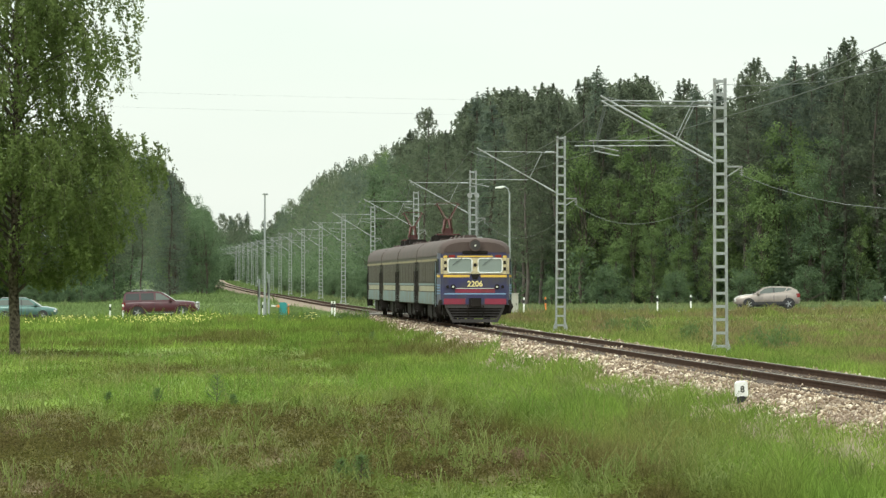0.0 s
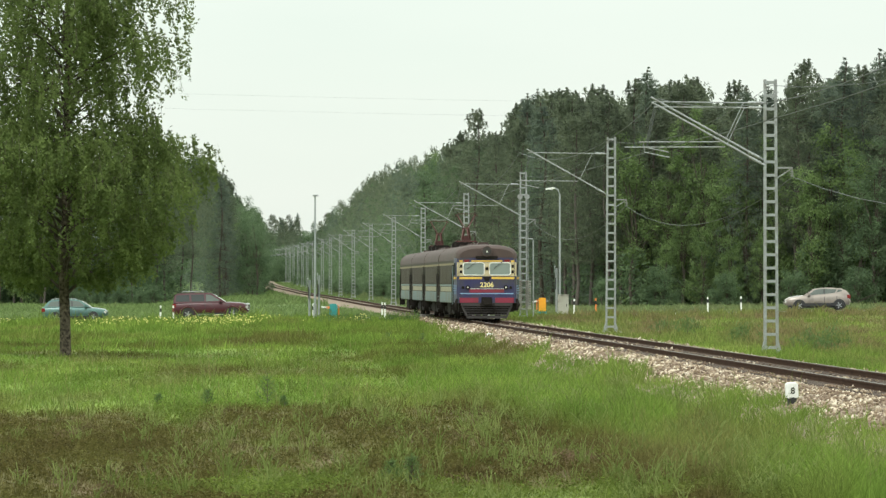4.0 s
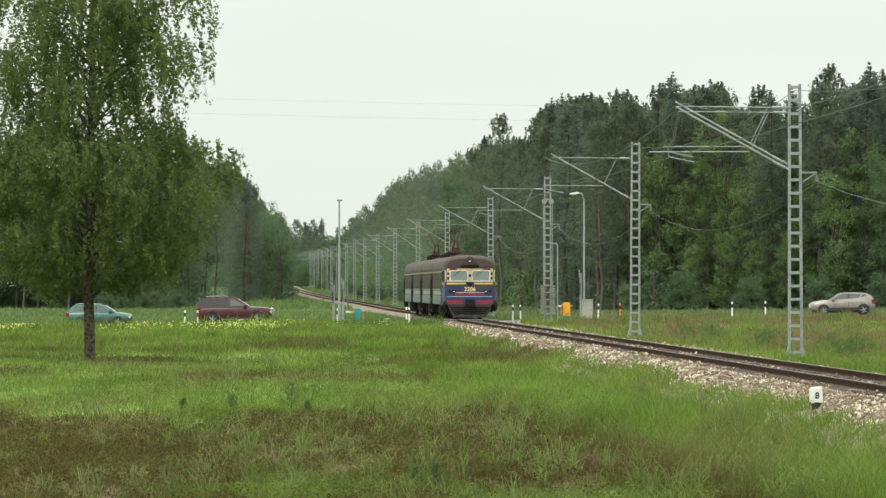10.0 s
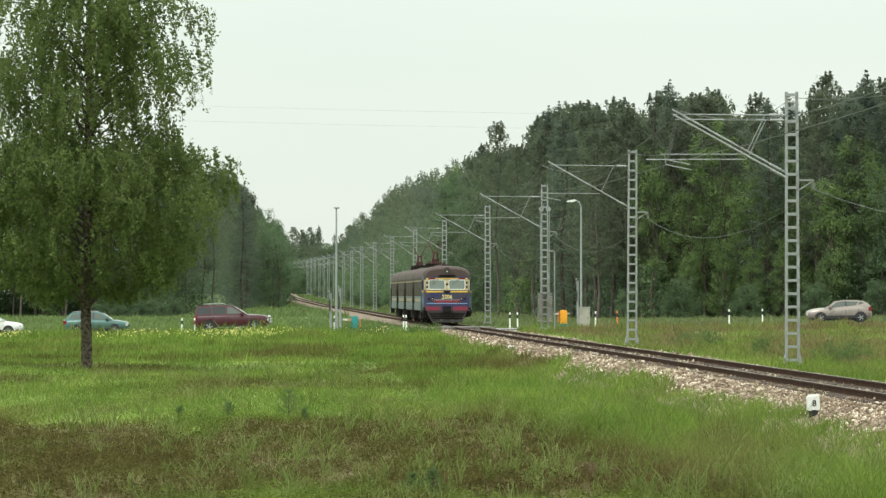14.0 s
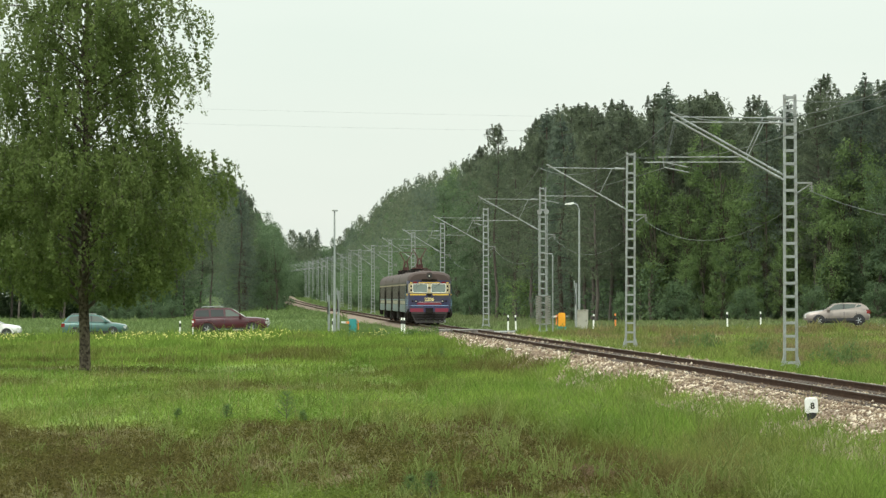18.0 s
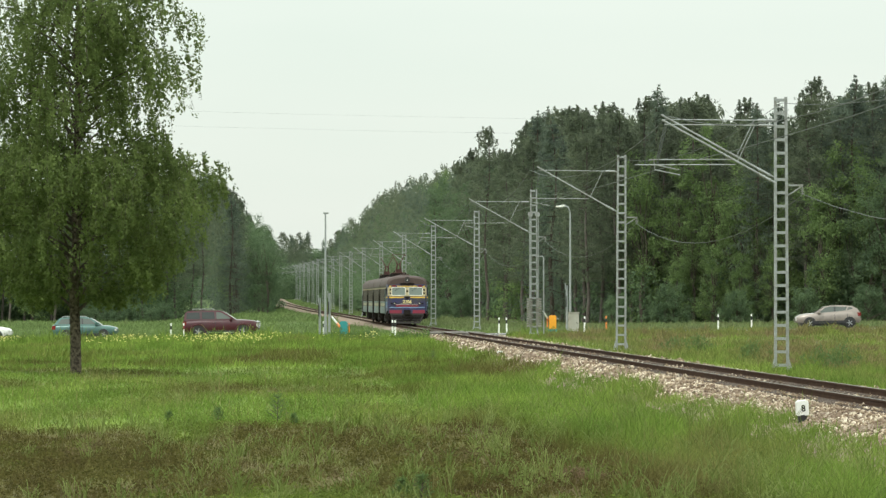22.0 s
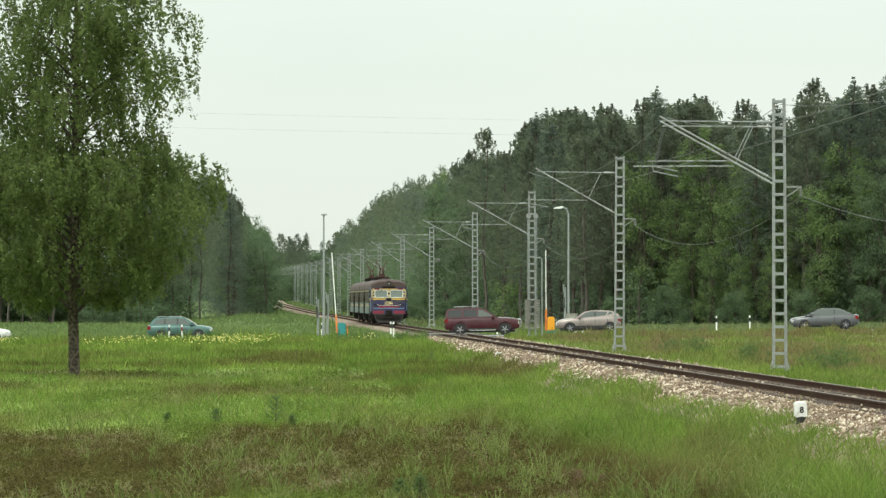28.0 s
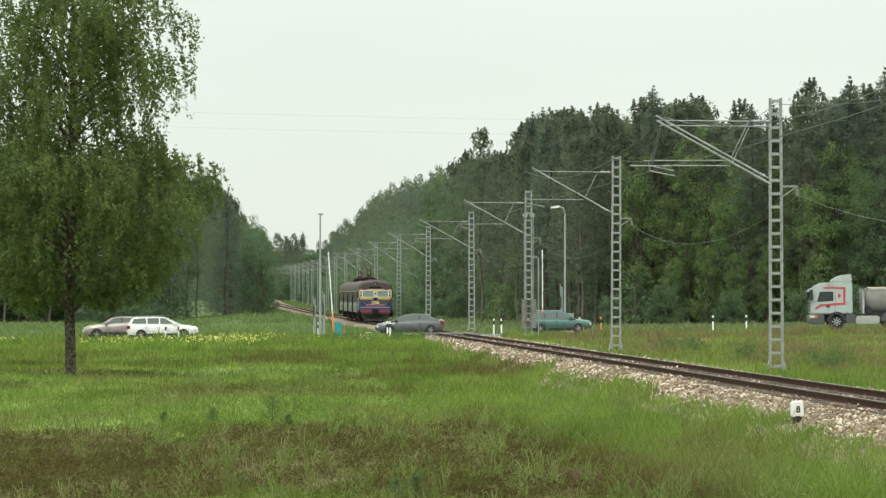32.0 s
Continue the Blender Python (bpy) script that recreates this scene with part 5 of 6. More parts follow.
def car(name, label, paint, L, W, stations, cabin, panes, wheel_x, r, extras=(), clad=0.10, flare=False):
    """stations: (x, low, high, half width) from rear to front; cabin: roof line (x, z) from rear to front; panes: side glass outlines."""
    t = thing(name, label, "car")
    rings = []
    for x, lo, hi, w in stations:
        h = hi - lo
        half_ring = [(0.93, 0.0), (0.985, 0.12), (1.0, 0.34), (0.995, 0.6), (0.968, 0.84)]
        right = [(x, w * a, lo + h * b) for a, b in half_ring] + [(x, w * 0.90, hi - 0.02), (x, w * 0.72, hi + 0.012), (x, w * 0.3, hi + 0.03)]
        rings.append(right + [(px, -py, pz) for px, py, pz in reversed(right)])
    part("body", Mesh().loft(rings), paint, t, smooth=True)
    belt = min(z for _, z in cabin)
    H = max(z for _, z in cabin)

    def half(z):
        return W / 2 * 0.93 - (z - belt) * 0.30
    b = Mesh()
    n = len(cabin)
    for s in (-1, 1):
        b.add([(x, s * half(z), z) for x, z in cabin], [tuple(range(n))])
    for k in range(n):
        (xa, za), (xb, zb) = cabin[k], cabin[(k + 1) % n]
        b.add([(xa, -half(za), za), (xa, half(za), za), (xb, half(zb), zb), (xb, -half(zb), zb)], [(0, 1, 2, 3)])
    part("cabin", b, paint, t, smooth=True, bevel=0.05)

    def on_side(pts, out, s):
        q = Mesh()
        m = len(pts)
        v = [(x, s * (half(z) + o), z) for o in (out, -0.02) for x, z in pts]
        return q.add(v, [tuple(range(m)), tuple(range(m, 2 * m))[::-1]] + [(k, (k + 1) % m, m + (k + 1) % m, m + k) for k in range(m)])
    for s in (-1, 1):
        for pts in panes:
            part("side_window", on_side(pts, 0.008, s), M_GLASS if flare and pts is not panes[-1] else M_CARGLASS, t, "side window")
        xs = [p[0] for pts in panes for p in pts]
        if paint.name not in ("white car paint", "dark red car paint"):
            # dark door frames between the panes
            for a, c in zip(panes, panes[1:]):
                xa, xb = max(p[0] for p in a) - 0.03, min(p[0] for p in c) + 0.03
                zt, zb = min(max(p[1] for p in a), max(p[1] for p in c)), max(min(p[1] for p in a), min(p[1] for p in c))
                part("pillar", on_side([(xa, zb), (xb, zb), (xb, zt), (xa, zt)], 0.004, s), M_TRIM, t, "dark door pillar")
        # seams and handles on the doors
        for k in range(len(panes) - 1):
            xm = (max(p[0] for p in panes[k]) + min(p[0] for p in panes[k + 1])) / 2
            part("door_seam", Mesh().box(xm - 0.012, xm + 0.012, *sorted((s * (W / 2 - 0.03), s * (W / 2 + 0.003))), 0.32, belt - 0.06), M_TRIM, t)
            part("door_handle", Mesh().box(xm + 0.1 - 0.28, xm - 0.1 + 0.02, *sorted((s * (W / 2 - 0.05), s * (W / 2 + 0.025))), belt - 0.17, belt - 0.13), paint if paint is not M_TRIM else M_CHROME, t)
        part("mirror", Mesh().box(max(xs) - 0.12, max(xs) + 0.06, *sorted((s * (W / 2 - 0.05), s * (W / 2 + 0.16))), belt + 0.0, belt + 0.15), paint, t, bevel=0.03)
        part("sill", Mesh().box(-L * 0.28, L * 0.24, *sorted((s * (W / 2 - 0.1), s * (W / 2 + 0.012))), stations[len(stations) // 2][1] - 0.02, stations[len(stations) // 2][1] + clad), M_TRIM, t, bevel=0.02)
        for xw in wheel_x:
            arch = Mesh()
            pts = [(xw + (r + 0.05) * math.cos(a), r + (r + 0.05) * math.sin(a)) for a in [math.pi * k / 16 for k in range(17)]]
            arch.prism(pts, *sorted((s * (W / 2 - 0.12), s * (W / 2 + 0.006))))
            part("wheel_arch", arch, M_TRIM, t, "dark wheel arch")
            lip, y0, y1 = (0.15, W / 2 - 0.1, W / 2 + 0.045) if flare else (0.085, W / 2 - 0.1, W / 2 + 0.016)
            ring = [[(xw + q * math.cos(a), s * yy, r + q * math.sin(a)) for q, yy in ((r + 0.045, y0), (r + 0.045, y1), (r + lip - 0.03, y1), (r + lip, y0))] for a in [math.pi * (k / 18 * 1.1 - 0.05) for k in range(19)]]
            part("wing_flare", Mesh().loft(ring), M_TRIM if clad > 0.15 else paint, t, "rounded lip over the wheel", smooth=True)
        xf, lf, hf, wf = stations[-2]
        part("headlight", Mesh().box(xf - 0.32, xf + 0.08, *sorted((s * (wf - 0.34), s * (wf + 0.004))), hf - 0.26, hf - 0.08), M_LAMP, t, bevel=0.03)
        xr, lr, hr, wr = stations[1]
        part("tail_light", Mesh().box(xr - 0.10, xr + 0.16, *sorted((s * (wr - 0.2), s * (wr + 0.006))), hr - 0.32, hr - 0.06), M_TAIL, t, bevel=0.03)
    # screens: the first and last sloping faces of the roof line
    def screen(a, c, nm):
        (xa, za), (xb, zb) = a, c
        d = Vector((zb - za, 0, -(xb - xa))).normalized() * 0.012
        if d.z < 0:
            d = -d
        fa, fb = 0.08, 0.92
        p0, p1 = Vector((xa, 0, za)).lerp(Vector((xb, 0, zb)), fa), Vector((xa, 0, za)).lerp(Vector((xb, 0, zb)), fb)
        q = Mesh()
        v = [p + d * k + Vector((0, e * (half(p.z) - 0.07), 0)) for k in (1, -1) for p, e in ((p0, -1), (p0, 1), (p1, 1), (p1, -1))]
        part(nm, q.add(v, [(0, 1, 2, 3), (7, 6, 5, 4), (0, 4, 5, 1), (1, 5, 6, 2), (2, 6, 7, 3), (3, 7, 4, 0)]), M_GLASS, t)
    screen(cabin[-1], cabin[-2], "windscreen")
    screen(cabin[0], cabin[1], "rear_window")
    x0, lo0, hi0, w0 = stations[0]
    x1, lo1, hi1, w1 = stations[-1]
    part("rear_bumper", Mesh().box(x0 - 0.05, x0 + 0.2, -w0, w0, lo0 + 0.02, lo0 + 0.24), paint, t, bevel=0.05)
    part("front_bumper", Mesh().box(x1 - 0.22, x1 + 0.04, -w1, w1, lo1 + 0.02, lo1 + 0.22), paint, t, bevel=0.05)
    part("grille", Mesh().box(x1 - 0.1, x1 + 0.02, -0.4, 0.4, lo1 + 0.24, hi1 - 0.02), M_TRIM, t)
    part("underbody", Mesh().box(-L / 2 + 0.3, L / 2 - 0.3, -W / 2 + 0.12, W / 2 - 0.12, 0.18, 0.42), M_TRIM, t)
    wheels(t, [(x, s * (W / 2 - 0.11)) for x in wheel_x for s in (-1, 1)], r, 0.22)
    for kind, x0e, x1e, z in extras:
        for s in (-1, 1):
            part(kind, Mesh().tube([(x0e, s * 0.56, z - 0.05), (x0e + 0.1, s * 0.56, z), (x1e - 0.1, s * 0.56, z), (x1e, s * 0.56, z - 0.05)], 0.034 if z > 1.6 else 0.024, 6), M_GALV, t)
            part("roof_rail_foot", Mesh().box((x0e + x1e) / 2 - 0.05, (x0e + x1e) / 2 + 0.05, s * 0.56 - 0.02, s * 0.56 + 0.02, z - 0.09, z), M_TRIM, t)
    return t


def vehicles():
    c = {}
    c["suv"] = car("suv", "dark red off-road car with roof rails, on the road", car_paint("dark red car paint", (0.060, 0.009, 0.015), 0.0, 0.3), 4.85, 1.88,
                   [(-2.40, 0.45, 1.0, 0.80), (-2.32, 0.38, 1.12, 0.90), (-1.2, 0.36, 1.14, 0.94), (0.7, 0.36, 1.14, 0.94), (1.2, 0.36, 1.13, 0.94), (1.75, 0.38, 1.10, 0.93), (2.2, 0.40, 1.04, 0.88), (2.36, 0.43, 0.95, 0.80), (2.42, 0.47, 0.82, 0.72)],
                   [(-2.36, 1.10), (-2.27, 1.60), (-2.12, 1.73), (-1.2, 1.77), (-0.1, 1.76), (0.18, 1.69), (1.06, 1.12)],
                   [[(-2.19, 1.21), (-2.15, 1.61), (-1.33, 1.64), (-1.29, 1.20)], [(-1.17, 1.20), (-1.19, 1.64), (-0.38, 1.65), (-0.34, 1.20)], [(-0.22, 1.20), (-0.24, 1.65), (0.06, 1.62), (0.74, 1.22)]],
                   (-1.42, 1.48), 0.385, [("roof_rail", -1.8, -0.42, 1.85)], flare=True)
    for z in (0.62, 0.98):
        part("bull_bar", Mesh().tube([(2.30, -0.7, z), (2.52, -0.5, z), (2.55, 0, z), (2.52, 0.5, z), (2.30, 0.7, z)], 0.04, 8), M_CHROME, c["suv"], "bright metal bull bar")
    for y in (-0.5, 0.5):
        part("bull_bar_post", Mesh().tube([(2.40, y, 0.45), (2.53, y, 0.62), (2.52, y, 0.98), (2.38, y, 1.06)], 0.035, 8), M_CHROME, c["suv"])
    for s in (-1, 1):
        part("running_board", Mesh().box(-0.85, 0.9, *sorted((s * 0.90, s * 1.02)), 0.30, 0.36), M_CHROME, c["suv"], "bright metal side step")
    c["qash"] = car("crossover_car", "silver-beige compact crossover car on the road", car_paint("beige silver car paint", (0.30, 0.255, 0.225), 0.35), 4.3, 1.8,
                    [(-2.13, 0.45, 0.98, 0.74), (-2.05, 0.34, 1.07, 0.86), (-1.2, 0.32, 1.09, 0.90), (0.0, 0.32, 1.04, 0.90), (0.9, 0.32, 1.00, 0.90), (1.4, 0.34, 0.96, 0.89), (1.85, 0.36, 0.88, 0.83), (2.06, 0.39, 0.77, 0.72), (2.14, 0.43, 0.64, 0.60)],
                    [(-2.08, 1.06), (-1.92, 1.26), (-1.58, 1.44), (-0.9, 1.50), (-0.25, 1.50), (0.25, 1.42), (0.98, 0.98)],
                    [[(-1.22, 1.17), (-1.36, 1.38), (-1.52, 1.36), (-1.62, 1.27)], [(-0.48, 1.09), (-0.49, 1.42), (-1.27, 1.39), (-1.13, 1.16)], [(0.62, 1.02), (0.17, 1.36), (-0.15, 1.42), (-0.39, 1.42), (-0.38, 1.09)]],
                    (-1.40, 1.20), 0.345, clad=0.2)
    c["sedan"] = car("sedan_car", "dark grey sedan car on the road", car_paint("dark grey car paint", (0.115, 0.12, 0.122), 0.3), 4.5, 1.78,
                     [(-2.25, 0.42, 0.90, 0.72), (-2.12, 0.30, 0.97, 0.85), (-1.2, 0.27, 0.98, 0.89), (0.7, 0.27, 0.94, 0.89), (1.6, 0.29, 0.86, 0.87), (2.1, 0.33, 0.76, 0.78), (2.25, 0.38, 0.64, 0.62)],
                     [(-1.92, 0.96), (-1.15, 1.33), (-0.75, 1.41), (-0.1, 1.42), (0.35, 1.36), (1.30, 0.92)],
                     [[(-1.50, 1.02), (-1.15, 1.26), (-0.95, 1.31), (-0.68, 1.33), (-0.66, 1.02)], [(-0.58, 1.01), (-0.60, 1.33), (0.25, 1.32), (0.92, 0.99)]],
                     (-1.36, 1.32), 0.325)
    c["teal"] = car("estate_car", "green-blue metallic estate car with roof rails on the road", car_paint("green-blue metallic car paint", (0.070, 0.148, 0.132), 0.4), 4.2, 1.72,
                    [(-2.10, 0.42, 0.90, 0.72), (-2.02, 0.30, 0.96, 0.83), (-1.1, 0.28, 0.96, 0.86), (0.7, 0.28, 0.93, 0.86), (1.5, 0.30, 0.86, 0.84), (1.98, 0.34, 0.76, 0.75), (2.10, 0.38, 0.64, 0.60)],
                    [(-1.99, 0.95), (-1.68, 1.33), (-1.5, 1.42), (-0.4, 1.46), (0.1, 1.44), (0.42, 1.36), (1.06, 0.93)],
                    [[(-1.74, 1.02), (-1.52, 1.32), (-1.02, 1.36), (-1.0, 1.0)], [(-0.92, 1.0), (-0.94, 1.36), (-0.20, 1.37), (-0.18, 0.99)], [(-0.10, 0.99), (-0.12, 1.37), (0.32, 1.32), (0.78, 0.97)]],
                    (-1.22, 1.22), 0.31, [("roof_rail", -1.5, 0.1, 1.49)])
    c["white"] = car("estate_car", "white estate car with roof rails on the road", car_paint("white car paint", (0.72, 0.72, 0.69), 0.0), 4.55, 1.74,
                     [(-2.27, 0.42, 0.92, 0.74), (-2.20, 0.30, 0.98, 0.84), (-1.2, 0.28, 0.98, 0.87), (0.8, 0.28, 0.94, 0.87), (1.6, 0.30, 0.86, 0.85), (2.12, 0.34, 0.76, 0.76), (2.27, 0.38, 0.64, 0.60)],
                     [(-2.22, 0.97), (-1.95, 1.38), (-1.75, 1.44), (-0.3, 1.46), (0.2, 1.40), (1.15, 0.93)],
                     [[(-1.98, 1.03), (-1.82, 1.34), (-1.05, 1.37), (-1.02, 1.02)], [(-0.94, 1.01), (-0.96, 1.37), (-0.22, 1.37), (-0.20, 1.0)], [(-0.12, 1.0), (-0.14, 1.37), (0.18, 1.34), (0.82, 0.98)]],
                     (-1.36, 1.38), 0.31, [("roof_rail", -1.75, 0.1, 1.50)])
    c["truck"] = lorry()
    return c


def lorry():
    t = thing("truck", "white tractor lorry with red stripes pulling a steel tipper trailer", "truck")
    F = 6.9
    white = car_paint("grey-white lorry paint", (0.38, 0.43, 0.41), 0.0, 0.4)
    red = mat("faded red stripe paint", (0.46, 0.045, 0.06), 0.45, 0, 0.12, 2.0)
    dark = mat("dark grey bumper plastic", (0.07, 0.072, 0.07), 0.6, 0, 0.2, 2.0)
    steel = mat("dull tipper steel", (0.42, 0.41, 0.38), 0.55, 0.3, 0.2, 1.0, dirt=(0.25, 0.22, 0.18), dirt_amount=0.4, dirt_scale=0.8)
    prof = [(F - 2.75, 1.0), (F - 0.05, 1.0), (F, 1.25), (F - 0.03, 1.85), (F - 0.12, 2.4), (F - 0.3, 2.82), (F - 0.75, 3.04), (F - 2.75, 3.12)]
    part("cab", Mesh().prism([(x, z) for x, z in prof], -1.22, 1.22), white, t, "grey-white sleeper cab", bevel=0.07)
    part("wind_deflector", Mesh().prism([(F - 2.74, 3.08), (F - 1.4, 3.06), (F - 1.5, 3.22), (F - 1.8, 3.42), (F - 2.2, 3.54), (F - 2.7, 3.58)], -1.08, 1.08), white, t, "raised roof air deflector", bevel=0.05)
    part("sun_visor", Mesh().prism([(F - 0.2, 2.70), (F + 0.14, 2.52), (F + 0.14, 2.44), (F - 0.16, 2.56)], -1.15, 1.15), white, t)
    part("windscreen", Mesh().prism([(F + 0.0, 1.9), (F - 0.10, 2.5), (F - 0.16, 2.5), (F - 0.05, 1.9)], -1.1, 1.1), M_GLASS, t)
    part("grille", Mesh().box(F - 0.02, F + 0.03, -0.8, 0.8, 1.15, 1.85), M_TRIM, t)
    for q in range(5):
        part("grille_bar", Mesh().box(F + 0.02, F + 0.05, -0.85, 0.85, 1.2 + q * 0.13, 1.25 + q * 0.13), M_CHROME, t)
    part("bumper", Mesh().prism([(F - 0.9, 0.35), (F - 0.02, 0.35), (F + 0.06, 0.5), (F + 0.06, 0.98), (F - 0.9, 0.98)], -1.23, 1.23), dark, t, "dark grey bumper", bevel=0.04)
    for s in (-1, 1):
        Y = s * 1.226

        def strip(name, pts, m, out=0.006, label=""):
            part(name, Mesh().prism(pts, *sorted((Y - s * 0.02, Y + s * out))), m, t, label)
        strip("side_window", [(F - 1.5, 1.85), (F - 0.42, 1.80), (F - 0.62, 2.46), (F - 1.5, 2.46)], M_GLASS, label="dark cab window")
        strip("red_stripe", [(F - 2.15, 2.62), (F - 0.85, 2.66), (F - 0.85, 2.76), (F - 2.28, 2.74)], red, 0.008, "faded red stripe")
        strip("red_stripe", [(F - 2.28, 1.60), (F - 2.15, 1.72), (F - 2.15, 2.64), (F - 2.28, 2.74)], red, 0.010)
        strip("red_stripe", [(F - 2.28, 1.60), (F - 0.7, 1.52), (F - 0.35, 1.30), (F - 0.28, 1.40), (F - 0.65, 1.64), (F - 2.15, 1.72)], red, 0.012)
        strip("logo_patch", [(F - 2.0, 2.18), (F - 1.88, 2.0), (F - 1.76, 2.18), (F - 1.88, 2.36)], red, 0.008)
        strip("door_seam", [(F - 1.62, 1.05), (F - 1.60, 1.05), (F - 1.60, 2.58), (F - 1.62, 2.58)], M_TRIM, 0.007)
        strip("handle", [(F - 1.25, 1.42), (F - 1.02, 1.42), (F - 1.02, 1.55), (F - 1.25, 1.55)], M_TRIM, 0.02)
        part("mirror", Mesh().box(F - 0.15, F + 0.05, *sorted((s * 1.28, s * 1.5)), 1.9, 2.6), M_TRIM, t, bevel=0.03)
        part("headlight", Mesh().box(F - 0.3, F + 0.07, *sorted((s * 0.75, s * 1.235)), 0.72, 0.95), M_LAMP, t, bevel=0.03)
        part("indicator", Mesh().box(F - 0.42, F - 0.3, *sorted((s * 1.0, s * 1.237)), 0.74, 0.93), M_INDICATOR, t)
        pts = [(F - 1.7 + 0.64 * math.cos(a), 0.5 + 0.64 * math.sin(a)) for a in [math.pi * k / 12 for k in range(13)]]
        part("mudguard", Mesh().prism(pts, *sorted((s * 0.85, s * 1.24))), M_TRIM, t, "dark wheel arch")
        part("fuel_tank", Mesh().box(F - 4.5, F - 2.95, *sorted((s * 0.7, s * 1.2)), 0.32, 0.85), M_CHROME, t, "polished fuel tank", bevel=0.08)
        part("side_skirt", Mesh().box(F - 2.9, F - 2.3, *sorted((s * 0.75, s * 1.22)), 0.36, 0.95), dark, t)
        pts = [(F - 5.2 + 0.62 * math.cos(a), 0.5 + 0.62 * math.sin(a)) for a in [math.pi * k / 12 for k in range(13)]]
        part("mudguard", Mesh().prism(pts, *sorted((s * 0.75, s * 1.24))), dark, t)
    part("chassis", Mesh().box(F - 6.3, F - 1.0, -0.45, 0.45, 0.6, 0.95), M_TRIM, t)
    # trailer: a half-round tipping body on a frame
    body = Mesh()
    rings = []
    for x, k in ((F - 3.7, 0.0), (F - 4.1, 1.0), (-F + 0.3, 1.0), (-F, 0.95)):
        ring = [(x, -1.25, 2.58)] + [(x, -1.22 * math.cos(a), 2.54 - (1.5 if k else 0.9) * math.sin(a) ** 0.8) for a in [math.pi * q / 12 for q in range(1, 12)]] + [(x, 1.25, 2.58)]
        rings.append(ring)
    part("tipper_body", body.loft(rings), steel, t, "rounded dull steel tipper body", smooth=True)
    part("top_rim", Mesh().box(-F, F - 3.7, -1.28, -1.2, 2.52, 2.64).box(-F, F - 3.7, 1.2, 1.28, 2.52, 2.64).box(F - 3.78, F - 3.7, -1.28, 1.28, 2.52, 2.64), steel, t)
    part("tarpaulin", Mesh().loft([[(x, -1.2, 2.62), (x, 0, 2.72), (x, 1.2, 2.62), (x, 0, 2.58)] for x in (-F + 0.1, F - 3.8)]), M_CREAM, t, "pale tarpaulin roll")
    for q in range(3):
        part("ladder_rung", Mesh().bar((F - 3.2, -1.1, 1.75 + q * 0.3), (F - 3.6, -1.1, 1.75 + q * 0.3), 0.06).bar((F - 3.4, -1.1, 1.75 + q * 0.3), (F - 3.4, 1.1, 1.75 + q * 0.3), 0.05), M_GALV, t)
    for y in (-1.1, -0.5, 0.5, 1.1):
        part("ladder_post", Mesh().bar((F - 3.4, y, 1.2), (F - 3.4, y, 2.62), 0.05), M_GALV, t)
    part("trailer_frame", Mesh().box(-F + 0.1, F - 3.7, -0.55, 0.55, 1.05, 1.4), M_TRIM, t)
    part("hydraulic_ram", Mesh().tube([(F - 3.55, 0, 1.0), (F - 3.6, 0, 2.5)], [0.16, 0.1], 10), M_CHROME, t)
    wheels(t, [(F - 1.7, s * 1.08) for s in (-1, 1)] + [(F - 5.2, s * 1.05) for s in (-1, 1)] + [(x, s * 1.05) for x in (-2.6, -3.9, -5.2) for s in (-1, 1)], 0.5, 0.32, M_RIM, 8)
    return t


CARS = vehicles()


# ---- beside the crossing ----
M_BARTEAL = mat("teal barrier housing paint", (0.03, 0.26, 0.27), 0.45, 0, 0.12, 3.0, dirt=(0.03, 0.15, 0.15), dirt_amount=0.3, dirt_scale=3.0)
M_BARYELLOW = mat("orange-yellow barrier housing paint", (0.80, 0.36, 0.02), 0.45, 0, 0.1, 3.0)
M_ORANGE = mat("orange paint", (0.72, 0.22, 0.05), 0.5, 0, 0.1, 3.0)
M_POLE = mat("grey painted pole", (0.30, 0.32, 0.32), 0.5, 0.3, 0.15, 2.0)
M_BOX = mat("grey-beige cabinet paint", (0.42, 0.41, 0.36), 0.6, 0, 0.12, 2.0, dirt=(0.28, 0.26, 0.22), dirt_amount=0.35, dirt_scale=2.0)
M_FLOWER = mat("cream yellow flowers", (0.72, 0.66, 0.22), 0.7, 0, 0.2, 3.0)
M_STEM = leaf_mat("dry grass stems", (0.16, 0.15, 0.06), (0.30, 0.28, 0.13), 0.5, 0.3)
M_TUFT = leaf_mat("bright grass", (0.105, 0.140, 0.034), (0.200, 0.240, 0.078), 0.4, 0.4)
M_WEED = leaf_mat("dark green weeds", (0.085, 0.140, 0.050), (0.145, 0.215, 0.078), 0.6, 0.5)


def spot(px, py, d, dz=0.0):
    """A place on the ground at the distance d, px given as the sight line's sideways count."""
    x = (px - 784) / 8800 * d
    return x, d, float(ground_z(x, d)) + dz


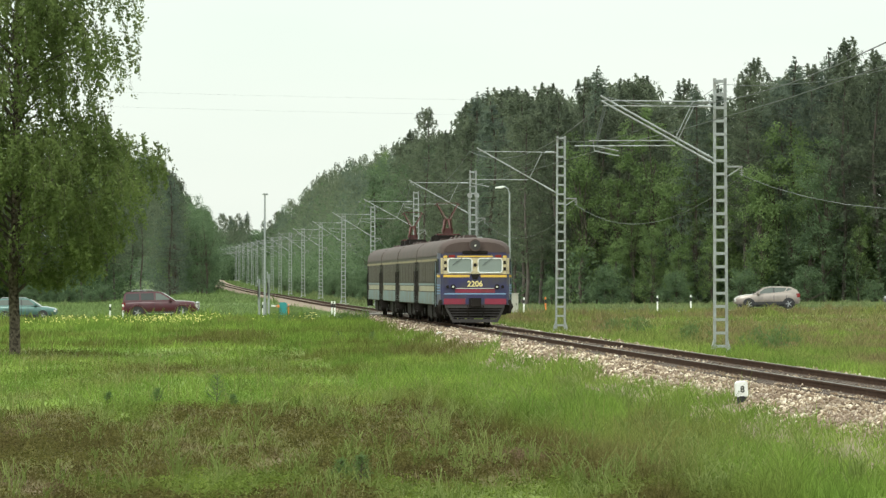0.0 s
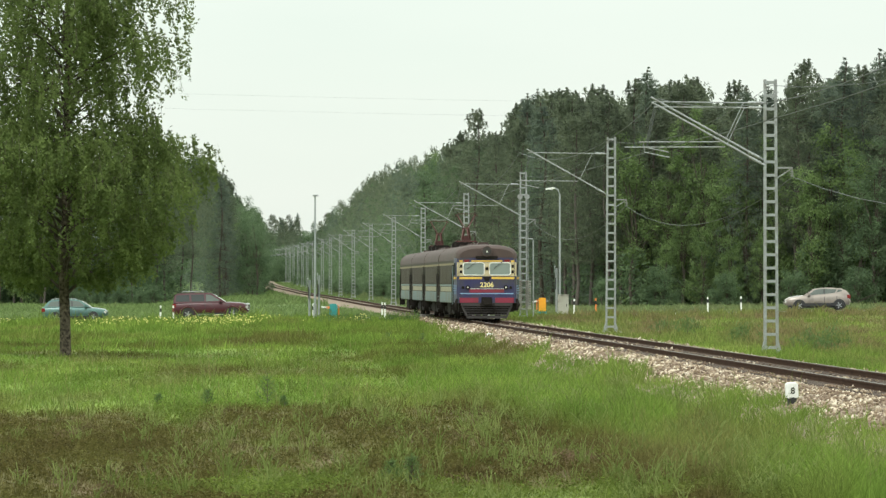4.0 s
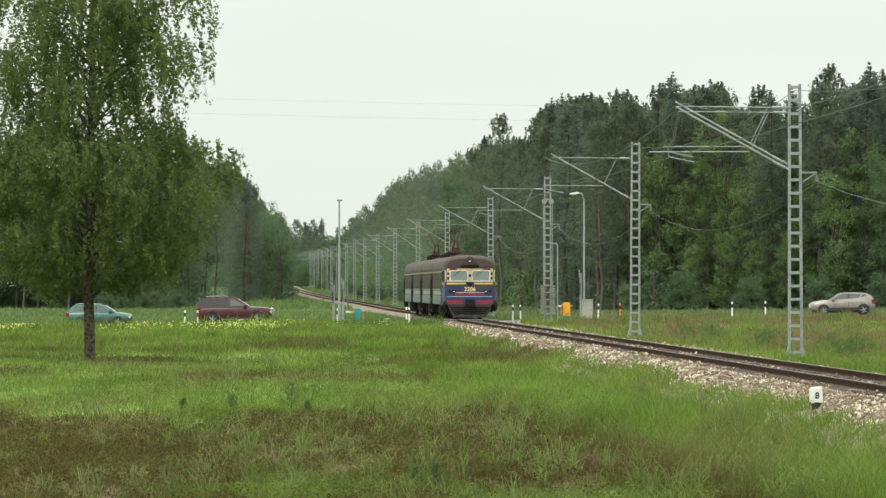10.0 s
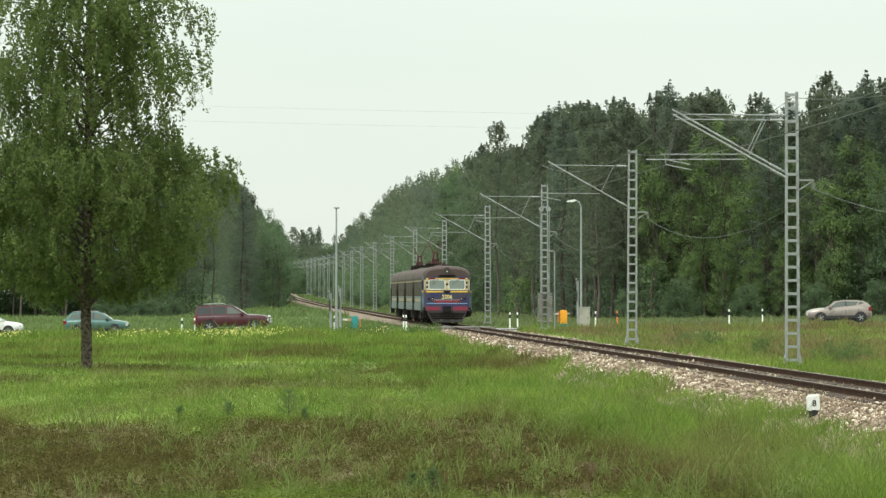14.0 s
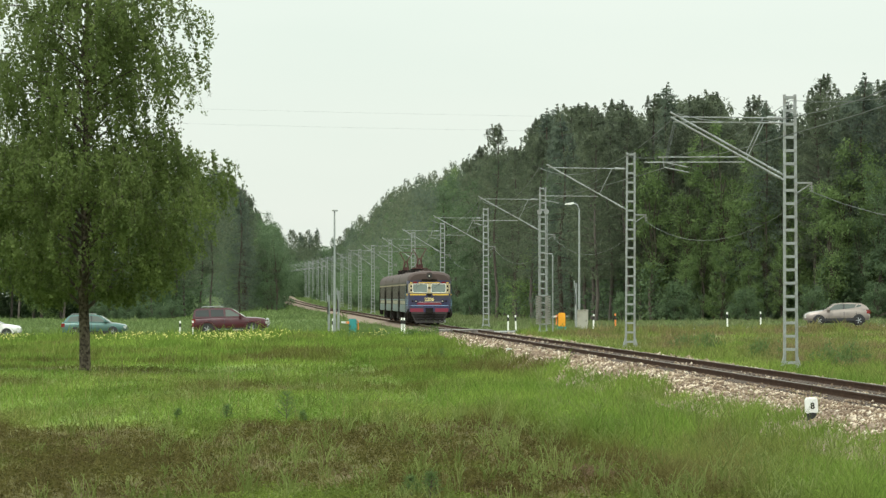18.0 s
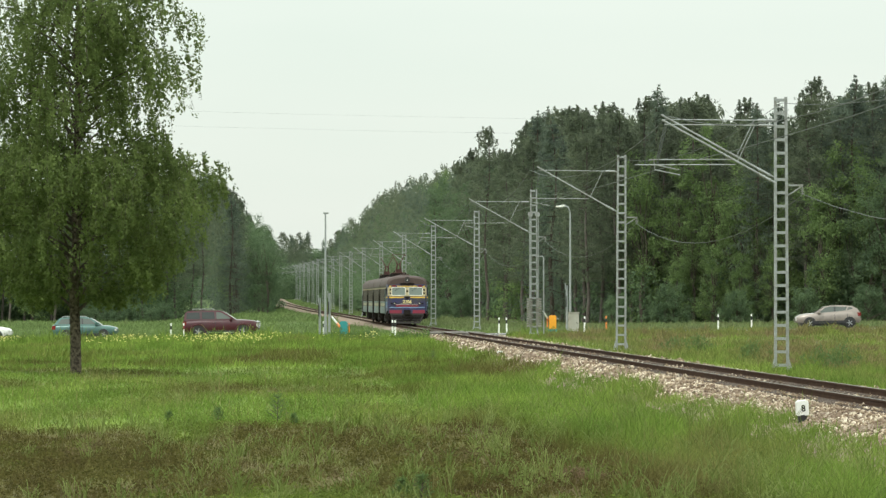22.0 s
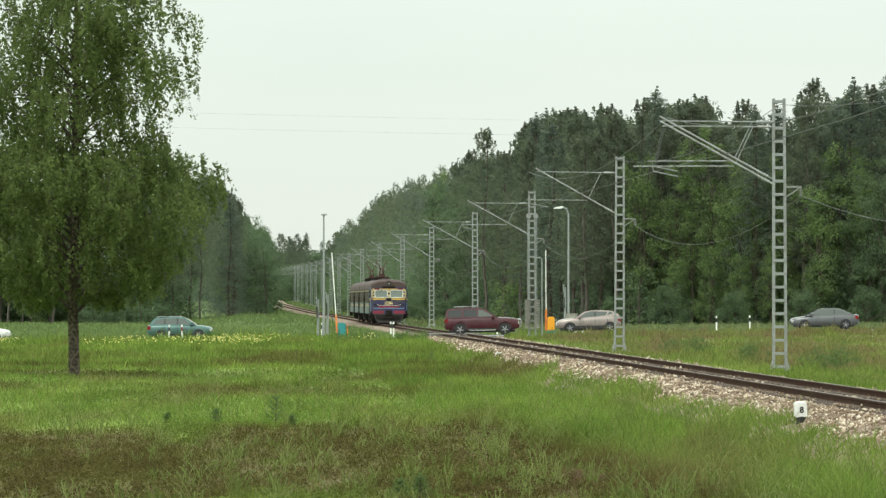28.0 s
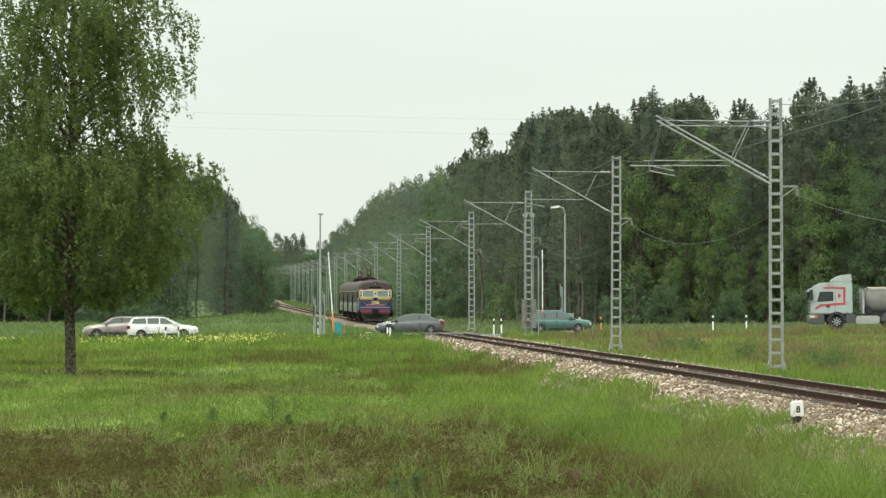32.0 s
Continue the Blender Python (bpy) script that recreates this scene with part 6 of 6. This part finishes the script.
def marker_posts():
    for px, d, cap in ((572, 316, 0), (695, 316, 0), (700, 313, 0), (883, 333, 0), (897, 331, 0), (1034, 331, 0), (1073, 333, 1), (1271, 331, 0), (1330, 331, 0), (302, 317, 0), (326, 316, 2)):
        x, y, z = spot(px, 0, d)
        z = max(z, float(road_z(x)) - 0.12)
        label = {0: "white roadside marker post with a black band", 1: "orange roadside marker post with a dark top", 2: "white roadside marker post with a red band"}[cap]
        t = thing("marker_post", label, "marker post", pose(x, y, z, 0, random.Random(px).uniform(-2, 2), 0), "roadside marker posts")
        m = M_ORANGE if cap == 1 else M_WHITE
        part("post", shared("marker_post", cap == 1, lambda: Mesh().prism([(-0.052, -0.03), (0.052, -0.03), (0.026, 0.06), (-0.026, 0.06)], -0.3, 1.12, "z"), m), None, t)
        part("band", shared("band", cap, lambda: Mesh().prism([(-0.056, -0.035), (0.056, -0.035), (0.03, 0.065), (-0.03, 0.065)], 0.72, 0.96, "z"), M_RED if cap == 2 else M_BLACK), None, t)


def street_lamps():
    for px, d, H, curved in ((576, 314, 7.9, False), (1009, 336, 8.6, True)):
        x, y, z = spot(px, 0, d)
        t = thing("street_lamp", "tall slim grey street lamp beside the crossing", "street lamp", pose(x, y, z))
        if curved:
            part("pole", Mesh().tube([(0, 0, -0.3), (0, 0, 2.0), (0, 0, H - 0.45), (-0.12, 0, H - 0.12), (-0.35, 0, H)], [0.085, 0.075, 0.055, 0.05, 0.045], 8), M_POLE, t, smooth=True)
            part("lamp_head", Mesh().prism([(-1.0, H - 0.12), (-0.95, H - 0.02), (-0.4, H + 0.07), (-0.3, H - 0.03), (-0.55, H - 0.12)], -0.15, 0.15), M_WHITE, t, "pale drop-shaped lamp head", bevel=0.03)
        else:
            part("pole", Mesh().tube([(0, 0, -0.3), (0, 0, 2.0), (0, 0, H)], [0.085, 0.075, 0.05], 8), M_POLE, t, smooth=True)
            part("lamp_head", Mesh().box(-0.16, 0.2, -0.12, 0.35, H, H + 0.09), M_POLE, t, bevel=0.02)
        part("foot", Mesh().tube([(0, 0, -0.3), (0, 0, 1.1)], 0.11, 8), M_POLE, t)
    for px, d, H in ((566, 315, 2.6), (583, 318, 2.9), (1003, 333, 3.2)):
        x, y, z = spot(px, 0, d)
        t = thing("signal_post", "grey steel road signal post seen from the side", "signal post", pose(x, y, z), "crossing signal posts")
        part("pole", Mesh().tube([(0, 0, -0.3), (0, 0, H)], 0.075, 8), M_POLE, t)
        part("signal_board", Mesh().box(-0.09, -0.04, -0.35, 0.35, H * 0.55, H * 0.55 + 0.75), M_BLACK, t, "black signal board seen edge-on")
        part("cross_arm", Mesh().bar((-0.1, -0.5, H - 0.25), (-0.1, 0.5, H + 0.1), 0.03, 0.12).bar((-0.1, -0.5, H + 0.1), (-0.1, 0.5, H - 0.25), 0.03, 0.12), M_POLE, t)
    x, y, z = spot(1015, 0, 334)
    t = thing("relay_cabinet", "grey-beige metal relay cabinet beside the road", "cabinet", pose(x, y, z))
    part("body", Mesh().box(-0.36, 0.36, -0.25, 0.25, -0.2, 1.36), M_BOX, t, bevel=0.02)
    part("roof", Mesh().box(-0.40, 0.40, -0.30, 0.30, 1.36, 1.41), M_BOX, t)
    part("door", Mesh().box(-0.31, 0.31, -0.262, -0.245, 0.05, 1.30), M_BOX, t)
    part("handle", Mesh().box(0.2, 0.24, -0.29, -0.26, 0.6, 0.75), M_BLACK, t)


BARRIERS = []


def barrier(px, d, housing, label, toward, side):
    x, y, z = spot(px, 0, d, 0.12 if toward < 0 else 0.0)
    t = thing("level_crossing_barrier", label, "barrier", pose(x, y, z), "crossing barriers")
    part("plinth", Mesh().box(-0.3, 0.3, -0.3, 0.3, -0.3, 0.18), M_BARTEAL, t, "teal pedestal", bevel=0.02)
    part("housing", Mesh().prism([(-0.24, 0.18), (0.24, 0.18), (0.24, 1.0), (0.19, 1.1), (-0.19, 1.1), (-0.24, 1.0)], -0.28, 0.28), housing, t, "metal drive housing", bevel=0.03)
    part("shaft", Mesh().tube([(-0.4, 0, 0.86), (0.4, 0, 0.86)], 0.05, 8), M_GALV, t)
    arm = new("arm", data_of("arm", Mesh().bar((side * 0.32, 0.1, 0), (side * 0.32, 4.7, 0), 0.06, 0.11), M_WHITE))
    arm.parent = t
    tagged(arm, "white barrier arm")
    part("weight", Mesh().box(side * 0.32 - 0.05, side * 0.32 + 0.05, -0.7, 0.75, -0.07, 0.07), M_ORANGE, arm, "orange counterweight")
    for k in range(3):
        part("red_band", Mesh().bar((side * 0.32, 1.0 + k * 1.25, 0), (side * 0.32, 1.35 + k * 1.25, 0), 0.064, 0.114), M_WHITE, arm)
    part("crank", Mesh().bar((-side * 0.36, 0, 0.30), (-side * 0.36, 0, 0.9), 0.07).bar((-side * 0.36, 0, 0.86), (-side * 0.36, -0.35, 0.95), 0.06), M_ORANGE, t, "orange crank beside the housing")
    BARRIERS.append((arm, 0.86, toward))


def distance_post():
    x, y, z = 7.29, 100.8, -0.18
    t = thing("distance_post", "white distance post with a black figure 8 in the ballast", "distance post", pose(x, y, z, 3, -3, 4))
    part("post", Mesh().tube([(0, 0, -0.3), (0, 0, 0.17)], 0.10, 10), M_BLACK, t, "black concrete stub")
    part("plate", Mesh().prism([(-0.122, 0.15), (0.122, 0.15), (0.125, 0.2), (0.122, 0.42), (0.10, 0.46), (-0.10, 0.46), (-0.122, 0.42), (-0.125, 0.2)], -0.1, 0.1), M_WHITE, t, "white plate", bevel=0.015)
    text_part("8", 0.18, M_BLACK, t, pose(0.01, -0.105, 0.295, 90, 0, 0), "black figure 8")
    # a small marker stone on the shoulder
    d = 223.0
    s = thing("marker_stone", "small whitewashed marker stone with a dark foot in the ballast", "marker stone", pose(float(track_x(d)) - 2.35, d, -0.36, 0, 3, 8))
    part("foot", Mesh().box(-0.11, 0.11, -0.1, 0.1, -0.2, 0.16), M_BLACK, s, bevel=0.02)
    part("block", Mesh().prism([(-0.13, 0.16), (0.13, 0.16), (0.13, 0.36), (0.10, 0.41), (-0.10, 0.41), (-0.13, 0.36)], -0.1, 0.1), M_WHITE, s, bevel=0.02)
    part("figure_bar", Mesh().box(-0.03, 0.03, -0.108, -0.1, 0.22, 0.34), M_BLACK, s)
    d = 1180
    s = thing("distance_post", "far white distance post beside the track", "distance post", pose(float(track_x(d)) - 3.0, d, float(rail_z(d)) - 0.3))
    part("post", Mesh().box(-0.15, 0.15, -0.1, 0.1, -0.2, 1.4), M_WHITE, s)


def shrubs():
    r = random.Random(4)
    places = [(491, 123, 0.78), (386, 123, 0.44), (520, 122, 0.3), (300, 126, 0.3), (706, 233, 0.68), (766, 230, 0.6), (746, 75, 0.5), (710, 76, 0.38), (1330, 190, 0.7), (1450, 165, 0.75), (1490, 172, 0.8), (1200, 235, 0.5), (1235, 222, 0.8), (600, 296, 0.6), (625, 300, 0.55), (655, 298, 0.5), (720, 300, 0.55), (750, 298, 0.6)]
    for k, (px, d, h) in enumerate(places):
        x = (px - 784) / 8800 * d
        young = k < 8
        t = thing("sapling" if young else "weed_clump", "small dark green pine sapling in the meadow grass" if young else "clump of tall dark green weeds in the grass", "plant", pose(x, d, float(ground_z(x, d)) - 0.02), "meadow plants")
        st = Mesh().tube([(0, 0, -0.05), (0.02, 0, h)], [0.014, 0.004], 5)
        if young:
            # whorls of rising twigs with needles, and a leading shoot
            cs = [(0.02 * q / 6, 0, h * (0.62 + 0.44 * q / 6)) for q in range(7)]
            for q in range(5):
                z, reach, a0 = h * (0.16 + 0.17 * q), h * 0.42 * (1 - 0.15 * q), r.uniform(0, 6.283)
                for m in range(5):
                    a = a0 + m * 1.2566 + r.uniform(-0.2, 0.2)
                    st.tube([(0, 0, z), (math.cos(a) * reach * 0.8, math.sin(a) * reach * 0.8, z + reach * 0.55)], [0.006, 0.003], 4, False)
                    cs += [(math.cos(a) * reach * g, math.sin(a) * reach * g, z + reach * 0.7 * g ** 1.3) for g in (0.35, 0.6, 0.8, 1.0)]
            v, f = leaf_cloud(cs, [0.03] * len(cs), 6, 0.06, 300 + k, 1.0, -0.3, 0.07)
        else:
            cs = [(r.uniform(-0.98, 0.98) * (1 - q / 16), r.uniform(-0.3, 0.3), h * 0.7 * (0.15 + 0.85 * q / 14)) for q in range(15)]
            v, f = leaf_cloud(cs, [0.26] * 15, 22, 0.16, 300 + k, 1.2, -0.9, 0.1)
        part("stem", st, M_BARK, t)
        part("foliage", big_mesh("foliage", v, f, M_WEED), None, t)
    # bushes at the foot of the woods
    for k in range(60):
        if 12 <= k < 36 and k % 3:
            continue
        if k < 12:
            x, d = r.uniform(-50, -36), 690 + r.uniform(-8, 5)
        elif k < 36:
            x = 16 + (k - 12) * 1.9
            d = 470 - 0.75 * (x - 20) + r.uniform(-3, 1)
        else:
            d = 645 + (k - 36) * 10
            x = float(track_x(d)) + 15 + r.uniform(-2, 2)
        plant_bush(x, d, r.uniform(0.35, 0.75), r.uniform(0, 360))
    for k in range(46):
        d = 590 + k * 13 + r.uniform(-4, 4)
        plant_bush(float(track_x(d)) + 7.5 + r.uniform(-1.2, 4.5), d, r.uniform(0.25, 0.55), r.uniform(0, 360))
    for k in range(9):
        d = 900 + k * 34
        plant_bush(float(track_x(d)) - 6.5 + r.uniform(-1.5, 0.5), d, r.uniform(0.3, 0.5), r.uniform(0, 360))
    plant_bush(float(track_x(870)) - 5.4, 870, 0.62, 40)


def plant_bush(x, d, s, turn):
    tm, cm, _ = TREES["alder"][3]
    t = thing("bush", "low green bush at the foot of the wood", "bush", pose(x, d, float(ground_z(x, d)) - 0.1 - 0.9 * s, 0, 0, turn) @ Matrix.Scale(s, 4), "bushes at the forest edge")
    part("stem", tm, None, t)
    part("crown", cm, None, t)


def flowers():
    r = np.random.default_rng(31)
    n = 4200
    y = 286 + 32 * r.random(n) ** 0.7
    x = -40 + 36 * r.random(n)
    keep = (np.sin(x * 0.6) * np.sin(x * 0.23 + 1) + 0.5 * np.sin(x * 1.9 + y * 0.4) * np.sin(y * 0.5) + r.normal(0, 0.35, n)) > 0.3
    x, y = x[keep], y[keep]
    n = len(x)
    z = ground_z(x, y) + 0.2 + 0.3 * r.random(n)
    s = 0.02 + 0.03 * r.random(n)
    an = r.random(n) * 6.283
    v = []
    for k in range(6):
        a = an + k * 1.0472
        v.append(np.stack([x + np.cos(a) * s, y + np.sin(a) * s, z + 0.02 * np.sin(a * 3)], -1))
    v.append(np.stack([x, y, z + s * 0.9], -1))
    v.append(np.stack([x, y, z - s * 0.5], -1))
    v = np.stack(v, 1).reshape(-1, 3)
    o = (np.arange(n) * 8)[:, None]
    f = np.concatenate([o + [k, (k + 1) % 6, 6] for k in range(6)] + [o + [(k + 1) % 6, k, 7] for k in range(6)], 0)
    tagged(new("meadow_flowers", big_mesh("meadow_flowers", v, f, M_FLOWER)), "cream-yellow meadow flowers along the road", "flowers", kind="stuff")


def tussocks():
    """Low twiggy tufts of heather and moss between the blades."""
    r = np.random.default_rng(61)
    n = 9000
    q = r.random(n)
    p = 1.7
    y = (67 ** (1 - p) + q * (230 ** (1 - p) - 67 ** (1 - p))) ** (1 / (1 - p))
    x = -y * 0.094 + (np.minimum(track_x(y) - 5.5, y * 0.1) + y * 0.094) * r.random(n)
    keep = (np.sin(x * 0.9 + y * 0.05) * np.sin(y * 0.11 + 1) + r.normal(0, 0.6, n)) > 0
    x, y = x[keep], y[keep]
    c = np.stack([x, y, ground_z(x, y) + 0.09], -1)
    v, f = leaf_cloud(c, 0.10 + 0.16 * r.random(len(x)), 27, 0.052, 62, 0.7, 0.0, 0.24)
    tagged(new("heath_tufts", big_mesh("heath_tufts", v, f, M_GRASS)), "low brown and green heath tufts", "heath", kind="stuff")


def tufts():
    """Arching bright blades in separate tufts among the heath."""
    r = np.random.default_rng(71)
    n, k = 620, 11
    q = r.random(n)
    y = (68 ** -0.8 + q * (190 ** -0.8 - 68 ** -0.8)) ** (1 / -0.8)
    x = -y * 0.094 + (np.minimum(track_x(y) - 2.9, y * 0.1) + y * 0.094) * r.random(n) ** 0.55
    x, y = np.repeat(x, k) + r.normal(0, 0.06, n * k), np.repeat(y, k) + r.normal(0, 0.06, n * k)
    z = ground_z(x, y) - 0.02
    h = np.repeat(0.22 + 0.3 * r.random(n) ** 1.5, k) * (0.5 + 0.7 * r.random(n * k))
    a = r.random(n * k) * 6.283
    d = h * (0.35 + 0.75 * r.random(n * k))
    w = 0.0065
    rows = []
    for f, g, ww in ((0.0, 0.0, 1.0), (0.3, 0.7, 1.0), (0.68, 1.0, 0.8), (1.0, 0.92, 0.15)):
        px, py, pz = x + np.cos(a) * d * f, y + np.sin(a) * d * f, z + h * g
        rows += [np.stack([px - w * ww, py, pz], -1), np.stack([px + w * ww, py, pz], -1)]
    v = np.stack(rows, 1).reshape(-1, 3)
    o = (np.arange(n * k) * 8)[:, None]
    f = np.concatenate([o + [i, i + 1, i + 3, i + 2] for i in (0, 2, 4)], 0)
    tagged(new("grass_tufts", big_mesh("grass_tufts", v, f, M_TUFT)), "bright green arching grass tufts", "grass", kind="stuff")


def grass():
    lo, hi = cone(3)
    blades("grass", "long green meadow grass with brown heath", 255000, 66, 318, lo, hi, 0.19, 21, M_GRASS, 1.75, 0.9, 0.021)
    blades("verge_grass", "tall grass at the foot of the embankment", 80000, 66, 320, lambda y: track_x(y) - 8.5, lambda y: track_x(y) - 2.0, 0.30, 22, M_GRASS, 1.4, 0.7, 0.02)
    blades("verge_grass", "tall grass along the road", 50000, 225, 319, lambda y: -45 + 0 * y, lambda y: -3 + 0 * y, 0.28, 23, M_GRASS, 0.5, 0.6, 0.028)
    blades("verge_grass", "tall grass on the road bank", 16000, 303, 319, lambda y: -40 + 0 * y, lambda y: -5 + 0 * y, 0.42, 26, M_GRASS, 0.5, 0.6, 0.035)
    blades("verge_grass", "tall grass on the road bank", 15000, 296, 319, lambda y: 4 + 0 * y, lambda y: 40 + 0 * y, 0.34, 27, M_GRASS, 0.5, 0.6, 0.035)
    blades("field_grass", "tall grass between the road and the wood", 90000, 334, 640, lo, hi, 0.23, 24, M_GRASS, 1.6, 0.9, 0.040)
    blades("trackside_grass", "tall grass beside the far railway", 52000, 560, 1290, lambda y: track_x(y) - 13, lambda y: track_x(y) + 13, 0.32, 28, M_GRASS, 1.3, 0.9, 0.08)
    blades("field_grass", "tall grass in front of the far wood", 26000, 520, 800, lambda y: -76 + 0 * y, lambda y: -26 + 0 * y, 0.30, 29, M_GRASS, 1.2, 0.9, 0.08)
    blades("verge_grass", "tall meadow grass between the track and the road", 46000, 105, 312, lambda y: track_x(y) + 3.2, lambda y: y * 0.104 + 3, 0.29, 30, M_GRASS, 1.5, 0.8, 0.022)
    blades("grass_stems", "thin pale grass stems standing above the meadow", 9000, 68, 300, lo, hi, 0.45, 25, M_STEM, 1.7, 0.3, 0.010)
    tussocks()
    tufts()


def power_line():
    """Two thin wires high across the railway, far behind the crossing."""
    t = thing("power_line", "two thin power line wires high across the sky", "wires")
    for z, dz in ((27.6, 0.0), (29.3, 0.4)):
        part("wire", Mesh().tube([(x, 700 + x * 0.2, z - 1.6 + 1.6 * (x / 120) ** 2 + dz - x * 0.012) for x in range(-160, 161, 16)], 0.006, 4), M_WIRE, t)


power_line()
marker_posts()
street_lamps()
barrier(608, 314, M_BARTEAL, "teal crossing barrier with a white arm", 1, -1)
barrier(978, 333.0, M_BARYELLOW, "orange-yellow crossing barrier with a white arm", -1, 1)
distance_post()
shrubs()
flowers()
grass()


# ---- what moves ----
TRAIN_RUN = [(0, 235.6), (1, 244.3), (2, 253.1), (3, 261.9), (5.5, 284.2), (7, 297.6), (9, 314.2), (11, 330.6), (13, 347.3), (14.5, 359.3), (16.5, 375.0), (18.5, 390.3), (20.5, 405.3), (22.5, 420.6), (24, 431.8), (25.5, 442.4), (27.5, 458.6), (29, 470.6), (30.5, 482.4), (32, 494.3)]
# the middle of each vehicle along the road, in thousandths of the sight line's slope times the distance
NEAR, FARL = 322.2, 325.8
RUNS = {
    "suv": (NEAR, 1, [(0, 391), (23.9, 391), (24.5, 397), (25, 413), (25.5, 444), (26.5, 567), (27.5, 741), (28, 856), (28.5, 973), (29.5, 1246), (30.5, 1555), (31.2, 1775), (32, 2030)]),
    "qash": (FARL, -1, [(0, 1464), (22.6, 1464), (23.5, 1454), (24, 1436), (24.5, 1410), (25, 1371), (25.5, 1330), (26.5, 1235), (27.5, 1122), (28, 1044), (28.5, 957), (29.5, 775), (30.5, 578), (31.5, 345), (32, 215)]),
    "sedan": (FARL, -1, [(0, 1733), (24.1, 1733), (25, 1712), (26, 1655), (27, 1572), (27.5, 1527), (28, 1461), (28.5, 1400), (29, 1325), (30, 1168), (30.5, 1070), (31, 965), (31.5, 852), (32, 735)]),
    "teal": (NEAR, 1, [(0, 152), (24.6, 152), (25.5, 160), (26.5, 196), (27.5, 263), (28, 323), (28.5, 386), (29.5, 519), (30.5, 681), (31.5, 881), (32, 999)]),
    "white": (NEAR, 1, [(0, -420), (6, -300), (8.5, -180), (9.5, -112), (10.4, -76), (10.8, -62), (11.5, -47), (12.5, -40), (28.4, -40), (29, -28), (29.5, 2), (30, 43), (30.5, 94), (31, 156), (31.5, 226), (32, 298)]),
    "truck": (FARL, -1, [(0, 2010), (27.6, 2010), (28.5, 1975), (29.3, 1905), (30, 1828), (30.8, 1757), (31.1, 1727), (31.5, 1686), (32, 1628)]),
}


def smooth_run(keys, t):
    """The value at t of a smooth curve through the keys that never turns back."""
    ts, vs = [k[0] for k in keys], [k[1] for k in keys]
    i = max(0, min(len(ts) - 2, int(np.searchsorted(ts, t, side="right")) - 1))
    d = [(vs[k + 1] - vs[k]) / (ts[k + 1] - ts[k]) for k in range(len(ts) - 1)]

    def slope(k):
        if k == 0 or k == len(ts) - 1:
            return d[0] if k == 0 else d[-1]
        a, b = d[k - 1], d[k]
        return 0.0 if a * b <= 0 else 2 * a * b / (a + b)
    h = ts[i + 1] - ts[i]
    s = (t - ts[i]) / h
    a, b = slope(i) * h, slope(i + 1) * h
    return (2 * s**3 - 3 * s**2 + 1) * vs[i] + (s**3 - 2 * s**2 + s) * a + (3 * s**2 - 2 * s**3) * vs[i + 1] + (s**3 - s**2) * b


def motions():
    rows = []
    for k in range(65):
        t = k * 0.5
        d = float(smooth_run(TRAIN_RUN, t))
        dx = float(track_x(d + 40) - track_x(d)) / 40
        rows.append((t, pose(float(track_x(d)), d, float(rail_z(d)) - 0.03, math.degrees(math.atan(float(rail_z(d + 60) - rail_z(d)) / 60)), 0, -math.degrees(math.atan(dx)) + 0.24 * max(0.0, 1 - t / 14))))
    walk(TRAIN, rows)
    for name, (d, way, keys) in RUNS.items():
        car = CARS[name]

        def place(t):
            return (float(smooth_run(keys, t)) - 784) / 8800 * d
        rows = []
        for k in range(129):
            t = k * 0.25
            x = place(t)
            rows.append((t, pose(x, d, float(road_z(x)) + 0.012, 0, -0.83 * way, 0 if way > 0 else 180)))
        walk(car, rows)
        for wheel in [o for o in car.children if o.name.split(".")[0] in ("wheel", "front_wheel", "rear_wheel")]:
            c, r = wheel.matrix_basis.translation.copy(), wheel["radius"]
            rows, last, start = [(0, pose(*c))], 0.0, place(0)
            for k in range(1, 961):
                t = k / 30
                turned = abs(place(t) - start) / r
                if abs(turned - last) > 0.05 or k == 960:
                    if rows[-1][0] < t - 0.05:
                        rows.append((t - 1 / 30, pose(*c, 0, math.degrees(last), 0)))
                    rows.append((t, pose(*c, 0, math.degrees(turned), 0)))
                    last = turned
            walk(wheel, rows)
    # the barrier arms rise once the train is past
    rise = [(0, 0), (21.4, 0), (22, 6), (23, 14), (24, 23), (25.5, 40), (26.8, 66), (27.6, 82), (28.2, 86), (32, 86)]
    for arm, z, toward in BARRIERS:
        turn = 6 if toward > 0 else 180 - 5
        walk(arm, [(t, pose(0, 0, z, 0, 0, turn) @ pose(0, 0, 0, a, 0, 0) @ pose(0, 0, 0, 0, 0, 3.5 * a / 86 if toward > 0 else 0)) for t, a in rise])


motions()
